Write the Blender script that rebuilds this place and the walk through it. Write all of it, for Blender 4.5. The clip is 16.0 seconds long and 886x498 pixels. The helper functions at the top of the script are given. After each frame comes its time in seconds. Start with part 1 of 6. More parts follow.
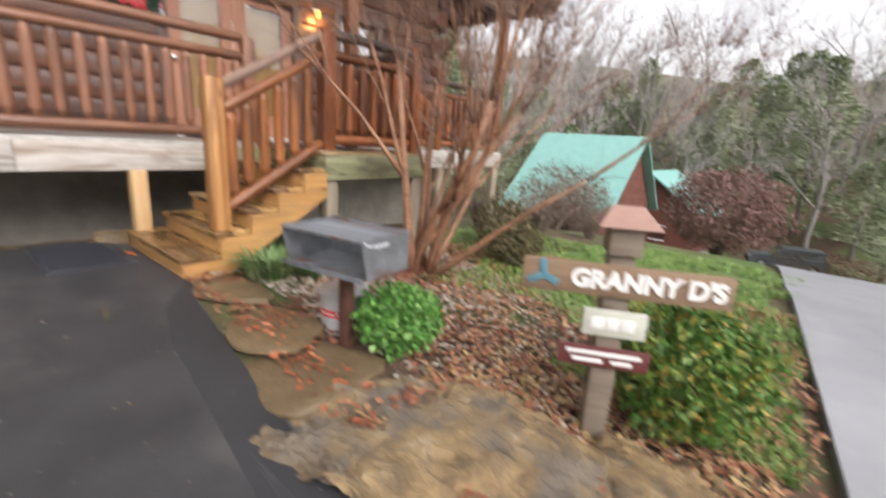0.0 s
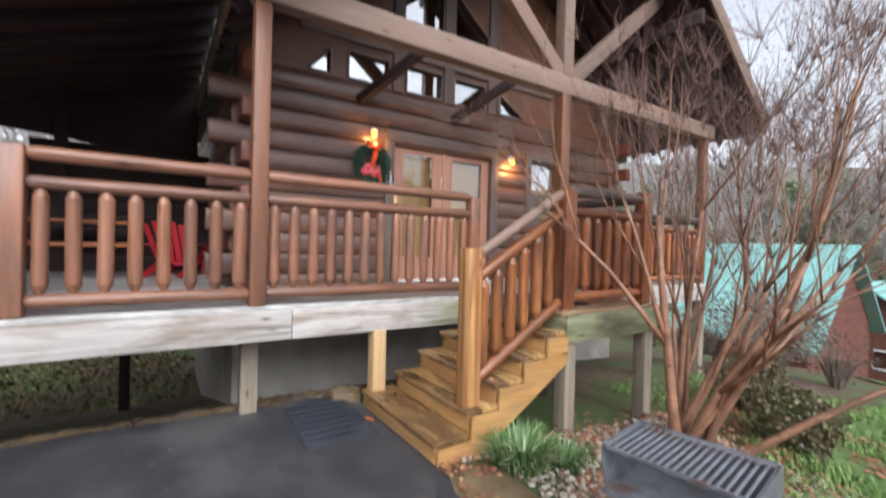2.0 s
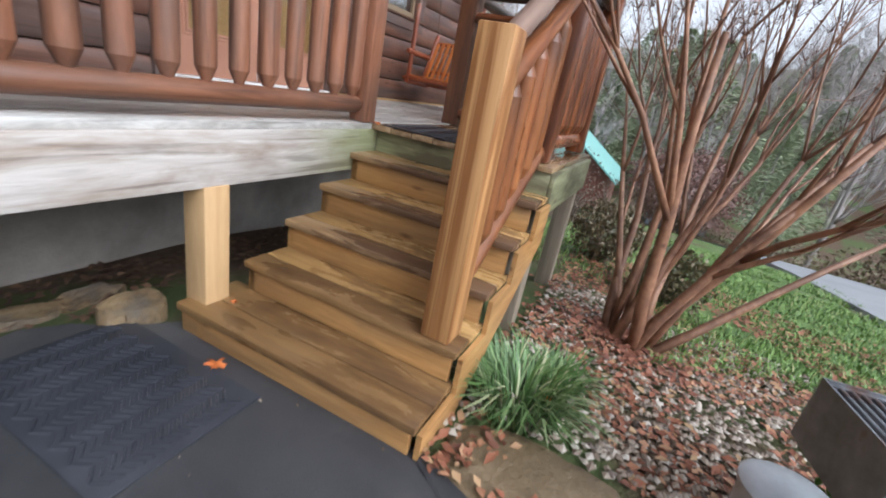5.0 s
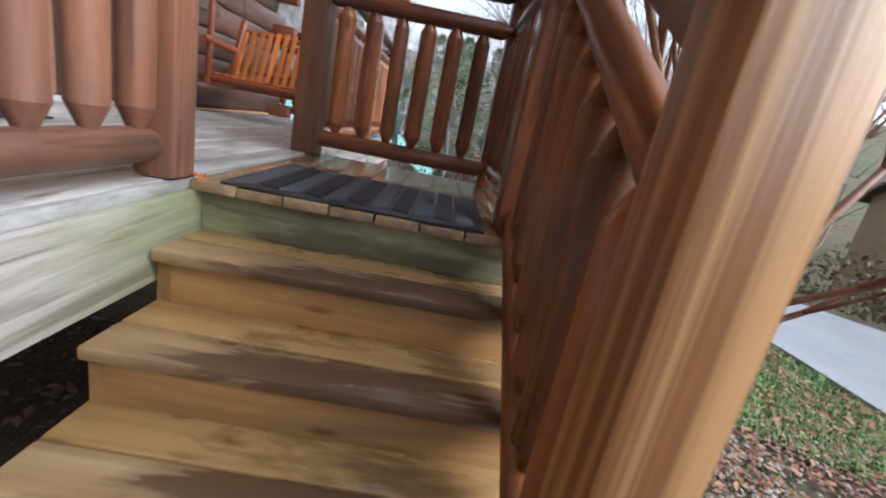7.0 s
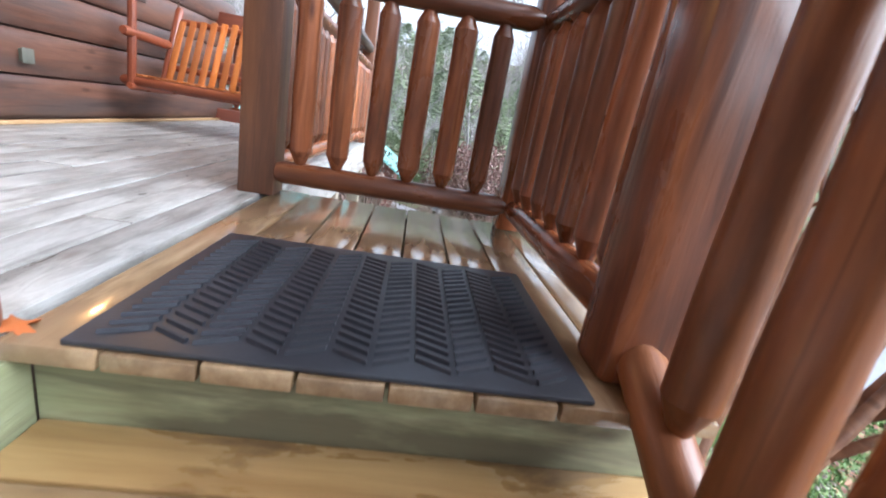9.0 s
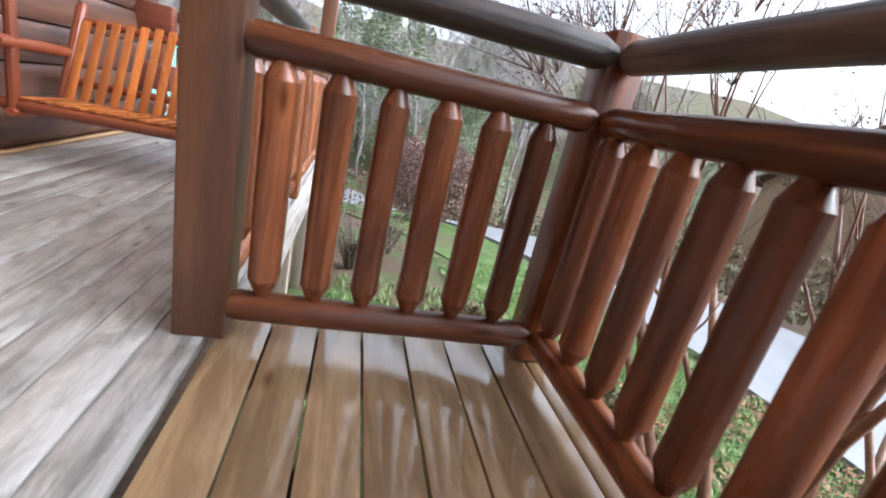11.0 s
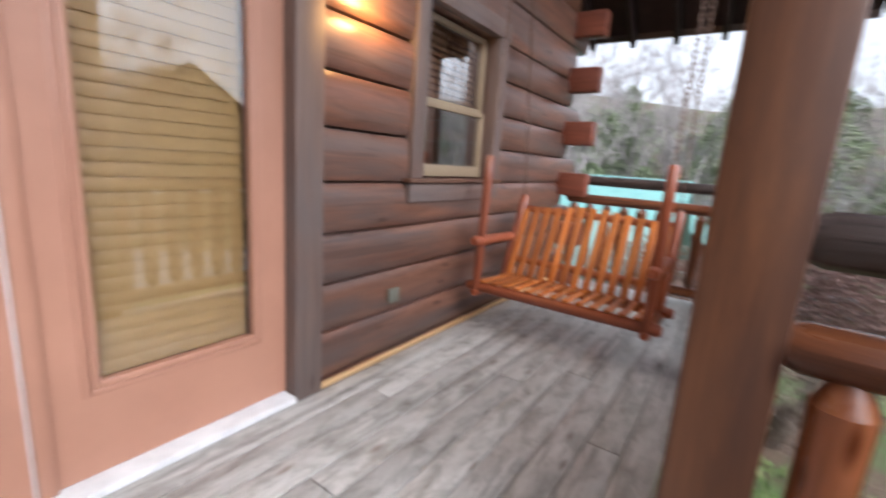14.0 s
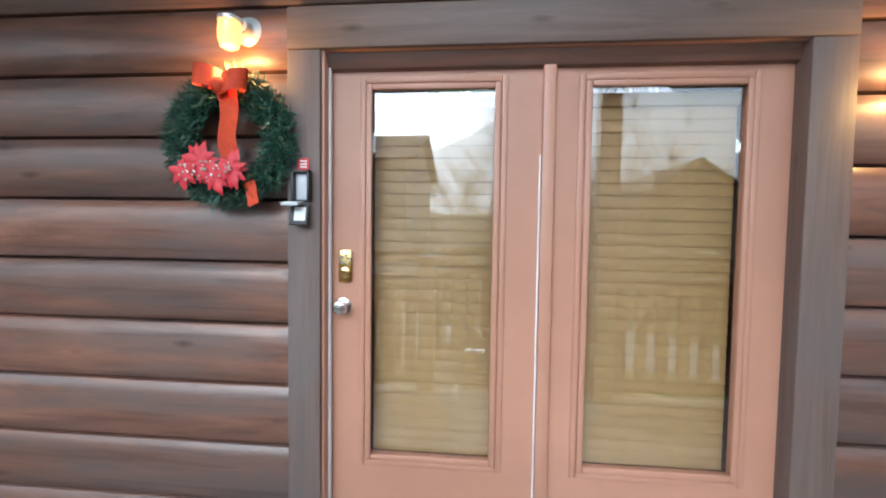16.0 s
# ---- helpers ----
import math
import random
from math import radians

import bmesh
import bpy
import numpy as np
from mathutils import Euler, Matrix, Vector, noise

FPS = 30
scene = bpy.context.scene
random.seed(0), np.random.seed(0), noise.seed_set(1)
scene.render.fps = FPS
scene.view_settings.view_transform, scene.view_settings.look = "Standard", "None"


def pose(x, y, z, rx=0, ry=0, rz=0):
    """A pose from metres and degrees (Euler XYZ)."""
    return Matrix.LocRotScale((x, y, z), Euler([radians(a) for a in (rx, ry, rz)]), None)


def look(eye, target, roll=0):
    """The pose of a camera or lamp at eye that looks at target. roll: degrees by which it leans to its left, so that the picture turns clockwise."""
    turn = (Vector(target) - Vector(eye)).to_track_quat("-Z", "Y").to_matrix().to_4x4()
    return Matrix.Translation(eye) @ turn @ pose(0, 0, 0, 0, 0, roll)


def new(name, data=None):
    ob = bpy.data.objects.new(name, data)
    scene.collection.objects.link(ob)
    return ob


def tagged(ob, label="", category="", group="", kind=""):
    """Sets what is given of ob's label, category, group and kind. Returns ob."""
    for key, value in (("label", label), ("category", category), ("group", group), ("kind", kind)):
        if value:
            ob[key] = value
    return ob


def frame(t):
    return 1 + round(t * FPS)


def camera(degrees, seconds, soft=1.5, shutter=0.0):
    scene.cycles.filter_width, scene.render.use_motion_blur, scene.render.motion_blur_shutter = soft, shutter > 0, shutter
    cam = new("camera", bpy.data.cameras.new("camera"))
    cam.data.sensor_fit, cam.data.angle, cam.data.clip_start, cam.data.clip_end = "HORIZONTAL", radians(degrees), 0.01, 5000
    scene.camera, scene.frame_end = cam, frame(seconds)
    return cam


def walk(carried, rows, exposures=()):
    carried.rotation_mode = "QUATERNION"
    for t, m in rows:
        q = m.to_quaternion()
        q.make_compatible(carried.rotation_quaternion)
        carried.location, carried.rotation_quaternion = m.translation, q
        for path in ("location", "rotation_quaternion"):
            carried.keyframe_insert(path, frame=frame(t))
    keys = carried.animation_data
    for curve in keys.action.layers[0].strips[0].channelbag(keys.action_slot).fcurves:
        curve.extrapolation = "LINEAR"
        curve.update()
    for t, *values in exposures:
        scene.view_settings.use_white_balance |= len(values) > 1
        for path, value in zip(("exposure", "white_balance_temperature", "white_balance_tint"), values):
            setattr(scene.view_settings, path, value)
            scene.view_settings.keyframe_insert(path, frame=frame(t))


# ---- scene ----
cam = camera(91.6, 16.0, 1.9, 0.4)
PATH = [
    (0, (-2.512, -4.815, 1.193), (-1.006, -3.594, 0.703), 3.8),
    (0.5, (-2.774, -4.488, 1.462), (-1.474, -2.973, 1.331), 2.1),
    (1, (-2.928, -4.353, 1.653), (-1.847, -2.681, 1.845), 1.3),
    (1.5, (-2.921, -4.11, 1.713), (-1.926, -2.393, 1.959), 0.9),
    (2, (-2.953, -3.79, 1.574), (-1.86, -2.115, 1.552), 1.6),
    (2.5, (-2.9, -3.415, 1.366), (-1.662, -1.878, 1.042), 4.0),
    (3, (-2.887, -2.985, 1.293), (-1.497, -1.649, 0.763), 7.3),
    (3.2, (-2.874, -2.805, 1.321), (-1.439, -1.556, 0.704), 8.2),
    (5.5, (-2.213, -1.439, 1.326), (-0.403, -0.867, 0.698), 11.0),
    (6, (-1.892, -1.152, 1.305), (-0.012, -0.774, 0.739), 11.0),
    (6.5, (-1.651, -0.965, 1.335), (0.264, -0.805, 0.783), 11.4),
    (7, (-1.440, -0.830, 1.342), (0.483, -0.905, 0.797), 11.4),
    (7.5, (-1.294, -0.724, 1.355), (0.602, -0.983, 0.775), 10.3),
    (8, (-1.125, -0.715, 1.346), (0.742, -1.122, 0.752), 11.3),
    (8.5, (-0.849, -0.608, 1.395), (1.02, -1.035, 0.835), 11.4),
    (9, (-0.670, -0.625, 1.456), (1.236, -0.830, 0.892), 10.2),
    (11.3, (0.038, -0.317, 1.893), (1.866, -0.824, 1.26), 12.7),
    (11.5, (0.093, -0.299, 1.921), (1.908, -0.789, 1.237), 11.9),
    (12, (0.207, -0.291, 1.946), (2.058, -0.558, 1.237), 9.0),
    (12.5, (0.285, -0.31, 2.027), (2.175, -0.216, 1.377), 6.0),
    (13, (0.310, -0.185, 2.130), (2.185, 0.082, 1.520), 5.0),
    (13.5, (0.312, -0.095, 2.175), (2.165, 0.458, 1.680), 4.2),
    (14, (0.310, 0.045, 2.180), (1.925, 1.152, 1.785), 3.9),
    (14.5, (0.384, -0.013, 2.175), (1.313, 1.751, 2.019), 4.8),
    (15, (0.308, 0.001, 2.289), (0.609, 1.976, 2.213), 4.1),
    (15.5, (0.258, 0.002, 2.353), (0.228, 2.001, 2.335), 2.0),
    (16, (0.36, 0.008, 2.313), (0.175, 1.997, 2.218), 0.8),
]
walk(cam, [(t, look(eye, target, roll)) for t, eye, target, roll in PATH], [(0, 1.22, 6600, 13), (1, 1.22, 5950, 10), (3, 1.26, 5900, 10), (5.5, 1.22, 5750, 9), (7, 1.28, 5650, 9), (7.5, 1.50, 5550, 8), (8, 1.58, 5500, 8), (8.5, 1.84, 5400, 8), (9, 2.16, 5400, 8), (11.5, 1.84, 5750, 10), (12.5, 1.88, 5750, 10), (13.5, 1.66, 5750, 10), (14.5, 1.36, 5900, 13), (15.2, 1.38, 5850, 10), (16, 1.48, 5350, 1)])

# ---- world and light: a bright, even, overcast sky ----
world = bpy.data.worlds.new("overcast")
scene.world = world
world.use_nodes = True
wn = world.node_tree
sky = wn.nodes.new("ShaderNodeTexSky")
sky.sky_type, sky.sun_disc = "NISHITA", False
sky.sun_elevation, sky.sun_rotation = radians(38), radians(200)
sky.air_density, sky.dust_density, sky.ozone_density = 1.0, 3.0, 1.0
grey = wn.nodes.new("ShaderNodeHueSaturation")
grey.inputs["Saturation"].default_value = 0.12
wn.links.new(sky.outputs[0], grey.inputs["Color"])
wn.links.new(grey.outputs[0], wn.nodes["Background"].inputs[0])
wn.nodes["Background"].inputs[1].default_value = 0.125
sun = new("sun", bpy.data.lights.new("sun", "SUN"))
sun.data.energy, sun.data.angle, sun.data.color = 1.1, radians(60), (1.0, 0.97, 0.94)
sun.matrix_basis = look((0, 0, 20), (8, 24, 0))

# ---- materials ----


def mat_new(name, rough=0.6, metal=0.0, spec=0.5):
    m = bpy.data.materials.new(name)
    m.use_nodes = True
    b = m.node_tree.nodes["Principled BSDF"]
    b.inputs["Roughness"].default_value = rough
    b.inputs["Metallic"].default_value = metal
    b.inputs["Specular IOR Level"].default_value = spec
    return m, m.node_tree, b


def node(nt, kind, **values):
    n = nt.nodes.new(kind)
    for key, value in values.items():
        n.inputs[key].default_value = value
    return n


def ramp(nt, source, stops):
    r = nt.nodes.new("ShaderNodeValToRGB")
    while len(r.color_ramp.elements) < len(stops):
        r.color_ramp.elements.new(0.5)
    for e, (p, c) in zip(r.color_ramp.elements, stops):
        e.position, e.color = p, (*c, 1)
    nt.links.new(source, r.inputs[0])
    return r.outputs[0]


def mix(nt, kind, fac, a, b):
    m = nt.nodes.new("ShaderNodeMix")
    m.data_type, m.blend_type = "RGBA", kind
    for socket, value in ((m.inputs[0], fac), (m.inputs[6], a), (m.inputs[7], b)):
        if isinstance(value, (int, float)):
            socket.default_value = value
        elif isinstance(value, tuple):
            socket.default_value = (*value, 1)
        else:
            nt.links.new(value, socket)
    return m.outputs[2]


def place_vector(nt, scale, shift=True):
    """Object coordinates, moved by each object's random number."""
    tc = nt.nodes.new("ShaderNodeTexCoord")
    out = tc.outputs["Object"]
    if shift:
        info = nt.nodes.new("ShaderNodeObjectInfo")
        mul = nt.nodes.new("ShaderNodeVectorMath")
        mul.operation = "SCALE"
        mul.inputs[0].default_value = (17.0, 9.0, 5.0)
        nt.links.new(info.outputs["Random"], mul.inputs["Scale"])
        add = nt.nodes.new("ShaderNodeVectorMath")
        nt.links.new(out, add.inputs[0])
        nt.links.new(mul.outputs[0], add.inputs[1])
        out = add.outputs[0]
    mp = nt.nodes.new("ShaderNodeMapping")
    mp.inputs["Scale"].default_value = scale
    nt.links.new(out, mp.inputs["Vector"])
    return mp.outputs[0]


def noise_tex(nt, vec, scale, detail=5.0, rough=0.6, distort=0.0):
    n = node(nt, "ShaderNodeTexNoise", Scale=scale, Detail=detail, Roughness=rough, Distortion=distort)
    nt.links.new(vec, n.inputs["Vector"])
    return n.outputs["Fac"]


def bump(nt, b, height, strength, dist=0.01):
    n = node(nt, "ShaderNodeBump", Strength=strength, Distance=dist)
    nt.links.new(height, n.inputs["Height"])
    nt.links.new(n.outputs[0], b.inputs["Normal"])


def wood(name, light, dark, stain, rough=(0.4, 0.65), grain=1.0, stain_amount=0.7, relief=0.35, vary=0.25, knots=0.8, stain_scale=1.6, span=(0.30, 0.72), stain_span=(0.42, 0.66), wave=0.6, run=1.6, stain_shape=(0.55, 2.6, 2.6), dry_end=None, rough_span=(0.3, 0.7), moss=None, crack=0.0):
    """Wood with its grain along the local x axis, knots and blotches of weather."""
    m, nt, b = mat_new(name)
    g = noise_tex(nt, place_vector(nt, (run, 26 * grain, 26 * grain)), 1.0, 6, 0.65, wave)
    base = ramp(nt, g, [(span[0], dark), (sum(span) / 2, tuple((p + q) / 2 for p, q in zip(light, dark))), (span[1], light)])
    s = noise_tex(nt, place_vector(nt, stain_shape), stain_scale, 5, 0.62, 0.4)
    if dry_end:
        # one end of the board dries first
        tc = nt.nodes.new("ShaderNodeTexCoord")
        sep = nt.nodes.new("ShaderNodeSeparateXYZ")
        nt.links.new(tc.outputs["Object"], sep.inputs[0])
        less = node(nt, "ShaderNodeMapRange")
        for socket, value in ((1, dry_end[0]), (2, dry_end[1]), (3, 0.0), (4, -0.34)):
            less.inputs[socket].default_value = value
        nt.links.new(sep.outputs[0], less.inputs[0])
        add = nt.nodes.new("ShaderNodeMath")
        nt.links.new(s, add.inputs[0])
        nt.links.new(less.outputs[0], add.inputs[1])
        s = add.outputs[0]
    sf = ramp(nt, s, [(stain_span[0], (0, 0, 0)), (stain_span[1], (stain_amount,) * 3)])
    base = mix(nt, "MIX", sf, base, stain)
    v = node(nt, "ShaderNodeTexVoronoi", Scale=1.0)
    nt.links.new(place_vector(nt, (2.2, 7, 7)), v.inputs["Vector"])
    kf = ramp(nt, v.outputs["Distance"], [(0.03, (knots,) * 3), (0.13, (0, 0, 0))])
    base = mix(nt, "MULTIPLY", kf, base, (0.32, 0.22, 0.16))
    if moss:
        # green algae creeping in from one end, uneven at its border
        tc = nt.nodes.new("ShaderNodeTexCoord")
        sep = nt.nodes.new("ShaderNodeSeparateXYZ")
        nt.links.new(tc.outputs["Object"], sep.inputs[0])
        patch = noise_tex(nt, place_vector(nt, (1, 1, 1)), 7.0, 6, 0.7)
        add = nt.nodes.new("ShaderNodeMath")
        add.operation = "MULTIPLY_ADD"
        nt.links.new(patch, add.inputs[0])
        add.inputs[1].default_value = 0.55
        nt.links.new(sep.outputs[0], add.inputs[2])
        mf = node(nt, "ShaderNodeMapRange")
        for socket, value in ((1, moss[0]), (2, moss[1]), (3, 0.0), (4, moss[2])):
            mf.inputs[socket].default_value = value
        nt.links.new(add.outputs[0], mf.inputs[0])
        base = mix(nt, "MIX", mf.outputs[0], base, mix(nt, "MIX", g, (0.17, 0.20, 0.075), (0.42, 0.45, 0.22)))
    if crack:
        c = noise_tex(nt, place_vector(nt, (1.0, 20, 20)), 1.0, 3, 0.5, 0.8)
        base = mix(nt, "MULTIPLY", ramp(nt, c, [(0.36, (crack,) * 3), (0.44, (0, 0, 0))]), base, (0.15, 0.12, 0.10))
    info = nt.nodes.new("ShaderNodeObjectInfo")
    tone = ramp(nt, info.outputs["Random"], [(0.0, (1 - vary,) * 3), (1.0, (1 + vary * 0.6,) * 3)])
    base = mix(nt, "MULTIPLY", 1.0, base, tone)
    nt.links.new(base, b.inputs["Base Color"])
    r = ramp(nt, s, [(rough_span[0], (rough[0],) * 3), (rough_span[1], (rough[1],) * 3)])
    nt.links.new(r, b.inputs["Roughness"])
    bump(nt, b, g, relief, 0.006)
    return m


def mottled(name, stops, scale=6.0, rough=0.8, relief=0.4, dist=0.02, detail=8.0, fine=0.0, metal=0.0, second=None, vary=0.0):
    m, nt, b = mat_new(name, rough, metal)
    vec = place_vector(nt, (1, 1, 1), vary > 0)
    n = noise_tex(nt, vec, scale, detail, 0.65)
    base = ramp(nt, n, stops)
    if second:
        s = noise_tex(nt, vec, second[0], 4, 0.6)
        f = ramp(nt, s, [(second[2], (0, 0, 0)), (second[3], (second[4],) * 3)])
        base = mix(nt, "MIX", f, base, second[1])
    if vary:
        info = nt.nodes.new("ShaderNodeObjectInfo")
        base = mix(nt, "MULTIPLY", 1.0, base, ramp(nt, info.outputs["Random"], [(0, (1 - vary,) * 3), (1, (1 + vary,) * 3)]))
    nt.links.new(base, b.inputs["Base Color"])
    h = noise_tex(nt, vec, fine, 4, 0.7) if fine else n
    bump(nt, b, h, relief, dist)
    return m


def islands(name, stops, rough=0.6, sheen=0.0, through_light=0.0):
    """Many small pieces, each with a colour of its own."""
    m, nt, b = mat_new(name, rough)
    g = nt.nodes.new("ShaderNodeNewGeometry")
    base = ramp(nt, g.outputs["Random Per Island"], stops)
    nt.links.new(base, b.inputs["Base Color"])
    if through_light:
        b.inputs["Transmission Weight"].default_value = 0.0
        b.inputs["Subsurface Weight"].default_value = 0.0
    return m


RAIL_WOOD = wood("stained_railing_log", (0.36, 0.125, 0.048), (0.155, 0.048, 0.020), (0.085, 0.032, 0.019), (0.20, 0.38), 0.7, 0.85, 0.4, 0.3, 0.95, 2.4, crack=0.45)
FADED_RAIL = wood("faded_railing_log", (0.335, 0.150, 0.085), (0.175, 0.072, 0.040), (0.14, 0.078, 0.055), (0.28, 0.5), 0.7, 0.8, 0.4, 0.3, 0.95, 2.4, crack=0.45)
OLD_RAIL = wood("weathered_dark_log", (0.21, 0.155, 0.130), (0.050, 0.032, 0.027), (0.030, 0.020, 0.017), (0.5, 0.36), 0.7, 0.85, 1.0, run=0.9, wave=1.0, stain_span=(0.44, 0.56), crack=0.9)
POST_WOOD = wood("brown_square_post", (0.20, 0.080, 0.038), (0.12, 0.045, 0.022), (0.10, 0.055, 0.036), (0.45, 0.65), 1.0, 0.7, 0.25)
WALL_LOG = wood("stained_wall_log", (0.250, 0.118, 0.076), (0.095, 0.043, 0.029), (0.110, 0.078, 0.069), (0.28, 0.42), 0.45, 0.85, 0.45, 0.25, 0.95, 1.5, stain_shape=(0.7, 5, 5), stain_span=(0.42, 0.64), crack=0.3)
TRIM_WOOD = wood("greyed_brown_trim", (0.185, 0.120, 0.096), (0.105, 0.066, 0.053), (0.125, 0.105, 0.100), (0.5, 0.7), 1.0, 0.8, 0.3)
TRUSS_WOOD = wood("weathered_truss_timber", (0.24, 0.155, 0.115), (0.16, 0.095, 0.07), (0.17, 0.125, 0.10), (0.6, 0.8), 1.0, 0.6, 0.3)
# near-black brown: the shade under roofs and deck is put into the colour
SHADED_WOOD = wood("shade_dark_boards", (0.046, 0.018, 0.017), (0.022, 0.009, 0.010), (0.020, 0.010, 0.012), (0.6, 0.8), 0.8, 0.6, 0.3)
# post wood again, its blotches darkened for the shade under the roof
SHADED_POST = wood("roof_shaded_post", (0.215, 0.088, 0.038), (0.095, 0.037, 0.019), (0.070, 0.032, 0.021), (0.34, 0.5), 0.8, 0.75, 0.3, 0.1, 1.0, 2.2, wave=0.9)
RED_END = wood("red_stained_log_end", (0.26, 0.075, 0.040), (0.15, 0.040, 0.022), (0.12, 0.04, 0.026), (0.4, 0.6), 0.8, 0.6, 0.25)
PINE = wood("yellowed_treated_pine", (0.54, 0.31, 0.12), (0.33, 0.16, 0.05), (0.24, 0.14, 0.065), (0.35, 0.6), 1.0, 0.7, 0.3, 0.12, 0.9, 2.4)
NEWEL_WOOD = wood("bright_treated_newel", (0.52, 0.285, 0.115), (0.235, 0.092, 0.027), (0.42, 0.20, 0.07), (0.3, 0.5), 0.75, 0.3, 0.7, 0.1, 0.8, 1.2, (0.40, 0.60), wave=1.1, run=0.55)
TREAD_WOOD = wood("wet_worn_tread", (0.52, 0.36, 0.20), (0.31, 0.18, 0.08), (0.115, 0.064, 0.037), (0.40, 0.05), 0.8, 0.94, 0.25, 0.12, 0.9, 1.5, (0.30, 0.72), (0.27, 0.45), wave=0.3, run=1.1, stain_shape=(1.3, 7, 7), dry_end=(0.80, 1.2), rough_span=(0.33, 0.55))
BACK_TREAD = wood("damp_yellow_back_tread", (0.50, 0.32, 0.13), (0.30, 0.165, 0.055), (0.16, 0.09, 0.042), (0.45, 0.10), 0.8, 0.8, 0.3, 0.15, 0.9, 2.0, (0.30, 0.72), (0.46, 0.62), wave=0.4, run=1.3, stain_shape=(1.6, 6, 6), dry_end=(0.85, 1.2), rough_span=(0.38, 0.6))
LOW_TREAD = wood("damp_brown_tread", (0.35, 0.21, 0.085), (0.21, 0.112, 0.040), (0.095, 0.052, 0.026), (0.45, 0.10), 0.9, 0.9, 0.2, 0.12, 0.85, 1.2, (0.30, 0.72), (0.30, 0.58), wave=0.3, run=1.1, stain_shape=(1.1, 5, 5), dry_end=(1.0, 1.3), rough_span=(0.33, 0.6))
DECK_WOOD = wood("weathered_grey_deck", (0.61, 0.595, 0.565), (0.45, 0.435, 0.405), (0.27, 0.255, 0.23), (0.46, 0.26), 1.0, 0.75, 0.5, 0.10, 0.8, 2.4, stain_shape=(2.2, 6, 6), stain_span=(0.44, 0.62), wave=1.6, run=4.5, crack=0.35)
LAND_WOOD = wood("wet_landing_board", (0.52, 0.37, 0.21), (0.31, 0.195, 0.10), (0.21, 0.130, 0.070), (0.20, 0.08), 0.9, 0.75, 0.07, 0.15, 0.8, 1.6, stain_shape=(1.2, 6, 6), stain_span=(0.40, 0.58), wave=0.3, rough_span=(0.38, 0.58))
# rainwater standing on the boards
for wet in (LAND_WOOD, BACK_TREAD):
    film_node = next(n for n in wet.node_tree.nodes if n.type == "BSDF_PRINCIPLED")
    film_node.inputs["Coat Weight"].default_value = 0.7 if wet is LAND_WOOD else 0.6
    film_node.inputs["Coat Roughness"].default_value = 0.17 if wet is LAND_WOOD else 0.2
FASCIA_WOOD = wood("peeling_grey_fascia", (0.57, 0.54, 0.51), (0.36, 0.32, 0.28), (0.23, 0.165, 0.115), (0.6, 0.8), 0.9, 0.7, 0.6, 0.1, 1.0, 2.2, stain_span=(0.46, 0.66), stain_shape=(0.8, 3.5, 3.5), crack=0.4)
MOSSY_FASCIA = wood("peeling_fascia_green_end", (0.57, 0.54, 0.51), (0.36, 0.32, 0.28), (0.23, 0.165, 0.115), (0.6, 0.8), 0.9, 0.7, 0.6, 0.1, 1.0, 2.2, stain_span=(0.46, 0.66), stain_shape=(0.8, 3.5, 3.5), crack=0.4, moss=(1.50, 2.15, 0.80))
ALGAE_WOOD = wood("mossy_green_board", (0.38, 0.38, 0.23), (0.19, 0.20, 0.10), (0.10, 0.085, 0.05), (0.4, 0.6), 0.8, 0.9, 0.3, 0.2, 0.9, 3.2, stain_span=(0.40, 0.58))
SUPPORT_WOOD = wood("grey_support_post", (0.40, 0.33, 0.25), (0.24, 0.19, 0.14), (0.20, 0.18, 0.13), (0.6, 0.8))
NEWPOST_WOOD = wood("pale_new_post", (0.62, 0.42, 0.22), (0.48, 0.30, 0.14), (0.42, 0.27, 0.13), (0.5, 0.7), 0.8, 0.4, 0.2, 0.05, 0.3)
SWING_WOOD = wood("varnished_orange_cedar", (0.60, 0.20, 0.045), (0.38, 0.105, 0.022), (0.30, 0.085, 0.022), (0.22, 0.4), 0.9, 0.6, 0.2, 0.25)
SWING_LOG = wood("varnished_red_log", (0.36, 0.095, 0.035), (0.22, 0.05, 0.02), (0.17, 0.045, 0.022), (0.25, 0.45), 0.8, 0.6, 0.2)
DOOR_PAINT = mottled("terracotta_door_paint", [(0.3, (0.385, 0.190, 0.125)), (0.7, (0.43, 0.215, 0.142))], 3.0, 0.42, 0.05, 0.002, 4, 60)
CHALK = mottled("white_threshold", [(0.3, (0.62, 0.62, 0.62)), (0.7, (0.82, 0.82, 0.82))], 8, 0.35, 0.1)
ASPHALT = mottled("damp_asphalt", [(0.25, (0.028, 0.028, 0.032)), (0.75, (0.064, 0.063, 0.067))], 2.6, 0.46, 0.8, 0.006, 12, 120, second=(0.9, (0.110, 0.104, 0.100), 0.50, 0.62, 0.7))
NEW_ASPHALT = mottled("darker_asphalt_strip", [(0.25, (0.024, 0.024, 0.027)), (0.75, (0.043, 0.043, 0.047))], 2.0, 0.6, 0.7, 0.005, 10, 150)
FLAG = mottled("wet_brown_flagstone", [(0.2, (0.085, 0.060, 0.034)), (0.5, (0.165, 0.118, 0.066)), (0.8, (0.26, 0.195, 0.12))], 4.0, 0.38, 0.8, 0.02, 10, 20, vary=0.15)
ROAD_GREY = mottled("pale_worn_road", [(0.3, (0.23, 0.235, 0.25)), (0.7, (0.33, 0.335, 0.355))], 0.8, 0.5, 0.3, 0.006, 8, 120)
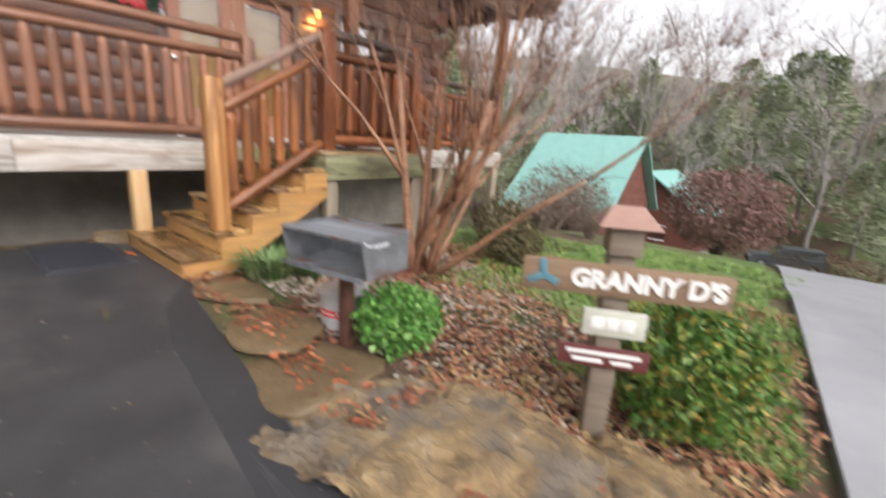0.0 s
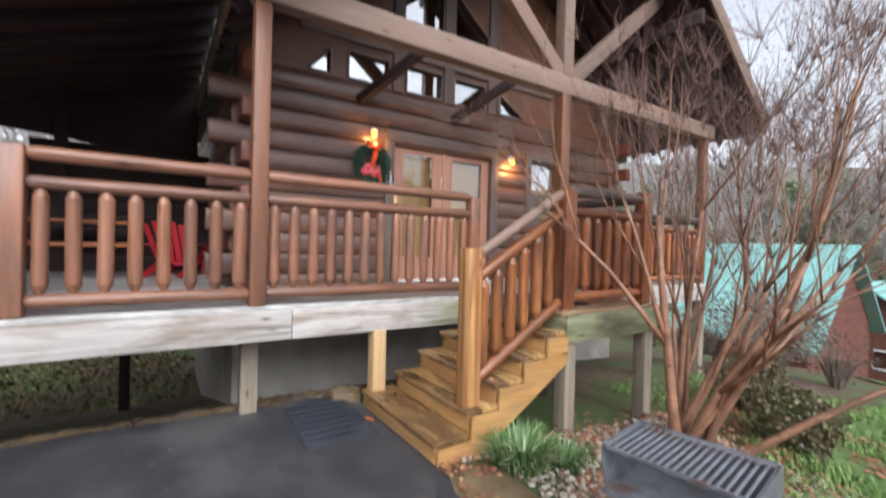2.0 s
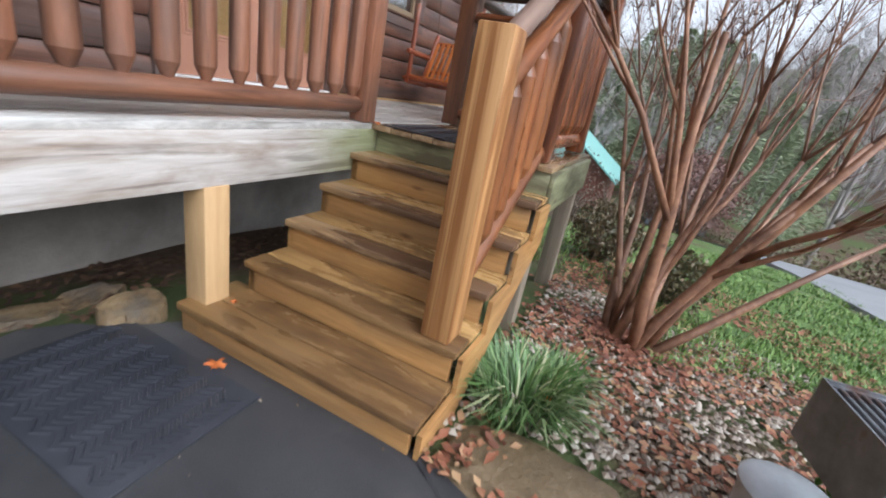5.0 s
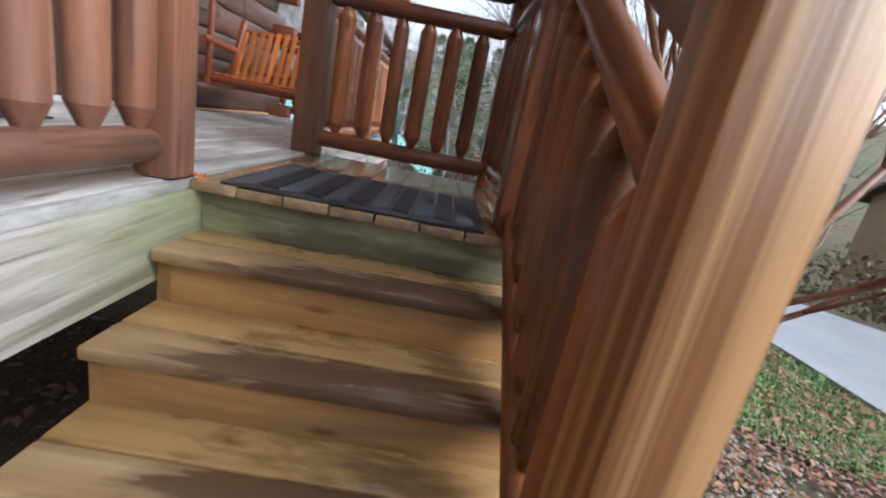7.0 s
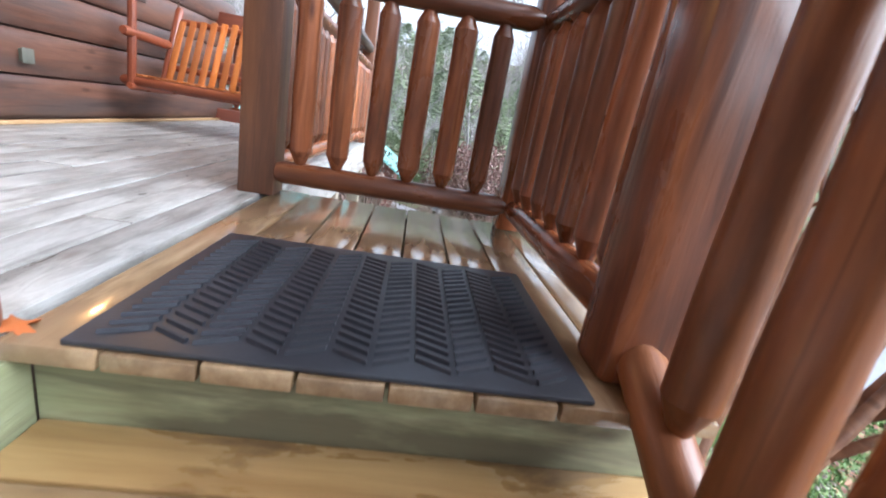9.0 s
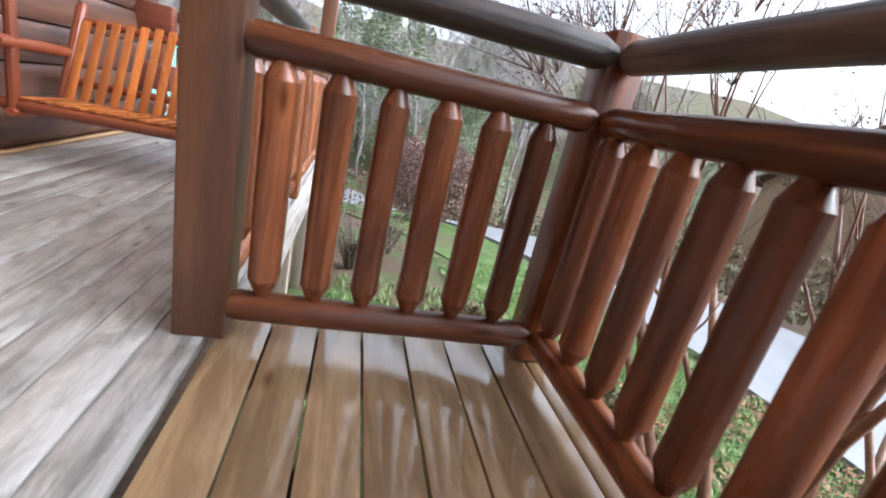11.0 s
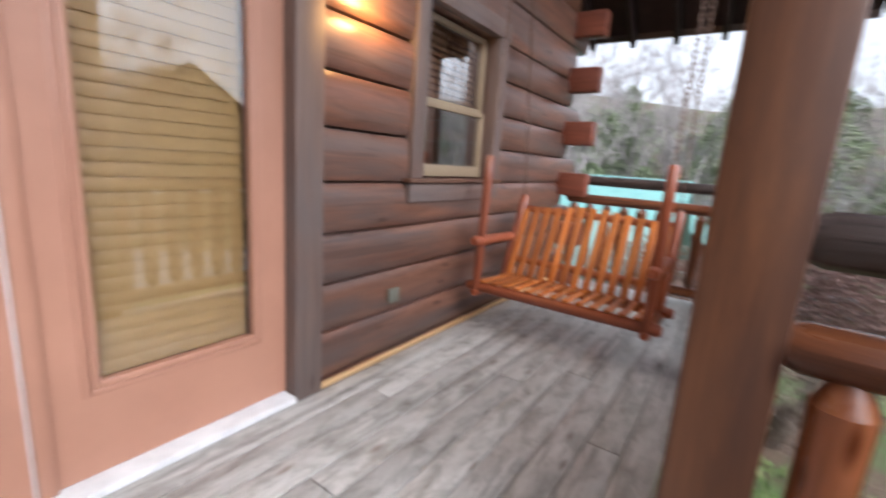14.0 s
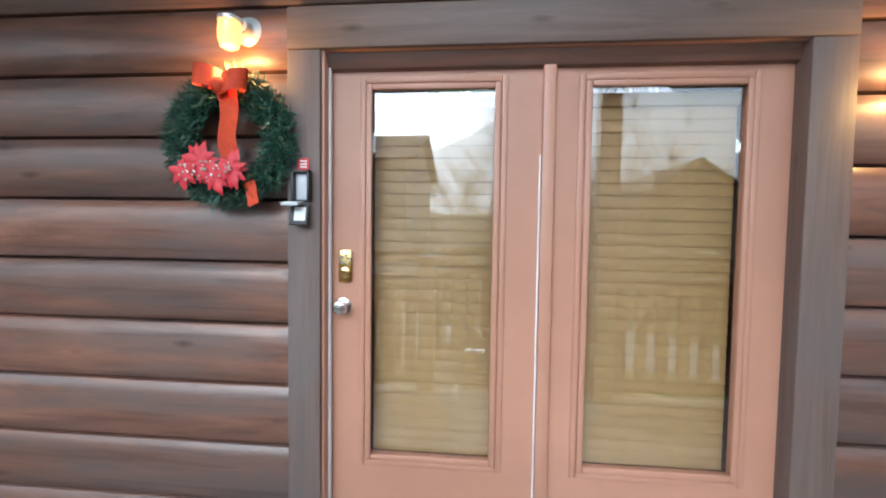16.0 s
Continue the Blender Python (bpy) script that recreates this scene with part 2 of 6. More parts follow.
CONCRETE = mottled("grey_block_foundation", [(0.3, (0.25, 0.225, 0.20)), (0.7, (0.40, 0.365, 0.325))], 3, 0.85, 0.4, 0.01, 8, 50)
SOIL = mottled("leaf_littered_soil", [(0.25, (0.055, 0.033, 0.020)), (0.5, (0.11, 0.068, 0.042)), (0.75, (0.17, 0.11, 0.07))], 9, 0.85, 0.8, 0.03, 10, 40,
               second=(0.35, (0.075, 0.115, 0.030), 0.47, 0.56, 0.85))
STONE = mottled("tan_wet_flagstone", [(0.25, (0.060, 0.043, 0.028)), (0.42, (0.17, 0.115, 0.060)), (0.58, (0.29, 0.20, 0.10)), (0.8, (0.36, 0.31, 0.24))], 7.5, 0.45, 1.0, 0.04, 12, 26, second=(2.2, (0.13, 0.115, 0.10), 0.48, 0.60, 0.75), vary=0.2)
RUBBER = mottled("black_rubber", [(0.3, (0.028, 0.030, 0.037)), (0.7, (0.046, 0.049, 0.060))], 5, 0.38, 0.2, 0.002, 4, 90)


def glass_mat(name):
    m, nt, b = mat_new(name, 0.02)
    b.inputs["Base Color"].default_value = (0.95, 0.97, 0.97, 1)
    b.inputs["Transmission Weight"].default_value = 1.0
    b.inputs["IOR"].default_value = 1.45
    return m


GLASS = glass_mat("window_glass")
# coated double glazing, a strong mirror of the sky
PANE, pnt, pb = mat_new("double_glazing", 0.015, 0.0, 1.0)
pb.inputs["Base Color"].default_value = (0.95, 0.95, 0.95, 1)
pb.inputs["Transmission Weight"].default_value = 1.0
pb.inputs["IOR"].default_value = 1.8
MIRROR_PANE, mnt, mb = mat_new("reflective_glazing", 0.012, 0.0, 1.0)
mb.inputs["Base Color"].default_value = (0.95, 0.96, 0.97, 1)
mb.inputs["Transmission Weight"].default_value = 1.0
mb.inputs["IOR"].default_value = 4.0
FASCIA_PINK = wood("sun_bleached_fascia", (0.50, 0.34, 0.29), (0.38, 0.24, 0.20), (0.34, 0.22, 0.18), (0.6, 0.8), 0.8, 0.5, 0.2)
# near-black base puts the darkness of the unlit rooms into the colour
UNLIT_ROOM, _, drb = mat_new("unlit_room", 0.9)
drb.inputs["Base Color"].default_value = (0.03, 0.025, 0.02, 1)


def plain(name, col, rough=0.5, metal=0.0):
    return mottled(name, [(0.3, tuple(c * 0.85 for c in col)), (0.7, col)], 14, rough, 0.1, 0.003, 5, 0, metal)


BLIND = plain("tan_blind_slat", (0.40, 0.255, 0.10), 0.45)
BLIND_WOOD = plain("brown_wood_blind", (0.25, 0.12, 0.055), 0.5)
CREAM = plain("cream_sash", (0.30, 0.22, 0.14), 0.5)
STEEL = plain("galvanised_steel", (0.66, 0.69, 0.72), 0.40, 0.45)
BRASS = plain("polished_brass", (0.80, 0.55, 0.20), 0.22, 1.0)
NICKEL = plain("satin_nickel", (0.72, 0.70, 0.68), 0.25, 1.0)
IRON = mottled("sooty_painted_steel", [(0.3, (0.11, 0.115, 0.125)), (0.7, (0.25, 0.265, 0.29))], 7, 0.5, 0.3, 0.004, 6, 0, 0.3, second=(4.0, (0.13, 0.055, 0.03), 0.56, 0.66, 0.8))
BLACK = plain("black_plastic", (0.02, 0.02, 0.02), 0.4)
WHITE_PAINT = plain("white_letter_paint", (0.82, 0.82, 0.80), 0.5)
RED_PAINT = plain("red_plastic", (0.62, 0.035, 0.045), 0.4)
TEAL = mottled("teal_metal_roof", [(0.3, (0.19, 0.40, 0.37)), (0.7, (0.25, 0.47, 0.43))], 2, 0.45, 0.1)
SHINGLE = mottled("brown_shingles", [(0.3, (0.085, 0.06, 0.055)), (0.7, (0.15, 0.11, 0.10))], 5, 0.85, 0.5, 0.01, 8, 30)

# ---- builders ----
MESHES = {}


def finish(me, material, angle=35.0):
    me.materials.append(material)
    for p in me.polygons:
        p.use_smooth = True
    me.set_sharp_from_angle(angle=radians(angle))
    return me


def mesh_of(name, verts, faces, material, angle=35.0):
    me = bpy.data.meshes.new(name)
    me.from_pydata([tuple(v) for v in verts], [], faces)
    me.validate()
    return finish(me, material, angle)


def from_bm(name, bm, material, angle=35.0):
    me = bpy.data.meshes.new(name)
    bmesh.ops.recalc_face_normals(bm, faces=bm.faces)
    bm.to_mesh(me)
    bm.free()
    return finish(me, material, angle)


def thing(name, at=(0, 0, 0), label="", category="", group="", kind="", turn=0.0):
    ob = new(name)
    ob.matrix_basis = pose(*at, 0, 0, turn)
    return tagged(ob, label, category, group, kind)


def put(name, me, parent=None, m=None, label="", local=False):
    """Links a mesh as one object under parent; m is its place in the world, or under parent if local."""
    ob = new(name, me)
    m = m or Matrix()
    if parent:
        ob.parent = parent
        base = parent
        up = Matrix()
        while base and not local:
            up = base.matrix_basis @ up
            base = base.parent
        ob.matrix_basis = m if local else up.inverted() @ m
    else:
        ob.matrix_basis = m
    if label:
        ob["label"] = label
    if me.materials and me.materials[0] in (PANE, MIRROR_PANE):
        ob.visible_shadow = False
    return ob


def part(name, bm, material, parent, label="", angle=35.0, local=False):
    return put(name, from_bm(name, bm, material, angle), parent, None, label, local)


def add_box(bm, lo, hi, bevel=0.0, m=None):
    r = bmesh.ops.create_cube(bm, size=1)
    c = [(p + q) / 2 for p, q in zip(lo, hi)]
    s = [abs(q - p) for p, q in zip(lo, hi)]
    bmesh.ops.scale(bm, vec=s, verts=r["verts"])
    bmesh.ops.translate(bm, vec=c, verts=r["verts"])
    if m:
        bmesh.ops.transform(bm, matrix=m, verts=r["verts"])
    if bevel:
        edges = list({e for v in r["verts"] for e in v.link_edges})
        bmesh.ops.bevel(bm, geom=edges, offset=bevel, segments=2, affect="EDGES", profile=0.5)


def box_mesh(lx, ly, lz, bevel, material):
    key = ("box", round(lx, 3), round(ly, 3), round(lz, 3), bevel, material.name)
    if key not in MESHES:
        bm = bmesh.new()
        add_box(bm, (0, -ly / 2, -lz / 2), (lx, ly / 2, lz / 2), bevel)
        MESHES[key] = from_bm("board", bm, material)
    return MESHES[key]


def rod_mesh(length, r, taper, tip, material, seg=12, r2=None):
    """A turned log along x; both ends run to a cone."""
    key = ("rod", round(length, 3), r, taper, tip, material.name, seg, r2)
    if key not in MESHES:
        r2 = r if r2 is None else r2
        if taper:
            wave = random.uniform(0, 6)
            body = [taper + (length - 2 * taper) * f for f in (0.0, 0.2, 0.4, 0.6, 0.8, 1.0)]
            rings = [(0, tip)] + [(x, (r + (r2 - r) * k / 5) * (1 + 0.022 * math.sin(wave + 2.1 * k))) for k, x in enumerate(body)] + [(length, tip)]
        else:
            rings = [(0, r), (length, r2)]
        verts, faces = [], []
        for x, q in rings:
            verts += [(x, q * math.cos(2 * math.pi * k / seg), q * math.sin(2 * math.pi * k / seg)) for k in range(seg)]
        for i in range(len(rings) - 1):
            for k in range(seg):
                faces.append((i * seg + k, (i + 1) * seg + k, (i + 1) * seg + (k + 1) % seg, i * seg + (k + 1) % seg))
        faces.append(tuple(range(seg)))
        faces.append(tuple(range(len(verts) - 1, len(verts) - seg - 1, -1)))
        me = bpy.data.meshes.new("log")
        me.from_pydata(verts, [], faces)
        bm = bmesh.new()
        bm.from_mesh(me)
        bmesh.ops.recalc_face_normals(bm, faces=bm.faces)
        bm.to_mesh(me)
        bm.free()
        MESHES[key] = finish(me, material, 30 if seg < 20 else 20)
    return MESHES[key]


def along(p0, p1, roll=0.0):
    """A pose with its x axis from p0 towards p1 and its z axis as near to up as it goes."""
    p0, p1 = Vector(p0), Vector(p1)
    x = (p1 - p0).normalized()
    up = Vector((0, 0, 1)) if abs(x.z) < 0.95 else Vector((0, 1, 0))
    y = up.cross(x).normalized()
    z = x.cross(y)
    m = Matrix((x, y, z)).transposed().to_4x4()
    m.translation = p0
    return m @ Matrix.Rotation(radians(roll), 4, "X")


def beam(name, parent, material, p0, p1, w, h, bevel=0.006, label="", roll=0.0):
    return put(name, box_mesh((Vector(p1) - Vector(p0)).length, w, h, bevel, material), parent, along(p0, p1, roll), label)


def log(name, parent, material, p0, p1, r, taper=0.0, tip=0.0, seg=12, label="", r2=None):
    return put(name, rod_mesh((Vector(p1) - Vector(p0)).length, r, taper, tip, material, seg, r2), parent, along(p0, p1, random.uniform(0, 360)), label)


def slab(name, parent, material, lo, hi, bevel=0.004, label=""):
    """A box between two corners, its grain along its longest side."""
    s = [q - p for p, q in zip(lo, hi)]
    c = [(p + q) / 2 for p, q in zip(lo, hi)]
    k = s.index(max(s))
    p0, p1 = list(c), list(c)
    p0[k], p1[k] = lo[k], hi[k]
    w, h = ((s[1], s[2]), (s[0], s[2]), (s[0], s[1]))[k]
    if k == 2:
        w, h = s[0], s[1]
    return beam(name, parent, material, p0, p1, w, h, bevel, label)


# ---- plan ----
DECK = 1.02       # deck floor above the drive
WALL = 1.70       # plane of the log joints of the front wall
WALL_L, WALL_R = -2.25, 4.80
RIDGE_X, RIDGE_Z, PITCH = 1.48, 6.82, 0.78


def ground_z(x, y):
    """Drive that tilts down to the road, garden that falls away towards the road, a wooded bank behind."""
    u = max(0.0, x + 1.2)
    drop = 0.10 * (min(max(-1.2 - y, 0.0), 5.2) - 0.3 * (1 - math.exp(-max(-1.2 - y, 0.0) / 0.3))) * min(1.0, max(0.0, (4.0 - x) / 4.0))
    z = -0.06 * u - 0.0045 * u * u if u < 30 else -5.85 - 0.05 * (u - 30)
    if x > 45:
        z += (x - 45) * 0.30
    if y > 0.4:
        z -= min(1.6, (y - 0.4) * 0.28) * (1.0 if x < -1.2 else max(0.3, 1 - (x + 1.2) * 0.1))
    if y > 14:
        z += (y - 14) * 0.16
    if y < -25:
        z += (-25 - y) * 0.06
    z -= drop
    if x < -14:
        z += (-14 - x) * 0.2
    return z


def ground_mesh():
    xs = sorted(set([round(-1.5 + 0.25 * k, 3) for k in range(40)] + [-160, -110, -80, -60, -45, -35, -27, -20, -16, -13, -10, -8, -6, -4.5, -3.5, -2.5, -2] + [9, 10.5, 12, 14, 16, 18, 20, 22, 25, 28, 32, 36, 40, 45, 50, 56, 63, 72, 85, 100, 130, 170]))
    ys = sorted(set([round(-8 + 0.25 * k, 3) for k in range(40)] + [-160, -120, -90, -70, -55, -45, -36, -30, -25, -20, -16, -13, -11, -9.5] + [2.2, 2.8, 3.5, 4.5, 6, 8, 10, 12, 14, 17, 21, 26, 33, 42, 55, 70, 95, 130, 170]))
    verts, faces = [], []
    for x in xs:
        for y in ys:
            z = ground_z(x, y)
            if x > -1.0 and not (-10.5 < y < -4.3 + 0.09 * max(0.0, x - 10) and x > 0):
                z += 0.05 * noise.noise((x * 0.9, y * 0.9, 0)) + 0.02 * noise.noise((x * 4, y * 4, 3))
            if x < -1.0 and y < 0.5:
                z -= 0.02
            verts.append((x, y, z))
    n = len(ys)
    for i in range(len(xs) - 1):
        for j in range(n - 1):
            faces.append((i * n + j, (i + 1) * n + j, (i + 1) * n + j + 1, i * n + j + 1))
    return mesh_of("ground", verts, faces, SOIL, 180)


tagged(put("ground", ground_mesh()), "brown leaf-littered soil with patchy green grass", "ground", kind="structure")


def sheet(name, outline, material, lift, label, category, step=1.0):
    """A thin paved sheet that follows the ground, cut to an outline of (x, y_low, y_high)."""
    verts, faces = [], []
    rows = 41
    fine = [outline[0]]
    for p, q in zip(outline, outline[1:]):
        n = max(1, math.ceil(abs(q[0] - p[0]) / step))
        fine += [tuple(a + (b - a) * k / n for a, b in zip(p, q)) for k in range(1, n + 1)]
    outline = fine
    for x, lo, hi in outline:
        for k in range(rows):
            y = lo + (hi - lo) * k / (rows - 1)
            verts.append((x, y, ground_z(x, y if y < 0.4 else 0.4) + lift))
    n = len(outline)
    for i in range(n - 1):
        for k in range(rows - 1):
            a = i * rows + k
            faces.append((a, a + rows, a + rows + 1, a + 1))
    top = len(verts)
    ring = [k for k in range(rows)] + [i * rows + rows - 1 for i in range(1, n)] + [(n - 1) * rows + k for k in range(rows - 2, -1, -1)] + [i * rows for i in range(n - 2, 0, -1)]
    for k in ring:
        x, y, z = verts[k]
        verts.append((x, y, z - 0.08))
    for k in range(len(ring)):
        j = (k + 1) % len(ring)
        faces.append((ring[k], ring[j], top + j, top + k))
    return tagged(put(name, mesh_of(name, verts, faces, material, 60)), label, category, kind="structure")


sheet("driveway", [(-14, -12, 0.55), (-8, -12, 0.55), (-4.2, -12, 0.50), (-3.4, -12, 0.55), (-2.6, -12, 0.48), (-2.05, -12, 0.44), (-1.75, -5.0, 0.50), (-1.60, -3.6, 0.42), (-1.50, -2.6, 0.30), (-1.38, -1.7, 0.18), (-1.26, -1.25, 0.1)],
      ASPHALT, 0.012, "damp black asphalt driveway beside the steps", "driveway")
sheet("road", [(-2.0, -11.0, -6.0), (0, -9.0, -5.32), (2, -8.6, -5.14), (5, -8.4, -4.90), (10, -8.2, -4.75), (15, -8.0, -4.45), (20, -7.6, -3.9), (25, -6.4, -2.4), (30, -4.6, -0.2), (34, -2.5, 3.0), (40, 2, 7), (48, 6, 10)],
      ROAD_GREY, 0.075, "pale wet asphalt road running downhill past the garden", "road")

EDGE = [(-1.262 - (0.118 * k / 2 if k < 3 else 0.118 + 0.119 * (k - 2) * 0.45), -1.27 - 0.43 * k / 2 if k < 3 else -1.7 - 0.45 * (k - 2)) for k in range(14)]
verts, faces = [], []
for i, (x, y) in enumerate(EDGE):
    for dx, z in ((-0.015, 0.014), (-0.03, 0.021), (-0.24 - 0.03 * noise.noise((y * 2, 0, 1)), 0.021), (-0.275, 0.013)):
        verts.append((x + dx * min(1.0, 0.15 + 0.3 * i), y, z + ground_z(x, y)))
for i in range(len(EDGE) - 1):
    faces += [(4 * i + k, 4 * i + k + 1, 4 * i + k + 5, 4 * i + k + 4) for k in range(3)]
tagged(put("driveway_edge", mesh_of("driveway_edge", verts, faces, NEW_ASPHALT, 60)), "darker asphalt strip along the edge of the drive", "driveway", kind="structure")

# ---- house: log wall, side walls, foundation ----
house = thing("wall_north", (0, WALL, 0), "reddish-brown stained log cabin front wall", "wall", kind="structure")
COURSES = [0.908 + 0.252 * k for k in range(11)]
SEAM = 1.60   # the courses right of the door are laid at other heights


def wall_log_mesh(length, height, bulge=0.050, depth=0.12):
    key = ("walllog", round(length, 3), height, bulge)
    if key not in MESHES:
        prof = []
        for k in range(11):
            a = math.pi * k / 10
            prof.append((-bulge * math.sin(a) ** 0.6, -height / 2 + height * (0.5 - 0.5 * math.cos(a)) * 0.985))
        prof += [(depth, height / 2 * 0.97), (depth, -height / 2)]
        n = len(prof)
        verts = [(x, y, z) for x in (0, length) for y, z in prof]
        faces = [(k, n + k, n + (k + 1) % n, (k + 1) % n) for k in range(n)]
        faces += [tuple(range(n - 1, -1, -1)), tuple(range(n, 2 * n))]
        MESHES[key] = mesh_of("wall_log", verts, faces, WALL_LOG, 40)
    return MESHES[key]


def course(z0, x0, x1, parent, h=0.252):
    if x1 - x0 > 0.03:
        put("wall_log", wall_log_mesh(x1 - x0, h), parent, pose(x0, WALL, z0 + h / 2))


for i, z0 in enumerate(COURSES):
    zc = z0 + 0.126
    ends = 0.30 if i % 2 else 0.0
    x = WALL_L - ends
    if zc < 3.05:
        course(z0, x, -0.37, house)
    else:
        course(z0, x, SEAM, house)
    # the ends of the side walls' logs, square cut
    if i % 2 == 0:
        for sx in (WALL_L + 0.07, WALL_R - 0.07):
            slab("log_end", house, RED_END, (sx - 0.07, WALL - 0.33, z0 + 0.01), (sx + 0.07, WALL, z0 + 0.242), 0.02)
WALL_TOP = COURSES[-1] + 0.252
LOW, HIGH = 1.04 - 0.2545, 3.064
for i in range(9):
    h = (HIGH - LOW) / 9
    z0 = LOW + h * i
    zc = z0 + h / 2
    e = WALL_R + (0.30 if i % 2 else 0.0)
    if 1.95 < zc < 3.10:
        course(z0, 1.60, 2.26, house, h)
        course(z0, 3.30, e, house, h)
    else:
        course(z0, 1.60, e, house, h)
for i in range(2):
    h = (WALL_TOP - HIGH) / 2
    course(HIGH + h * i, SEAM, WALL_R + 0.30 * i, house, h)

for side, sx, turn in (("wall_west", WALL_L, 90), ("wall_east", WALL_R, -90)):
    w = thing(side, (sx, 5, 0), "stained log side wall of the cabin", "wall", kind="structure")
    for i, z0 in enumerate(COURSES):
        m = pose(sx + (0.0 if side == "wall_west" else 0.0), WALL + 0.13 if turn == -90 else 8.0, z0 + 0.126, 0, 0, 90 if turn == -90 else -90)
        put("wall_log", wall_log_mesh(8.0 - WALL - 0.13, 0.252), w, m)
slab("wall_back", None, WALL_LOG, (WALL_L, 8.0, 0.9), (WALL_R, 8.2, WALL_TOP), 0)
tagged(bpy.data.objects["wall_back"], "plain stained timber rear wall", "wall", kind="structure")
tagged(slab("floor", None, UNLIT_ROOM, (WALL_L, WALL + 0.14, 0.80), (WALL_R, 8.0, 0.93), 0), "indoor floor of the cabin, coloured near black as if unlit", "floor", kind="structure")
found = thing("foundation", (0, WALL, -1.6), "grey concrete block foundation below the cabin", "foundation", kind="structure")
slab("foundation_wall", found, CONCRETE, (WALL_L, WALL + 0.02, -1.6), (WALL_R, WALL + 0.25, 0.93), 0.01)
slab("foundation_side", found, CONCRETE, (WALL_L, WALL + 0.25, -1.6), (WALL_L + 0.2, 8, 0.93), 0.01)
slab("foundation_side", found, CONCRETE, (WALL_R - 0.2, WALL + 0.25, -1.6), (WALL_R, 8, 0.93), 0.01)

# gable wall above the logs, cut round the trapezoid windows
gable = thing("wall_gable", (0, WALL, WALL_TOP), "dark timber gable wall with stepped windows", "wall", kind="structure")
GC = 0.62   # middle of the window group


def roof_under(x):
    return RIDGE_Z - PITCH * abs(x - RIDGE_X) - 0.02


PANES = []   # x0, x1, bottom, top at x0, top at x1
for s in (-1, 1):
    def pane(a, b, lo, ta, tb):
        x0, x1 = sorted((GC + s * a, GC + s * b))
        PANES.append((x0, x1, lo, ta if s > 0 else tb, tb if s > 0 else ta))
    pane(0.11, 0.71, 3.72, 4.10, 4.10)
    pane(0.98, 1.57 if s < 0 else 1.02, 3.72, 4.08, 4.08 if s < 0 else 4.05)
    pane(1.80 if s < 0 else 1.02, 2.08 if s < 0 else 1.55, 3.72, 4.05, 3.74)
    pane(0.10, 0.76, 4.53, 5.70 if s < 0 else 5.40, 5.10 if s < 0 else 4.88)
    pane(0.98, 1.22, 4.53, 4.82, 4.56)
xs = sorted({WALL_L, WALL_R, RIDGE_X, *[p[0] for p in PANES], *[p[1] for p in PANES]})
for x0, x1 in zip(xs, xs[1:]):
    if x1 - x0 < 0.005:
        continue
    here = sorted((p for p in PANES if p[0] <= x0 + 1e-4 and p[1] >= x1 - 1e-4), key=lambda p: p[2])
    lo0 = lo1 = WALL_TOP
    spans = []
    for p in here:
        f0, f1 = (x0 - p[0]) / (p[1] - p[0]), (x1 - p[0]) / (p[1] - p[0])
        spans.append((lo0, lo1, p[2], p[2]))
        lo0, lo1 = p[3] + (p[4] - p[3]) * f0, p[3] + (p[4] - p[3]) * f1
    spans.append((lo0, lo1, roof_under(x0), roof_under(x1)))
    for a0, a1, b0, b1 in spans:
        if b0 - a0 < 0.01 and b1 - a1 < 0.01:
            continue
        v = [(x, y, z) for y in (WALL - 0.02, WALL + 0.12) for x, z in ((x0, a0), (x1, a1), (x1, b1), (x0, b0))]
        f = [(0, 1, 2, 3), (7, 6, 5, 4), (0, 4, 5, 1), (1, 5, 6, 2), (2, 6, 7, 3), (3, 7, 4, 0)]
        put("gable_panel", mesh_of("gable_panel", v, f, POST_WOOD), gable)
for i, (x0, x1, lo, ta, tb) in enumerate(PANES):
    w = thing("window_%d" % (i + 2), (x0, WALL, lo), "gable window pane mirroring the white sky in a brown frame", "window", kind="structure")
    v = [(x, y, z) for y in (WALL + 0.03, WALL + 0.036) for x, z in ((x0, lo), (x1, lo), (x1, tb), (x0, ta))]
    put("pane", mesh_of("pane", v, [(0, 1, 2, 3), (7, 6, 5, 4), (0, 4, 5, 1), (1, 5, 6, 2), (2, 6, 7, 3), (3, 7, 4, 0)], MIRROR_PANE), w)
    for p, q in (((x0, lo), (x1, lo)), ((x0, ta), (x1, tb)), ((x0, lo), (x0, ta)), ((x1, lo), (x1, tb))):
        if abs(p[0] - q[0]) + abs(p[1] - q[1]) > 0.06:
            beam("window_frame", w, TRIM_WOOD, (p[0], WALL - 0.03, p[1]), (q[0], WALL - 0.03, q[1]), 0.03, 0.03)
for x in (GC - 0.845, GC - 0.0, GC + 0.845):
    top = min(roof_under(x), 5.6)
    beam("mullion", gable, TRIM_WOOD, (x, WALL - 0.04, WALL_TOP), (x, WALL - 0.04, top), 0.17, 0.05)
beam("mullion", gable, TRIM_WOOD, (GC - 2.2, WALL - 0.045, 4.32), (GC + 2.2, WALL - 0.045, 4.32), 0.05, 0.24)
tagged(slab("ceiling", None, UNLIT_ROOM, (WALL_L + 0.1, WALL + 0.3, 6.9), (WALL_R - 0.1, 8.0, 7.0), 0), "indoor ceiling, coloured near black as if unlit", "ceiling", kind="structure")

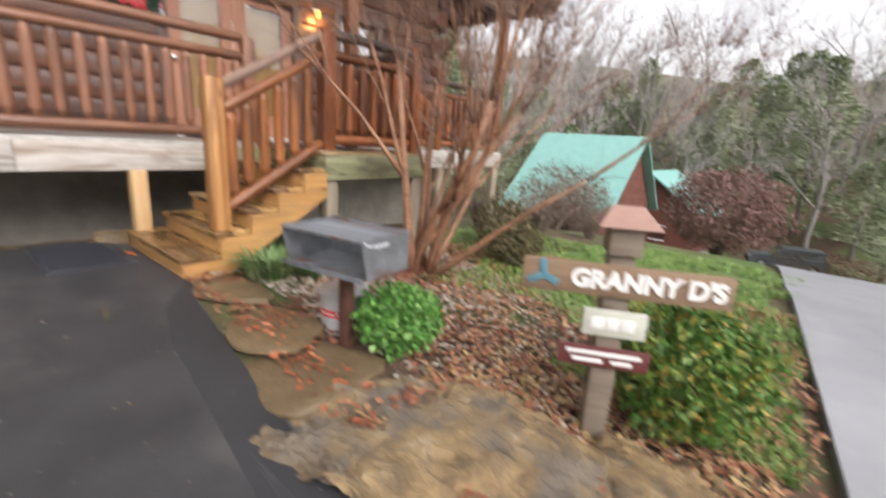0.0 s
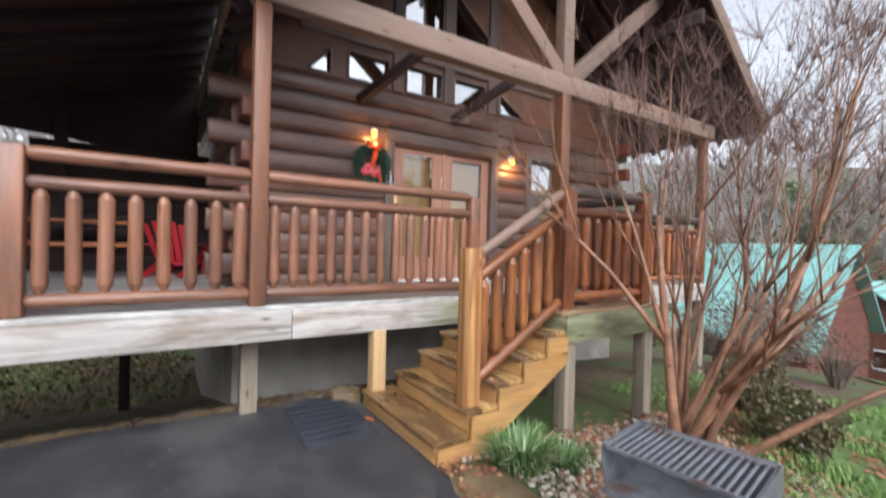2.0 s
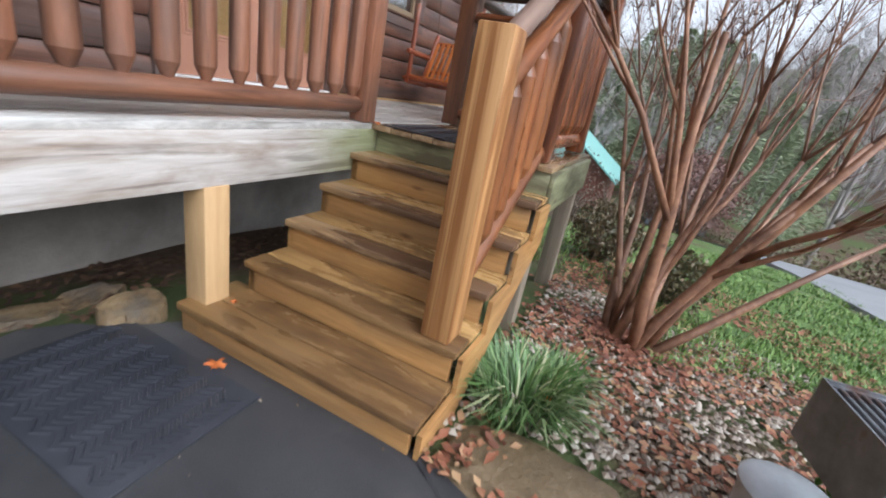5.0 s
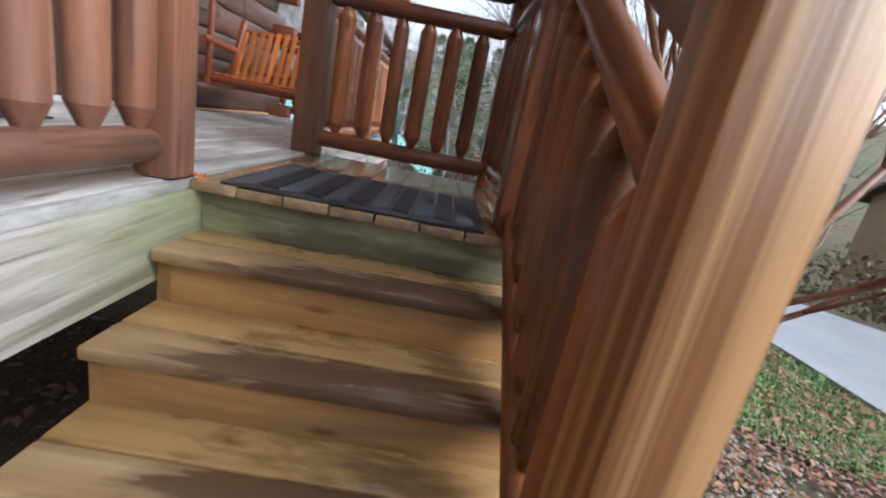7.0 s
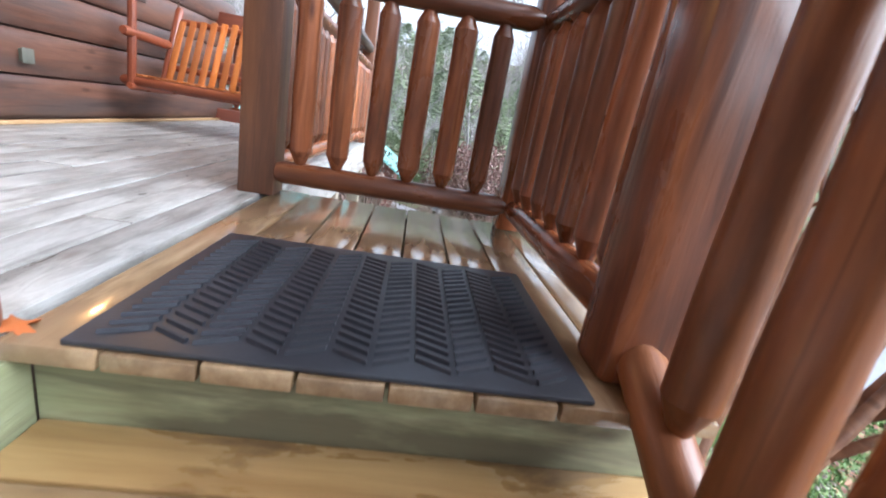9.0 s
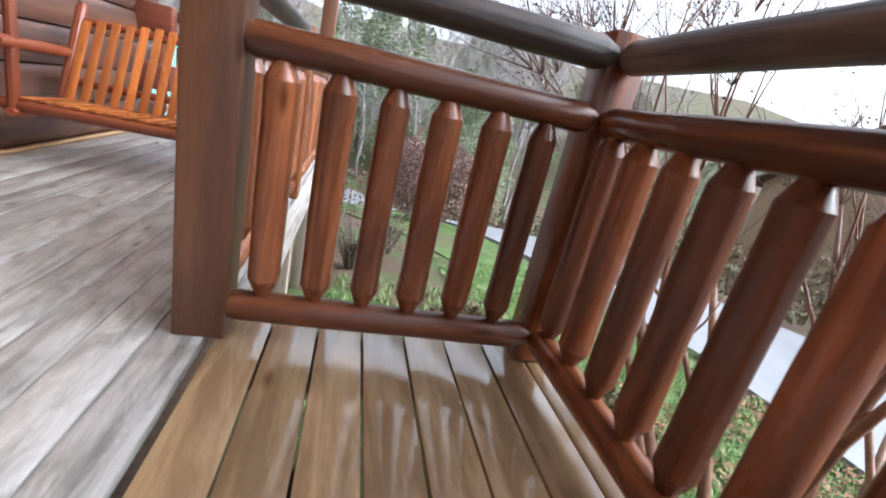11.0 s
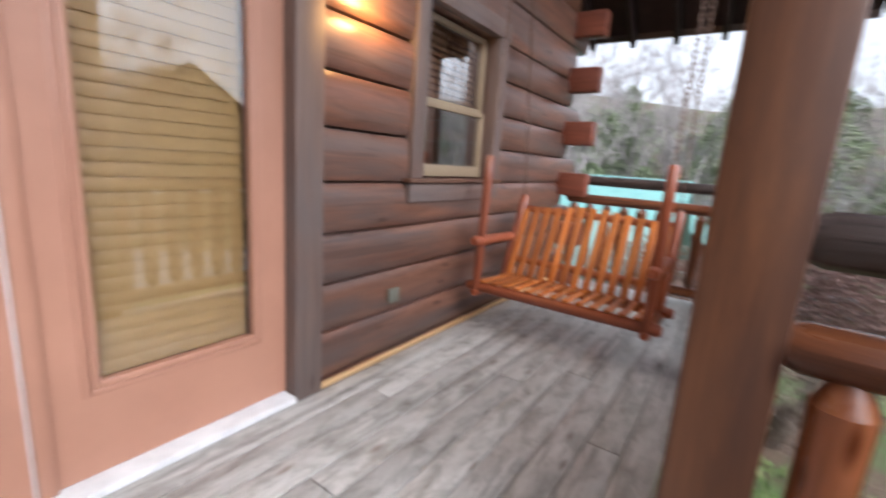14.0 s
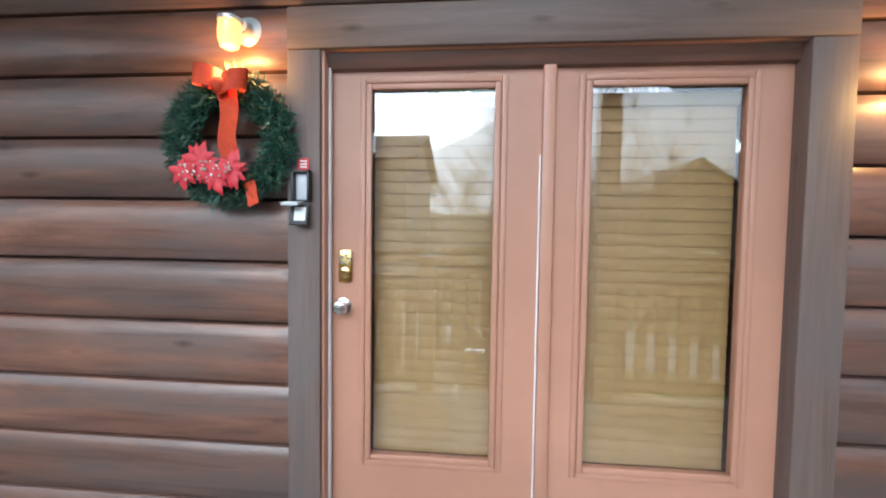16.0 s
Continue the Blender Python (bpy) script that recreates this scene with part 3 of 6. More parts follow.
# ---- roof over the porch ----
roof = thing("porch_roof", (RIDGE_X, 0, RIDGE_Z), "steep brown gable roof, board underside coloured dark for shade", "roof", kind="structure")
FRONT, BACK = -0.62, 8.6
for s, half in ((-1, 3.95), (1, 4.05)):
    z1 = RIDGE_Z - PITCH * half
    x1 = RIDGE_X + s * half
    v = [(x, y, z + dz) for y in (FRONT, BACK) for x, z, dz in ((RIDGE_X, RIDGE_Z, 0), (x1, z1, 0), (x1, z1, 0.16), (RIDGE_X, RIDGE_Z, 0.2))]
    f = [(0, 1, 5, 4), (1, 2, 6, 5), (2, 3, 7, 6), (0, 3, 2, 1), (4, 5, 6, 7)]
    put("roof_slope", mesh_of("roof_slope", v, f, SHADED_WOOD), roof)
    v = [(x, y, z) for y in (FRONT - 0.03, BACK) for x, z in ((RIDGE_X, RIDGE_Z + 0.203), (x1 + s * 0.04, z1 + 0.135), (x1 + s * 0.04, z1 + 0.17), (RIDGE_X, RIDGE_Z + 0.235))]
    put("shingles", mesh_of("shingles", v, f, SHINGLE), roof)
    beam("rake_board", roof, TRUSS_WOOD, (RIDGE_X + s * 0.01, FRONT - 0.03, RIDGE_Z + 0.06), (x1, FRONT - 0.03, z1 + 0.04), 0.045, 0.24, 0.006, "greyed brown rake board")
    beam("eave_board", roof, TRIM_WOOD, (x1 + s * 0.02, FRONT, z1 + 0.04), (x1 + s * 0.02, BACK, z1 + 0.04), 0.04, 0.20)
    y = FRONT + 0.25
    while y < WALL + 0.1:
        beam("rafter", roof, SHADED_WOOD, (RIDGE_X, y, RIDGE_Z - 0.09), (x1, y, z1 - 0.09), 0.05, 0.17)
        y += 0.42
    beam("purlin", roof, SHADED_WOOD, (RIDGE_X + s * half * 0.5, FRONT + 0.05, RIDGE_Z - PITCH * half * 0.5 - 0.28), (RIDGE_X + s * half * 0.5, WALL, RIDGE_Z - PITCH * half * 0.5 - 0.28), 0.1, 0.2)
beam("ridge_beam", roof, SHADED_WOOD, (RIDGE_X, FRONT, RIDGE_Z - 0.2), (RIDGE_X, WALL, RIDGE_Z - 0.2), 0.12, 0.28)
# truss in the plane of the front posts
beam("tie_beam", roof, TRUSS_WOOD, (-2.38, 0.02, 3.63), (5.05, 0.02, 3.63), 0.16, 0.24, 0.01)
beam("king_post", roof, TRUSS_WOOD, (1.30, 0.02, 3.75), (1.30, 0.02, 6.35), 0.18, 0.16, 0.01)
beam("strut", roof, TRUSS_WOOD, (1.20, 0.02, 3.74), (-0.75, 0.02, 5.42), 0.14, 0.20, 0.01)
beam("strut", roof, TRUSS_WOOD, (1.42, 0.02, 3.74), (3.45, 0.02, 5.50), 0.14, 0.20, 0.01)
for x in (-0.55, 0.95):
    beam("knee_brace", roof, SHADED_WOOD, (x - 0.25, WALL - 0.05, 3.45), (x + 0.25, 0.75, 3.95), 0.09, 0.12)

# ---- left wing: open shed roof over the side porch ----
wing = thing("side_porch_roof", (-5.5, 3, 3.5), "pitched roof falling away over the side porch, coloured dark for shade", "roof", kind="structure")


def wing_z(x, y):
    front = 4.22 + 0.37 * (x + 2.46)
    back = 4.25 + 0.28 * (x + 2.46)
    return front + (back - front) * (y + 0.12) / 4.92


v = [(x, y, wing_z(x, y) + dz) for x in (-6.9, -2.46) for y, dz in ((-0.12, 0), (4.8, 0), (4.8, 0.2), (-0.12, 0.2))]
put("roof_boards", mesh_of("roof_boards", v, [(0, 1, 2, 3), (7, 6, 5, 4), (0, 4, 5, 1), (1, 5, 6, 2), (2, 6, 7, 3), (3, 7, 4, 0)], SHADED_WOOD), wing)
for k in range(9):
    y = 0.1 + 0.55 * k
    beam("joist", wing, SHADED_WOOD, (-6.9, y, wing_z(-6.9, y) - 0.08), (-2.47, y, wing_z(-2.47, y) - 0.08), 0.05, 0.15)
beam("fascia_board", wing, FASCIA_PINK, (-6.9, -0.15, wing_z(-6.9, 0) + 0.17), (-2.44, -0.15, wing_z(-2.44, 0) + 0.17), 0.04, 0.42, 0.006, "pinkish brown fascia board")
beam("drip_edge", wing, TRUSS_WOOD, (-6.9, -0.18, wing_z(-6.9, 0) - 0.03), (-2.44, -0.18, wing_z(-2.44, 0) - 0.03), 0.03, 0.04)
# added infill that keeps the far end of the underside near black
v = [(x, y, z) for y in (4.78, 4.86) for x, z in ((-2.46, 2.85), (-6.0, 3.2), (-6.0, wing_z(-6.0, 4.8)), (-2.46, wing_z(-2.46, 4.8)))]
put("end_wall", mesh_of("end_wall", v, [(0, 1, 2, 3), (7, 6, 5, 4), (0, 4, 5, 1), (1, 5, 6, 2), (2, 6, 7, 3), (3, 7, 4, 0)], SHADED_WOOD), wing)
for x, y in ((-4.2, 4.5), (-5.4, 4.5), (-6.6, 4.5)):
    beam("post", wing, SHADED_WOOD, (x, y, DECK), (x, y, wing_z(x, y) - 0.01), 0.14, 0.14)

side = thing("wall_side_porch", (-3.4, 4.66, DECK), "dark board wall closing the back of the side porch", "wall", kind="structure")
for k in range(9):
    slab("wall_board", side, SHADED_WOOD, (-4.57, 4.62, DECK + 0.215 * k), (-2.30, 4.66 + 0.004 * (k % 2), DECK + 0.215 * k + 0.212), 0.006)

# ---- deck floor, board by board ----
deck = thing("floor_deck", (0, 0, DECK), "weathered grey wooden porch deck boards", "deck", kind="structure")
BW, GAP = 0.142, 0.006


def deck_row(y0, x0, x1, material=DECK_WOOD, parent=deck, z=DECK, width=BW, name="deck_board"):
    x = x0
    first = True
    while x < x1 - 0.02:
        length = random.choice((2.4, 3.0, 3.6)) * (0.5 if first else 1.0)
        first = False
        e = min(x + length, x1)
        if x1 - e < 0.5:
            e = x1
        slab(name, parent, material, (x, y0, z - 0.036), (e - 0.004, y0 + width, z + random.uniform(-0.0015, 0.0015)), 0.004)
        x = e


y = 0.0
while y < WALL - 0.09:
    deck_row(y, -9.0, 5.0, width=min(BW, WALL - 0.075 - y))
    y += BW + GAP
while y < 4.6:
    deck_row(y, -9.0, WALL_L - 0.09)
    y += BW + GAP
slab("deck_board", deck, DECK_WOOD, (-9.0, -0.028, DECK - 0.036), (-0.012, -0.004, DECK), 0.004)
slab("deck_board", deck, DECK_WOOD, (1.34, -0.028, DECK - 0.036), (5.0, -0.004, DECK), 0.004)

frame_deck = thing("deck_frame", (0, 0, 0.7), "peeling grey deck fascia on wooden posts", "deck frame", kind="structure")
slab("fascia_board", frame_deck, FASCIA_WOOD, (-9.0, -0.05, 0.735), (-2.02, -0.008, 0.984), 0.005)
slab("fascia_board", frame_deck, MOSSY_FASCIA, (-2.015, -0.05, 0.735), (0.0, -0.008, 0.984), 0.005, "peeling grey board, mossy green at one end")
slab("fascia_board", frame_deck, FASCIA_WOOD, (1.36, -0.05, 0.735), (5.0, -0.008, 0.984), 0.005)
slab("fascia_board", frame_deck, FASCIA_WOOD, (4.955, 0.0, 0.735), (5.0, WALL, 0.984), 0.005)
for yj in (0.6, 1.2):
    slab("joist_beam", frame_deck, SUPPORT_WOOD, (-9, yj, 0.75), (5.0, yj + 0.05, 0.98), 0.004)
for x, mt in ((-8.0, SUPPORT_WOOD), (-6.2, SUPPORT_WOOD), (-4.35, SUPPORT_WOOD), (-2.28, SUPPORT_WOOD), (3.2, SUPPORT_WOOD), (4.9, SUPPORT_WOOD)):
    beam("support_post", frame_deck, mt, (x, 0.42 if x < 0 else 0.05, ground_z(x, 0.42) - 0.1), (x, 0.42 if x < 0 else 0.05, 0.984), 0.14, 0.14)
beam("support_post", frame_deck, NEWPOST_WOOD, (-1.20, 0.01, 0.0), (-1.20, 0.01, 0.74), 0.13, 0.14, 0.006, "pale new timber support post")
# inner posts coloured near black for the shade under the deck
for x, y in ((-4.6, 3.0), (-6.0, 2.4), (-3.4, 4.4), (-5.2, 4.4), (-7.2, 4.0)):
    beam("support_post", frame_deck, SHADED_WOOD, (x, y, ground_z(x, y) - 0.1), (x, y, 0.984), 0.14, 0.14)

# ---- landing and steps ----
landing = thing("landing", (0.65, -0.62, 0.7), "wet brown landing boards at the top of the steps", "landing", kind="structure")
for k in range(8):
    y1 = -0.032 - 0.153 * k
    slab("landing_board", landing, LAND_WOOD, (-0.045, y1 - 0.147, DECK - 0.036), (1.38, y1, DECK - 0.002 * (k % 2)), 0.005)
slab("rim_board", landing, ALGAE_WOOD, (0.0, -1.24, 0.80), (0.04, -0.05, 0.983), 0.004, "mossy green riser board")
slab("rim_board", landing, ALGAE_WOOD, (0.0, -1.27, 0.74), (1.38, -1.24, 0.983), 0.004)
slab("rim_board", landing, SUPPORT_WOOD, (1.34, -1.24, 0.74), (1.38, -0.05, 0.983), 0.004)
for x in (0.10, 1.30):
    beam("support_post", landing, SUPPORT_WOOD, (x, -1.17, ground_z(x, -1.17) - 0.1), (x, -1.17, 0.983), 0.13, 0.13)
# this post's near-black colour stands for shade below the landing
beam("support_post", landing, SHADED_WOOD, (0.7, -0.3, -0.3), (0.7, -0.3, 0.983), 0.13, 0.13)

stairs = thing("steps", (-0.65, -0.62, 0.0), "yellowed treated-pine steps, wet and worn", "stairs", kind="structure")
NOSE = [(-0.275, 0.85), (-0.535, 0.68), (-0.79, 0.51), (-1.05, 0.34), (-1.33, 0.165)]
prev = 0.0
for i, (x, z) in enumerate(NOSE):
    depth = prev - x + (0.06 if i else 0.0)
    if i < 4:
        # a wet front board and a drier one behind it
        slab("tread", stairs, LOW_TREAD if i == 3 else TREAD_WOOD, (x, -1.26, z - 0.038), (x + 0.142, -0.055, z), 0.008)
        slab("tread", stairs, BACK_TREAD, (x + 0.147, -1.26, z - 0.038), (x + depth, -0.055, z - 0.001), 0.006)
        slab("riser", stairs, PINE, (x + 0.03, -1.235, z - 0.172), (x + 0.055, -0.06, z - 0.039), 0.003)
    else:
        for a, b in ((0.0, 0.145), (0.15, depth)):
            slab("tread", stairs, LOW_TREAD, (x + a, -1.26, z - 0.04), (x + b, 0.06, z), 0.006)
        slab("riser", stairs, PINE, (x + 0.02, -1.235, 0.0), (x + 0.05, 0.05, z - 0.041), 0.003)
    prev = x
# cut stringers
for y0, y1 in ((-1.285, -1.262), (-0.10, -0.06)):
    outline = [(-1.31, 0.0), (-1.31, 0.125)]
    for (xa, za), nx in zip(reversed(NOSE), [n[0] for n in reversed(NOSE)][1:] + [0.0]):
        outline += [(xa + 0.03, za - 0.04), (nx + 0.03 if nx else 0.0, za - 0.04)]
    outline += [(0.0, 0.58), (-0.98, -0.02)]
    n = len(outline)
    v = [(x, y, z) for y in (y0, y1) for x, z in outline]
    f = [tuple(range(n)), tuple(range(2 * n - 1, n - 1, -1))] + [(k, n + k, n + (k + 1) % n, (k + 1) % n) for k in range(n)]
    put("stringer", mesh_of("stringer", v, f, PINE), stairs)

# ---- railings ----
R1, R2, R3 = 2.095, 1.905, 1.125     # heights of the three rails


def baluster(parent, x, y, z0, z1, r=0.046, material=RAIL_WOOD):
    r = r * random.uniform(0.94, 1.08)
    r = round(r, 3)
    log("baluster", parent, material, (x, y, z0), (x + random.uniform(-0.004, 0.004), y, z1), r, 0.074, r * 0.30, 20)


def rail_run(parent, p0, p1, n, top=OLD_RAIL, mid=RAIL_WOOD, low=RAIL_WOOD, radius=0.050, first=None, step=None, stick=RAIL_WOOD):
    (x0, y0), (x1, y1) = p0, p1
    log("top_rail", parent, top, (x0, y0, R1), (x1, y1, R1), radius, 0.05, 0.030, 14)
    log("middle_rail", parent, mid, (x0, y0, R2), (x1, y1, R2), radius - 0.002, 0.05, 0.030, 14)
    log("bottom_rail", parent, low, (x0, y0, R3), (x1, y1, R3), radius, 0.05, 0.030, 14)
    for k in range(n):
        f = (k + 0.5) / n if first is None else first + step * k
        baluster(parent, x0 + (x1 - x0) * f, y0 + (y1 - y0) * f, R3 + 0.03, R2 - 0.015, material=stick)


front_rail = thing("porch_railing", (-2.3, 0.03, DECK), "brown peeled-log porch railing with pointed balusters", "railing")
POSTS = ((-8.6, 0.13, 2.14, FADED_RAIL), (-6.9, 0.13, 2.14, FADED_RAIL), (-5.25, 0.13, 2.14, FADED_RAIL), (-3.76, 0.13, 2.14, FADED_RAIL), (-2.29, 0.135, 3.51, POST_WOOD), (-0.075, 0.13, 2.10, FADED_RAIL))
for x, w, top, mt in POSTS:
    beam("post", front_rail, mt, (x, 0.03, DECK), (x, 0.03, top), w, w, 0.022)
for (a, wa, _, _), (b, wb, _, _) in zip(POSTS, POSTS[1:]):
    rail_run(front_rail, (a + 0.05, 0.03), (b - 0.05, 0.03), round((b - a - 0.13) / 0.158), top=FADED_RAIL, mid=FADED_RAIL, low=FADED_RAIL, stick=FADED_RAIL)

land_rail = thing("landing_railing", (1.3, -0.6, DECK), "red-brown log railing round the landing, top rail weathered", "railing")
beam("post", land_rail, SHADED_POST, (1.291, 0.019, DECK), (1.291, 0.019, 3.51), 0.150, 0.150, 0.008, "tall brown square porch post")
beam("post", land_rail, RAIL_WOOD, (1.31, -1.12, DECK), (1.31, -1.12, 2.17), 0.13, 0.13, 0.012)
beam("post", land_rail, RAIL_WOOD, (0.11, -1.12, DECK), (0.11, -1.12, 2.11), 0.14, 0.14, 0.012)
rail_run(land_rail, (1.26, -0.03), (1.26, -1.075), 6, first=0.115, step=0.1485)
rail_run(land_rail, (0.16, -1.12), (1.26, -1.12), 7)

STAIR_WOOD = wood("golden_brown_stair_log", (0.37, 0.145, 0.050), (0.175, 0.056, 0.020), (0.095, 0.036, 0.018), (0.26, 0.42), 0.7, 0.8, 0.4, 0.3, 0.95, 2.4, crack=0.4)
stair_rail = thing("stair_railing", (-0.95, -1.17, 0.34), "yellow-brown stair railing with a bright pine newel", "railing")
beam("newel_post", stair_rail, NEWEL_WOOD, (-0.960, -1.14, 0.34), (-0.960, -1.14, 1.55), 0.135, 0.135, 0.008, "bright treated-pine newel post with strong grain")
for nm, za, zb, mt, r in (("top_rail", 1.48, 2.07, TRUSS_WOOD, 0.044), ("middle_rail", 1.30, 1.90, STAIR_WOOD, 0.045), ("bottom_rail", 0.50, 1.095, STAIR_WOOD, 0.048)):
    log(nm, stair_rail, mt, (-0.92, -1.13, za), (0.07, -1.12, zb), r, 0.04, 0.028, 14)
for k in range(6):
    x = -0.830 + 0.146 * k
    baluster(stair_rail, x, -1.125, 0.50 + (x + 0.92) * 0.596 + 0.035, 1.28 + (x + 0.92) * 0.616 - 0.012, 0.048, STAIR_WOOD)

east_rail = thing("porch_railing", (3.2, 0.03, DECK), "brown peeled-log railing along the end of the porch", "railing")
for x, y, top in ((4.88, 0.05, 3.5),):
    beam("post", east_rail, POST_WOOD, (x, y, DECK), (x, y, top), 0.135, 0.135, 0.012)
beam("post", east_rail, RAIL_WOOD, (3.1, 0.03, DECK), (3.1, 0.03, 2.14), 0.13, 0.13, 0.015)
rail_run(east_rail, (1.34, 0.03), (3.06, 0.03), 11)
rail_run(east_rail, (3.14, 0.03), (4.84, 0.03), 11)
rail_run(east_rail, (4.88, 0.10), (4.88, WALL - 0.09), 9)

# ---- double door ----
door = thing("door_1", (0.58, 1.78, DECK), "pair of closed terracotta glazed doors with tan blinds", "door", kind="structure")
frame_d = thing("trim", (0.58, 1.6, DECK), "greyed brown timber casing round the double door", "trim", kind="structure")
TY = 1.588
slab("casing", frame_d, TRIM_WOOD, (-0.432, TY, DECK), (-0.300, 1.70, 2.985), 0.006)
slab("casing", frame_d, TRIM_WOOD, (1.434, TY, DECK), (1.584, 1.70, 2.985), 0.006)
slab("casing", frame_d, TRIM_WOOD, (-0.432, TY - 0.002, 2.987), (1.584, 1.70, 3.145), 0.006)
for x0, x1 in ((-0.317, -0.289), (1.505, 1.533)):
    slab("jamb", frame_d, DOOR_PAINT, (x0, 1.605, DECK), (x1, 1.78, 3.012), 0.003)
slab("jamb", frame_d, DOOR_PAINT, (-0.289, 1.605, 2.983), (1.505, 1.78, 3.011), 0.003)
slab("weather_strip", frame_d, CHALK, (-0.288, 1.643, DECK + 0.03), (-0.279, 1.662, 2.98), 0.001)
slab("weather_strip", frame_d, CHALK, (1.495, 1.643, DECK + 0.03), (1.504, 1.662, 2.98), 0.001)
slab("threshold", frame_d, CHALK, (-0.299, 1.58, DECK), (1.433, 1.84, DECK + 0.032), 0.006, "white metal threshold")


def door_leaf(x0, x1, gx0, gx1, gz0, gz1):
    bm = bmesh.new()
    y0, y1 = 1.78, 1.825
    z0, z1 = DECK + 0.035, 2.979
    for lo, hi in (((x0, y0, z0), (gx0, y1, z1)), ((gx1, y0, z0), (x1, y1, z1)), ((gx0, y0, z0), (gx1, y1, gz0)), ((gx0, y0, gz1), (gx1, y1, z1))):
        add_box(bm, lo, hi)
    leaf = part("door_leaf", bm, DOOR_PAINT, door)
    bm = bmesh.new()
    for grow, yy, th in ((0.0, 1.768, 0.022), (0.026, 1.774, 0.012)):
        a0, a1, c0, c1 = gx0 - 0.014 - grow, gx1 + 0.014 + grow, gz0 - 0.014 - grow, gz1 + 0.014 + grow
        w = 0.024
        for lo, hi in (((a0, yy, c0), (a0 + w, 1.785, c1)), ((a1 - w, yy, c0), (a1, 1.785, c1)), ((a0 + w, yy, c0), (a1 - w, 1.785, c0 + w)), ((a0 + w, yy, c1 - w), (a1 - w, 1.785, c1))):
            add_box(bm, lo, hi, 0.005)
    put("lite_moulding", from_bm("lite_moulding", bm, DOOR_PAINT), leaf)
    bm = bmesh.new()
    add_box(bm, (gx0, 1.792, gz0), (gx1, 1.797, gz1))
    put("glass", from_bm("glass", bm, PANE), leaf)
    blind = put("blind", box_mesh(gx1 - gx0, 0.03, 0.05, 0.004, BLIND), door, pose(gx0, 1.85, gz1 - 0.04), "closed tan slatted blind")
    z = gz0 + 0.02
    while z < gz1 - 0.07:
        put("slat", box_mesh(gx1 - gx0 - 0.01, 0.004, 0.052, 0.001, BLIND), blind, pose(gx0 + 0.005, 1.85, z, -7, 0, 0))
        z += 0.049
    return leaf


left_leaf = door_leaf(-0.286, 0.550, -0.128, 0.372, 1.380, 2.862)
right_leaf = door_leaf(0.588, 1.502, 0.716, 1.284, 1.380, 2.862)
slab("astragal", door, DOOR_PAINT, (0.541, 1.755, DECK + 0.035), (0.590, 1.79, 2.977), 0.008)
slab("weather_strip", door, CHALK, (0.534, 1.774, DECK + 0.035), (0.540, 1.78, 2.6), 0.001)

# ---- window beside the door ----
win = thing("window_1", (2.64, WALL, 1.9), "double-hung window with brown casing and wooden blind", "window", kind="structure")
slab("casing", win, TRIM_WOOD, (2.145, 1.60, 2.03), (2.255, 1.72, 3.02), 0.006)
slab("casing", win, TRIM_WOOD, (3.03, 1.60, 2.03), (3.14, 1.72, 3.02), 0.006)
slab("casing", win, TRIM_WOOD, (2.125, 1.60, 3.022), (3.16, 1.72, 3.14), 0.006)
slab("window_sill", win, POST_WOOD, (2.12, 1.575, 2.005), (3.165, 1.72, 2.03), 0.006)
slab("apron", win, TRIM_WOOD, (2.14, 1.60, 1.89), (3.145, 1.70, 2.004), 0.006)
for z0, z1, yy in ((2.04, 2.50, 1.70), (2.49, 3.01, 1.72)):
    bm = bmesh.new()
    w = 0.045
    for lo, hi in (((2.255, yy, z0), (2.255 + w, yy + 0.04, z1)), ((3.03 - w, yy, z0), (3.03, yy + 0.04, z1)), ((2.255 + w, yy, z0), (3.03 - w, yy + 0.04, z0 + w + (0.03 if z0 < 2.1 else -0.01))), ((2.255 + w, yy, z1 - w + 0.01), (3.03 - w, yy + 0.04, z1))):
        add_box(bm, lo, hi, 0.004)
    sash = part("sash", bm, CREAM, win)
    bm = bmesh.new()
    add_box(bm, (2.255 + w, yy + 0.02, z0 + 0.03), (3.03 - w, yy + 0.024, z1 - 0.03))
    put("pane", from_bm("pane", bm, MIRROR_PANE), sash)
wb = put("blind", box_mesh(0.72, 0.04, 0.05, 0.004, BLIND_WOOD), win, pose(2.28, 1.80, 2.95), "brown wooden blind, half lowered")
for k in range(9):
    put("slat", box_mesh(0.70, 0.004, 0.045, 0.001, BLIND_WOOD), wb, pose(2.29, 1.80, 2.90 - 0.042 * k, -35, 0, 0))

door.matrix_basis = Matrix.Translation((0.034, -0.080, 0)) @ door.matrix_basis
frame_d.matrix_basis = Matrix.Translation((0.034, 0.03, 0)) @ frame_d.matrix_basis
win.matrix_basis = Matrix.Translation((0.135, 0.03, 0.045)) @ win.matrix_basis @ Matrix.Diagonal((1.06, 1, 1, 1))

tagged(slab("baseboard", None, NEWPOST_WOOD, (1.58, WALL - 0.075, DECK), (WALL_R, WALL - 0.045, DECK + 0.022), 0.003), "pale tan strip along the foot of the log wall", "trim", kind="structure")

# ======== things on the porch ========


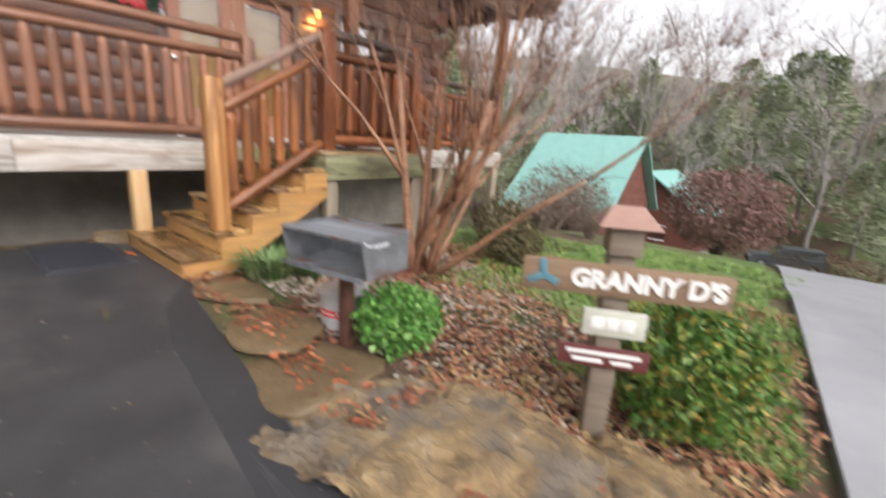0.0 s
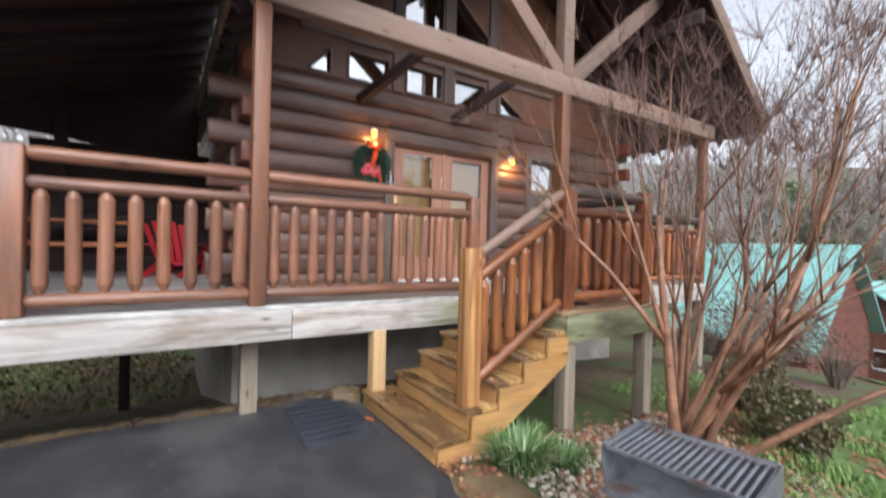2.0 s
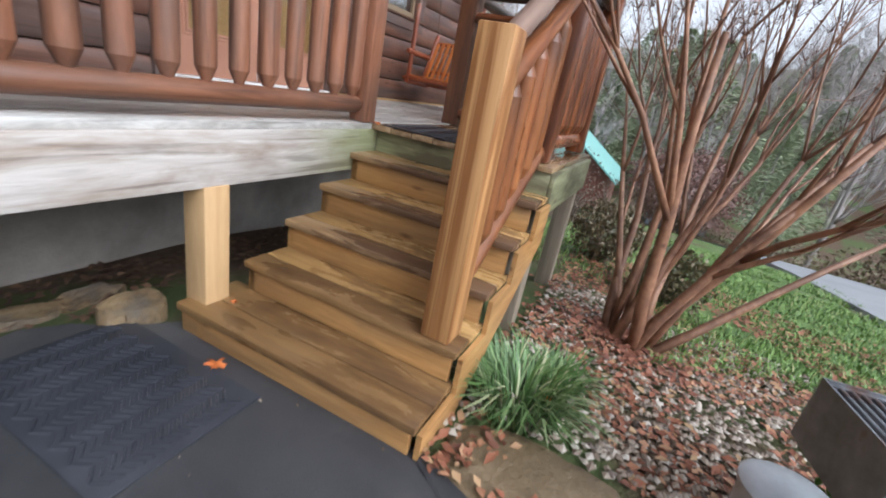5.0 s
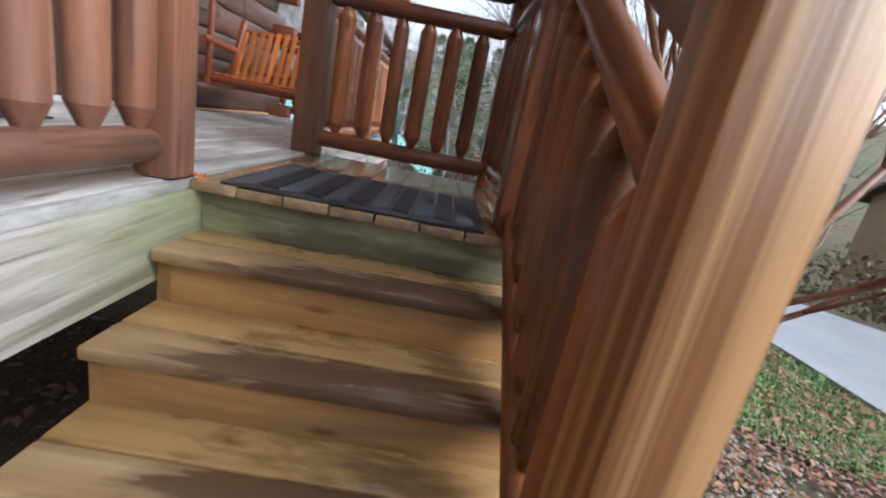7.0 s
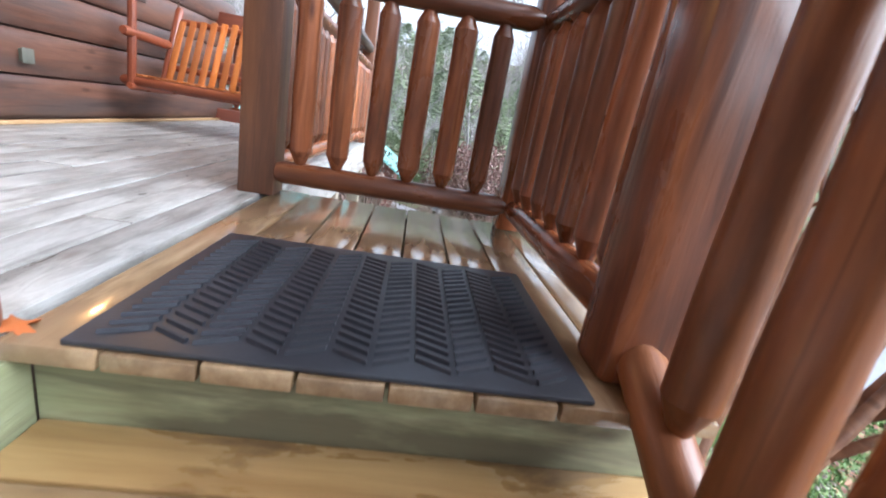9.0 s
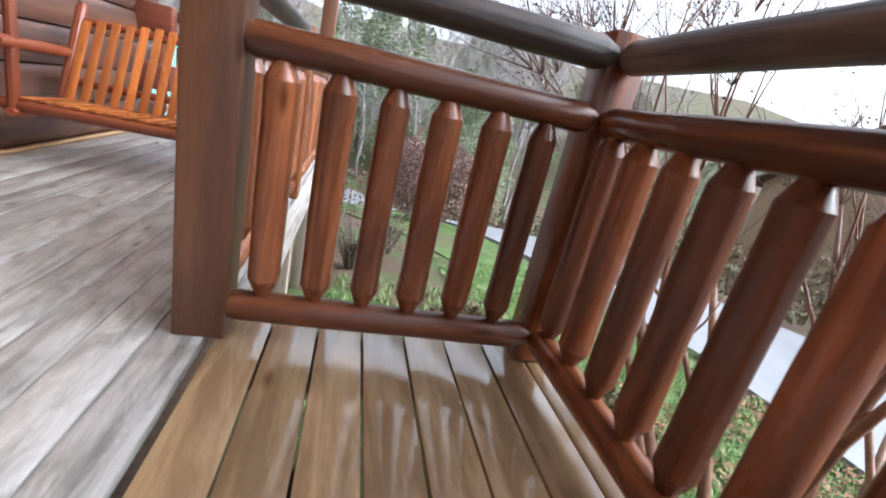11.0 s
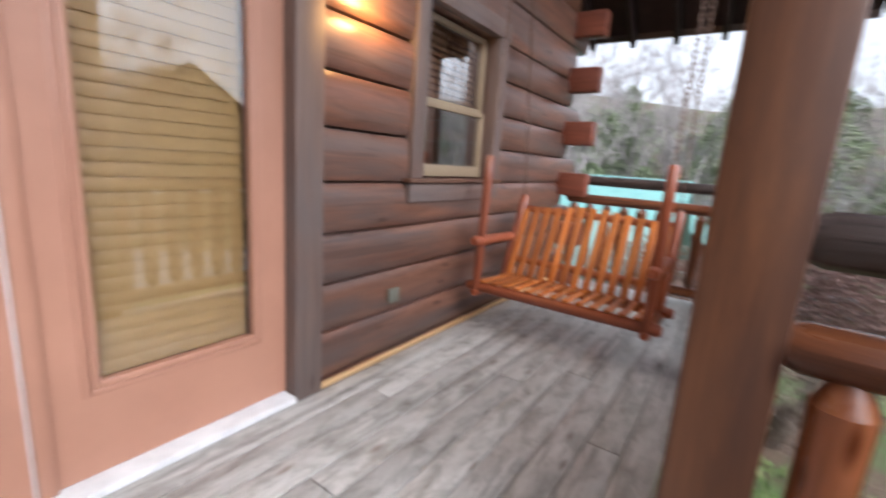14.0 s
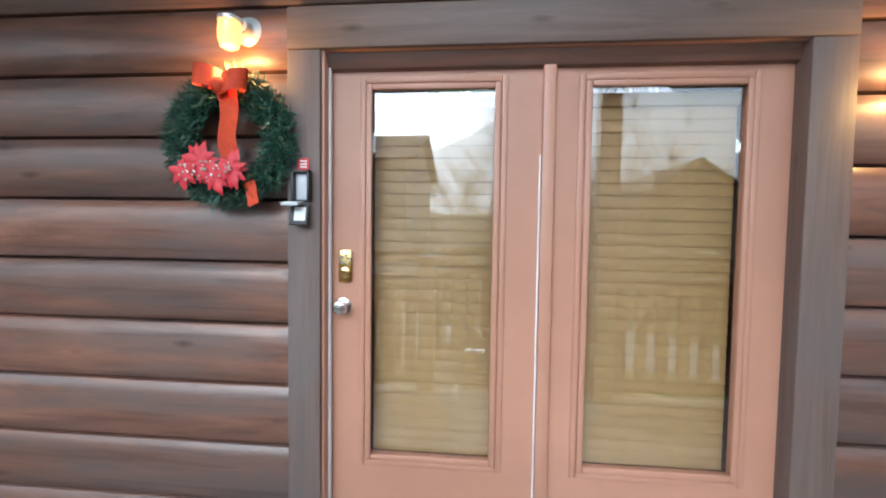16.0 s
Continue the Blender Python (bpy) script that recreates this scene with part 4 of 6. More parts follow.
def tube(bm, pts, radii, seg=8):
    """A tapered tube along points, into bm."""
    rings = []
    for i, p in enumerate(pts):
        a = pts[max(0, i - 1)]
        b = pts[min(len(pts) - 1, i + 1)]
        d = (Vector(b) - Vector(a)).normalized()
        u = d.cross(Vector((0.31, 0.17, 0.93))).normalized()
        w = d.cross(u)
        rings.append([bm.verts.new(Vector(p) + radii[i] * (math.cos(2 * math.pi * k / seg) * u + math.sin(2 * math.pi * k / seg) * w)) for k in range(seg)])
    for r0, r1 in zip(rings, rings[1:]):
        for k in range(seg):
            bm.faces.new((r0[k], r0[(k + 1) % seg], r1[(k + 1) % seg], r1[k]))
    bm.faces.new(rings[0][::-1])
    bm.faces.new(rings[-1])


def lathe(bm, profile, seg=24, axis=None):
    """Turns (radius, height) pairs round z; axis moves the result."""
    rings = []
    m = axis or Matrix()
    for r, z in profile:
        rings.append([bm.verts.new(m @ Vector((r * math.cos(2 * math.pi * k / seg), r * math.sin(2 * math.pi * k / seg), z))) for k in range(seg)])
    for r0, r1 in zip(rings, rings[1:]):
        for k in range(seg):
            bm.faces.new((r0[k], r0[(k + 1) % seg], r1[(k + 1) % seg], r1[k]))
    bm.faces.new(rings[0][::-1])
    bm.faces.new(rings[-1])


def blades(points, material, name, lean=0.5, width=0.012, parent=None, label="", kind=""):
    """Grass-like blades as one mesh: each of two bent faces. points: x, y, z, height, heading, lean."""
    verts, faces = [], []
    for x, y, z, h, a, le in points:
        dx, dy = math.cos(a), math.sin(a)
        w = width * (0.7 + 0.6 * random.random())
        n = len(verts)
        verts += [(x - dy * w, y + dx * w, z), (x + dy * w, y - dx * w, z),
                  (x + dx * le * h * 0.35 + dy * w * 0.8, y + dy * le * h * 0.35 - dx * w * 0.8, z + h * 0.62),
                  (x + dx * le * h * 0.35 - dy * w * 0.8, y + dy * le * h * 0.35 + dx * w * 0.8, z + h * 0.62),
                  (x + dx * le * h, y + dy * le * h, z + h * (1.0 - 0.3 * le))]
        faces += [(n, n + 1, n + 2, n + 3), (n + 3, n + 2, n + 4)]
    me = mesh_of(name, verts, faces, material, 180)
    return put(name, me, parent, None, label)


def leaf_cloud(n, spread, size, material, name, flat=0.0):
    """n small leaves, each a folded diamond, placed by spread(), which gives a point."""
    verts, faces = [], []
    for _ in range(n):
        p = Vector(spread())
        q = Euler((random.uniform(-1, 1) * (0.35 if flat else 3), random.uniform(-1, 1) * (0.35 if flat else 3), random.uniform(0, 6.3))).to_matrix()
        s = size * random.uniform(0.6, 1.4)
        k = len(verts)
        for v in ((0, 0, 0), (0.5, 0.28, 0.10), (1, 0, 0), (0.5, -0.28, 0.10)):
            verts.append(p + q @ (Vector(v) * s))
        faces += [(k, k + 1, k + 2), (k, k + 2, k + 3)]
    return mesh_of(name, verts, faces, material, 180)


# ---- porch swing, hung across the end of the porch ----
swing = thing("porch_swing", (3.1, 0.95, 1.33), "varnished orange-red log porch swing hanging on chains", "swing")
SX, SY0, SY1, SZ = 2.86, 0.36, 1.50, 1.345
for x, z in ((SX, SZ), (SX + 0.50, SZ - 0.03)):
    log("seat_rail", swing, SWING_LOG, (x, SY0 - 0.06, z), (x, SY1 + 0.06, z), 0.036, 0.02, 0.026, 12)
for y in (SY0 + 0.02, SY1 - 0.02):
    log("side_rail", swing, SWING_LOG, (SX - 0.05, y, SZ - 0.035), (SX + 0.58, y, SZ - 0.06), 0.030, 0.02, 0.022, 10)
    log("arm_rest", swing, SWING_LOG, (SX - 0.10, y, SZ + 0.33), (SX + 0.48, y, SZ + 0.31), 0.034, 0.02, 0.026, 12)
    log("arm_post", swing, SWING_LOG, (SX - 0.02, y, SZ - 0.05), (SX + 0.03, y, SZ + 0.90), 0.030, 0.015, 0.022, 10)
    log("back_post", swing, SWING_LOG, (SX + 0.40, y, SZ), (SX + 0.66, y, SZ + 0.62), 0.032, 0.02, 0.024, 10)
for fz, fx in ((0.14, 0.45), (0.52, 0.61)):
    log("back_rail", swing, SWING_LOG, (SX + fx + 0.02, SY0, SZ + fz), (SX + fx + 0.02, SY1, SZ + fz), 0.026, 0, 0, 10)
n = 13
for k in range(n):
    y = SY0 + 0.07 + (SY1 - SY0 - 0.14) * k / (n - 1)
    h = 0.54 + 0.06 * math.sin(math.pi * k / (n - 1))
    put("back_slat", box_mesh(round(h, 2), 0.052, 0.016, 0.005, SWING_WOOD), swing, along((SX + 0.38, y, SZ + 0.03), (SX + 0.38 + 0.42 * h, y, SZ + 0.03 + 0.91 * h)))
    put("seat_slat", box_mesh(0.46, 0.052, 0.016, 0.005, SWING_WOOD), swing, along((SX - 0.02, y, SZ + 0.046), (SX + 0.44, y, SZ + 0.025)))


CHAIN_STEEL = plain("dull_brown_chain", (0.20, 0.13, 0.10), 0.45, 0.7)


def chain_mesh(length):
    key = ("chain", round(length, 2))
    if key not in MESHES:
        bm = bmesh.new()
        z, k = 0.0, 0
        while z < length:
            pts = []
            for i in range(9):
                a = 2 * math.pi * i / 8
                u, w = 0.011 * math.cos(a), 0.020 * math.sin(a)
                pts.append((z + 0.018 + w, u, 0) if k % 2 else (z + 0.018 + w, 0, u))
            tube(bm, pts, [0.0032] * 9, 5)
            z += 0.030
            k += 1
        MESHES[key] = from_bm("chain", bm, CHAIN_STEEL)
    return MESHES[key]


for y in (SY0 + 0.02, SY1 - 0.02):
    top = (SX + 0.25, y, 4.55)
    for a in ((SX + 0.03, y, SZ + 0.90), (SX + 0.64, y, SZ + 0.6)):
        put("chain", chain_mesh((Vector(top) - Vector(a)).length), swing, along(a, top))

# ---- wreath ----
NEEDLE = islands("plastic_fir_green", [(0, (0.012, 0.050, 0.035)), (0.5, (0.030, 0.105, 0.070)), (0.85, (0.075, 0.17, 0.11)), (1.0, (0.24, 0.26, 0.16))], 0.5)
RIBBON = mottled("orange_red_velvet", [(0.3, (0.52, 0.042, 0.010)), (0.7, (0.74, 0.085, 0.020))], 12, 0.75, 0.2, 0.004)
PETAL = islands("poinsettia_red", [(0, (0.36, 0.012, 0.028)), (0.6, (0.60, 0.03, 0.045)), (1, (0.74, 0.09, 0.075))], 0.55)
BERRY = plain("frosted_berry", (0.72, 0.70, 0.66), 0.4)
WX, WY, WZ = -0.615, 1.655, 2.64
wreath = thing("wreath", (WX, WY, WZ), "green fir Christmas wreath with orange-red bow and poinsettias", "wreath")
verts, faces = [], []
for k in range(5200):
    a = random.uniform(0, 2 * math.pi)
    b = random.uniform(0, 2 * math.pi)
    r = 0.070 * math.sqrt(random.random())
    c = 0.195 + r * math.cos(b)
    p = Vector((c * math.cos(a), -0.045 - r * abs(math.sin(b)) * 0.7, c * math.sin(a)))
    out = Vector((math.cos(a) * random.uniform(-0.6, 1.3), -random.uniform(0.1, 1.0), math.sin(a) * random.uniform(-0.6, 1.3))) + Vector((random.uniform(-1, 1), 0, random.uniform(-1, 1))) * 0.7
    out.normalize()
    side = out.cross(Vector((0.3, 0.8, 0.5))).normalized() * 0.0035
    ln = random.uniform(0.025, 0.055)
    n = len(verts)
    verts += [p - side, p + side, p + out * ln]
    faces.append((n, n + 1, n + 2))
put("needles", mesh_of("needles", verts, faces, NEEDLE, 180), wreath, pose(WX, WY, WZ))
bm = bmesh.new()
tube(bm, [(0.195 * math.cos(2 * math.pi * k / 24), -0.04, 0.195 * math.sin(2 * math.pi * k / 24)) for k in range(25)], [0.035] * 25, 6)
put("ring", from_bm("ring", bm, plain("dark_fir_core", (0.012, 0.035, 0.022), 0.8)), wreath, pose(WX, WY, WZ))


def ribbon(name, pts, width, material):
    """A band of cloth along points, with thickness."""
    verts, faces = [], []
    for (x, y, z), (wx, wz) in pts:
        for s in (-0.5, 0.5):
            verts += [(x + s * width * wx, y, z + s * width * wz), (x + s * width * wx, y + 0.004, z + s * width * wz)]
    for i in range(len(pts) - 1):
        a, b = i * 4, i * 4 + 4
        faces += [(a, a + 2, b + 2, b), (a + 1, b + 1, b + 3, a + 3), (a, b, b + 1, a + 1), (a + 2, a + 3, b + 3, b + 2)]
    return put(name, mesh_of(name, verts, faces, material, 60), wreath, pose(WX, WY, WZ))


for s in (-1, 1):
    loop = []
    for k in range(13):
        a = 2 * math.pi * k / 12
        loop.append(((s * (0.052 - 0.05 * math.cos(a)), -0.12 - 0.03 * math.sin(a), 0.19 + 0.03 * math.sin(a * 0.5) - 0.012 * s), (0.15, 1.0)))
    ribbon("bow_loop", loop, 0.075, RIBBON)
ribbon("bow_tail", [((0.015 + 0.012 * math.sin(k), -0.115 + 0.006 * k, 0.175 - 0.040 * k), (1.0, 0.12)) for k in range(7)], 0.072, RIBBON)
ribbon("bow_tail", [((0.10 + 0.004 * k, -0.10, -0.16 - 0.022 * k), (1.0, 0.4)) for k in range(5)], 0.04, RIBBON)
bm = bmesh.new()
bmesh.ops.create_uvsphere(bm, u_segments=12, v_segments=8, radius=0.032, matrix=pose(0.005, -0.13, 0.185))
put("bow_knot", from_bm("bow_knot", bm, RIBBON, 180), wreath, pose(WX, WY, WZ))
for cx, cz in ((-0.135, -0.135), (-0.01, -0.150), (0.055, -0.125), (-0.07, -0.09)):
    verts, faces = [], []
    for k in range(11):
        a = 2 * math.pi * k / 11 + random.uniform(-0.2, 0.2)
        ln = random.uniform(0.055, 0.085)
        d = Vector((math.cos(a), -0.25, math.sin(a)))
        w = Vector((-math.sin(a), 0, math.cos(a))) * ln * 0.26
        c = Vector((cx, -0.13 - 0.01 * (k % 2), cz))
        if not verts:
            verts.append(Vector((cx, -0.137, cz)))
        n = len(verts) - 1
        verts += [c + d * ln * 0.5 + w, c + d * ln + Vector((0, 0.02, 0)), c + d * ln * 0.5 - w, c + d * ln * 0.5 + Vector((0, -0.008, 0))]
        faces += [(0, n + 1, n + 4), (n + 1, n + 2, n + 4), (n + 2, n + 3, n + 4), (n + 3, 0, n + 4)]
    put("poinsettia", mesh_of("poinsettia", verts, faces, PETAL, 180), wreath, pose(WX, WY, WZ), "red cloth poinsettia")
bm = bmesh.new()
for k in range(46):
    bmesh.ops.create_icosphere(bm, subdivisions=1, radius=random.uniform(0.003, 0.006), matrix=pose(random.uniform(-0.14, 0.06), -0.155 + random.uniform(-0.01, 0.01), random.gauss(-0.125, 0.018)))
put("berries", from_bm("berries", bm, BERRY, 180), wreath, pose(WX, WY, WZ))

# ---- wall lamps ----
BULB, bnt, bb = mat_new("lit_amber_glass", 0.2)
bb.inputs["Base Color"].default_value = (0.55, 0.28, 0.06, 1)
bb.inputs["Emission Color"].default_value = (1.0, 0.43, 0.09, 1)
bb.inputs["Emission Strength"].default_value = 1.1
for lx, lz in ((-0.60, 3.04), (1.87, 2.99)):
    lamp = thing("wall_lamp", (lx, 1.66, lz), "lit amber glass porch lamp on the log wall", "lamp", group="porch lamps")
    bm = bmesh.new()
    lathe(bm, [(0.055, 0), (0.058, 0.012), (0.030, 0.03), (0.026, 0.07)], 20, pose(lx + 0.03, 1.665, lz + 0.03, 90, 0, 0))
    part("wall_plate", bm, STEEL, lamp, "grey metal wall plate")
    bm = bmesh.new()
    lathe(bm, [(0.025, 0.052), (0.042, 0.048), (0.044, 0.035), (0.040, 0.032)], 20, pose(lx, 1.575, lz))
    part("cap", bm, STEEL, lamp)
    bm = bmesh.new()
    lathe(bm, [(0.038, 0.033), (0.042, 0.0), (0.040, -0.035), (0.032, -0.058), (0.012, -0.068)], 20, pose(lx, 1.575, lz))
    part("glass_jar", bm, BULB, lamp, "glowing amber glass jar")
    bulb = new("lamp_light", bpy.data.lights.new("lamp_light", "POINT"))
    bulb.data.energy, bulb.data.color, bulb.data.shadow_soft_size = 5.0, (1.0, 0.52, 0.16), 0.05
    bulb.matrix_basis = pose(lx, 1.545, lz - 0.13)

# ---- key box, locks, socket ----
box = thing("key_lock_box", (-0.375, 1.60, 2.45), "open grey key lock box on the door casing", "lock box")
KX, KY = -0.330, 1.612
bm = bmesh.new()
for lo, hi in (((-0.034, 0.0, 0.0), (0.034, -0.006, 0.115)), ((-0.034, -0.006, 0.0), (-0.026, -0.034, 0.115)), ((0.026, -0.006, 0.0), (0.034, -0.034, 0.115)), ((-0.034, -0.006, 0.107), (0.034, -0.034, 0.115))):
    add_box(bm, (lo[0] + KX, lo[1] + KY, lo[2] + 2.41), (hi[0] + KX, hi[1] + KY, hi[2] + 2.41), 0.002)
part("case", bm, BLACK, box, "black case")
bm = bmesh.new()
add_box(bm, (KX - 0.025, KY - 0.012, 2.415), (KX + 0.025, KY - 0.008, 2.515), 0.001)
part("lining", bm, plain("light_grey_liner", (0.55, 0.56, 0.58), 0.4), box)
bm = bmesh.new()
add_box(bm, (-0.036, -0.07, -0.006), (0.030, 0.0, 0.006), 0.002, pose(KX - 0.02, KY - 0.01, 2.405, 8, 0, 0))
part("door_flap", bm, STEEL, box)
bm = bmesh.new()
add_box(bm, (-0.034, -0.012, -0.085), (0.034, 0.0, 0.0), 0.003, pose(KX - 0.004, KY - 0.012, 2.40, -14, 0, 0))
part("front_cover", bm, BLACK, box)
bm = bmesh.new()
add_box(bm, (-0.022, -0.016, -0.07), (0.022, -0.011, -0.018), 0.001, pose(KX + 0.002, KY - 0.012, 2.40, -14, 0, 0))
part("label_plate", bm, WHITE_PAINT, box)
tag = thing("red_tag", (KX, KY, 2.55), "small red sticker above the key box", "sticker")
bm = bmesh.new()
add_box(bm, (KX - 0.022, KY - 0.003, 2.53), (KX + 0.024, KY, 2.575), 0.001)
part("sticker", bm, RED_PAINT, tag)
for k in range(3):
    bm = bmesh.new()
    add_box(bm, (KX - 0.012, KY - 0.005, 2.538 + 0.011 * k), (KX + 0.015, KY - 0.003, 2.543 + 0.011 * k))
    part("text_bar", bm, WHITE_PAINT, tag)

bm = bmesh.new()
add_box(bm, (-0.027, -0.008, -0.065), (0.027, 0.0, 0.065), 0.006, pose(-0.190, 1.696, 2.157))
lathe(bm, [(0.020, 0.0), (0.022, 0.010), (0.012, 0.014), (0.012, 0.024)], 16, pose(-0.190, 1.690, 2.130, 90, 0, 0))
keypad = put("deadbolt", from_bm("deadbolt", bm, BRASS), left_leaf, None, "polished brass keypad deadbolt")
for k in range(5):
    bm = bmesh.new()
    a = 2 * math.pi * k / 5
    lathe(bm, [(0.008, 0), (0.007, 0.004)], 10, pose(-0.190 + 0.016 * math.cos(a), 1.688, 2.185 + 0.016 * math.sin(a), 90, 0, 0))
    put("key_button", from_bm("key_button", bm, NICKEL), left_leaf)
bm = bmesh.new()
lathe(bm, [(0.033, 0), (0.032, 0.008), (0.014, 0.012), (0.012, 0.030), (0.022, 0.036), (0.027, 0.048), (0.024, 0.060), (0.010, 0.064)], 20, pose(-0.199, 1.70, 1.996, 90, 0, 0))
put("door_knob", from_bm("door_knob", bm, NICKEL), left_leaf, None, "round satin nickel knob")
outlet = thing("outdoor_socket", (2.16, 1.66, 1.40), "small weathered outdoor socket box on the logs", "socket")
bm = bmesh.new()
add_box(bm, (2.115, 1.63, 1.365), (2.20, 1.70, 1.435), 0.006)
part("box", bm, plain("verdigris_metal", (0.16, 0.17, 0.13), 0.6, 0.4), outlet)
bm = bmesh.new()
add_box(bm, (2.105, 1.622, 1.358), (2.19, 1.630, 1.442), 0.006)
part("cover", bm, plain("verdigris_cover", (0.20, 0.20, 0.16), 0.6, 0.4), outlet)

# ---- mats ----


def rubber_mat(x0, x1, y0, y1, z, rows, label, tilt=False):
    mat = thing("door_mat", ((x0 + x1) / 2, (y0 + y1) / 2, z), label, "mat")
    bm = bmesh.new()
    add_box(bm, (x0, y0, z), (x1, y1, z + 0.011), 0.004)
    part("mat_base", bm, RUBBER, mat)
    verts, faces = [], []
    step = (y1 - y0 - 0.06) / rows
    for i in range(rows):
        yc = y0 + 0.03 + step * (i + 0.5)
        s = 1 if i % 2 else -1
        m = int((x1 - x0 - 0.08) / 0.031)
        for k in range(m):
            xc = x0 + 0.05 + 0.031 * k
            hw, hl, sk = 0.0075, step * 0.42, 0.016 * s
            n = len(verts)
            for zz, q in ((z + 0.010, 1.0), (z + 0.0185, 0.65)):
                verts += [(xc - hw * q - sk, yc - hl, zz), (xc + hw * q - sk, yc - hl, zz), (xc + hw * q + sk, yc + hl, zz), (xc - hw * q + sk, yc + hl, zz)]
            faces += [(n + 4, n + 5, n + 6, n + 7), (n, n + 1, n + 5, n + 4), (n + 1, n + 2, n + 6, n + 5), (n + 2, n + 3, n + 7, n + 6), (n + 3, n, n + 4, n + 7)]
    put("tread_pattern", mesh_of("tread_pattern", verts, faces, RUBBER, 40), mat)
    return mat


rubber_mat(-0.038, 0.61, -1.01, -0.125, DECK + 0.001, 11, "black rubber chevron mat on the wet landing")
rubber_mat(-2.02, -1.42, -0.60, 0.30, 0.013, 15, "worn black rubber mat on the asphalt by the steps")
rubber_mat(-0.25, 0.62, 0.98, 1.52, DECK + 0.002, 10, "dark rubber mat before the double door")

# ---- fallen leaves on the steps and deck ----
LEAF_ORANGE = plain("orange_maple_leaf", (0.50, 0.14, 0.035), 0.6)


def maple_leaf(x, y, z, size, turn):
    lf = thing("fallen_leaf", (x, y, z), "orange-brown fallen maple leaf", "leaf", group="fallen leaves")
    verts = [(0, 0, 0.012)]
    for k in range(20):
        a = 2 * math.pi * k / 20
        r = size * (0.55 + 0.45 * abs(math.cos(2.5 * a))) * (1.0 if k % 2 else 0.72)
        verts.append((r * math.cos(a), r * math.sin(a), 0.004 + 0.010 * math.sin(3 * a)))
    faces = [(0, k + 1, (k + 1) % 20 + 1) for k in range(20)]
    put("leaf_blade", mesh_of("leaf_blade", verts, faces, LEAF_ORANGE, 180), lf, pose(x, y, z, 0, 0, turn))


maple_leaf(-0.005, -0.035, DECK, 0.04, 30)
maple_leaf(-1.40, -0.30, 0.02, 0.055, 80)
maple_leaf(-1.16, -0.12, 0.165, 0.02, 10)
maple_leaf(-0.62, -1.62, 0.03, 0.05, 200)

# ---- bits on the asphalt ----


def grit_spot():
    x, y = random.uniform(-4.2, -1.3), random.uniform(-5.5, 0.3)
    return x, y, ground_z(x, y) + 0.018


tagged(put("debris", leaf_cloud(420, grit_spot, 0.016, islands("bleached_leaf_bits", [(0, (0.10, 0.06, 0.04)), (0.5, (0.28, 0.20, 0.13)), (1, (0.50, 0.44, 0.36))], 0.8), "debris", 1)), "tiny leaf and twig bits scattered on the asphalt", "debris", kind="stuff")

# ---- side porch furniture ----


def adirondack(x, y, turn):
    c = thing("adirondack_chair", (x, y, DECK), "red plastic slatted armchair on the side porch", "chair", "side porch chairs", turn=turn)
    c.scale = (0.85, 0.85, 0.82)

    def bar(name, p0, p1, w, h):
        put(name, box_mesh(round((Vector(p1) - Vector(p0)).length, 2), w, h, 0.006, RED_PAINT), c, along(p0, p1), local=True)
    for s in (-0.28, 0.28):
        bar("front_leg", (s, -0.30, 0), (s, -0.30, 0.52), 0.09, 0.03)
        bar("rear_leg", (s, -0.34, 0.36), (s, 0.50, 0.0), 0.03, 0.11)
        bar("arm_rest", (s * 1.12, -0.42, 0.54), (s * 1.12, 0.34, 0.54), 0.12, 0.025)
    for k in range(5):
        bar("seat_slat", (-0.27, -0.30 + 0.12 * k, 0.37 - 0.04 * k), (0.27, -0.30 + 0.12 * k, 0.37 - 0.04 * k), 0.10, 0.022)
    for k in range(5):
        s = -0.22 + 0.11 * k
        bar("back_slat", (s, 0.14, 0.22), (s * 1.25, 0.46, 0.98 - abs(s) * 0.5), 0.09, 0.02)


adirondack(-2.75, 3.5, 150)
adirondack(-4.35, 1.55, 200)
table = thing("picnic_table", (-4.1, 3.6, DECK), "orange-brown wooden picnic table with benches", "table")
for k in range(5):
    slab("table_board", table, SWING_WOOD, (-4.9, 3.26 + 0.145 * k, DECK + 0.70), (-3.3, 3.40 + 0.145 * k, DECK + 0.74))
for y in (2.85, 4.30):
    slab("bench_board", table, SWING_WOOD, (-4.9, y - 0.13, DECK + 0.41), (-3.3, y + 0.13, DECK + 0.45))
for x in (-4.65, -3.55):
    for y0, y1 in ((2.95, 3.45), (4.22, 3.75)):
        beam("leg", table, SWING_WOOD, (x, y0, DECK), (x, y1, DECK + 0.70), 0.05, 0.10)
    slab("cross_brace", table, SWING_WOOD, (x - 0.025, 2.75, DECK + 0.33), (x + 0.025, 4.42, DECK + 0.41))
# downspout head at the roof corner
gut = thing("downspout", (-2.44, -0.12, 3.5), "short painted metal downspout at the eave corner", "downspout")
bm = bmesh.new()
tube(bm, [(-2.44, -0.12, 4.3), (-2.45, -0.12, 4.1), (-2.42, -0.08, 3.85), (-2.42, -0.06, 3.6)], [0.055, 0.055, 0.05, 0.05], 10)
part("pipe", bm, IRON, gut)

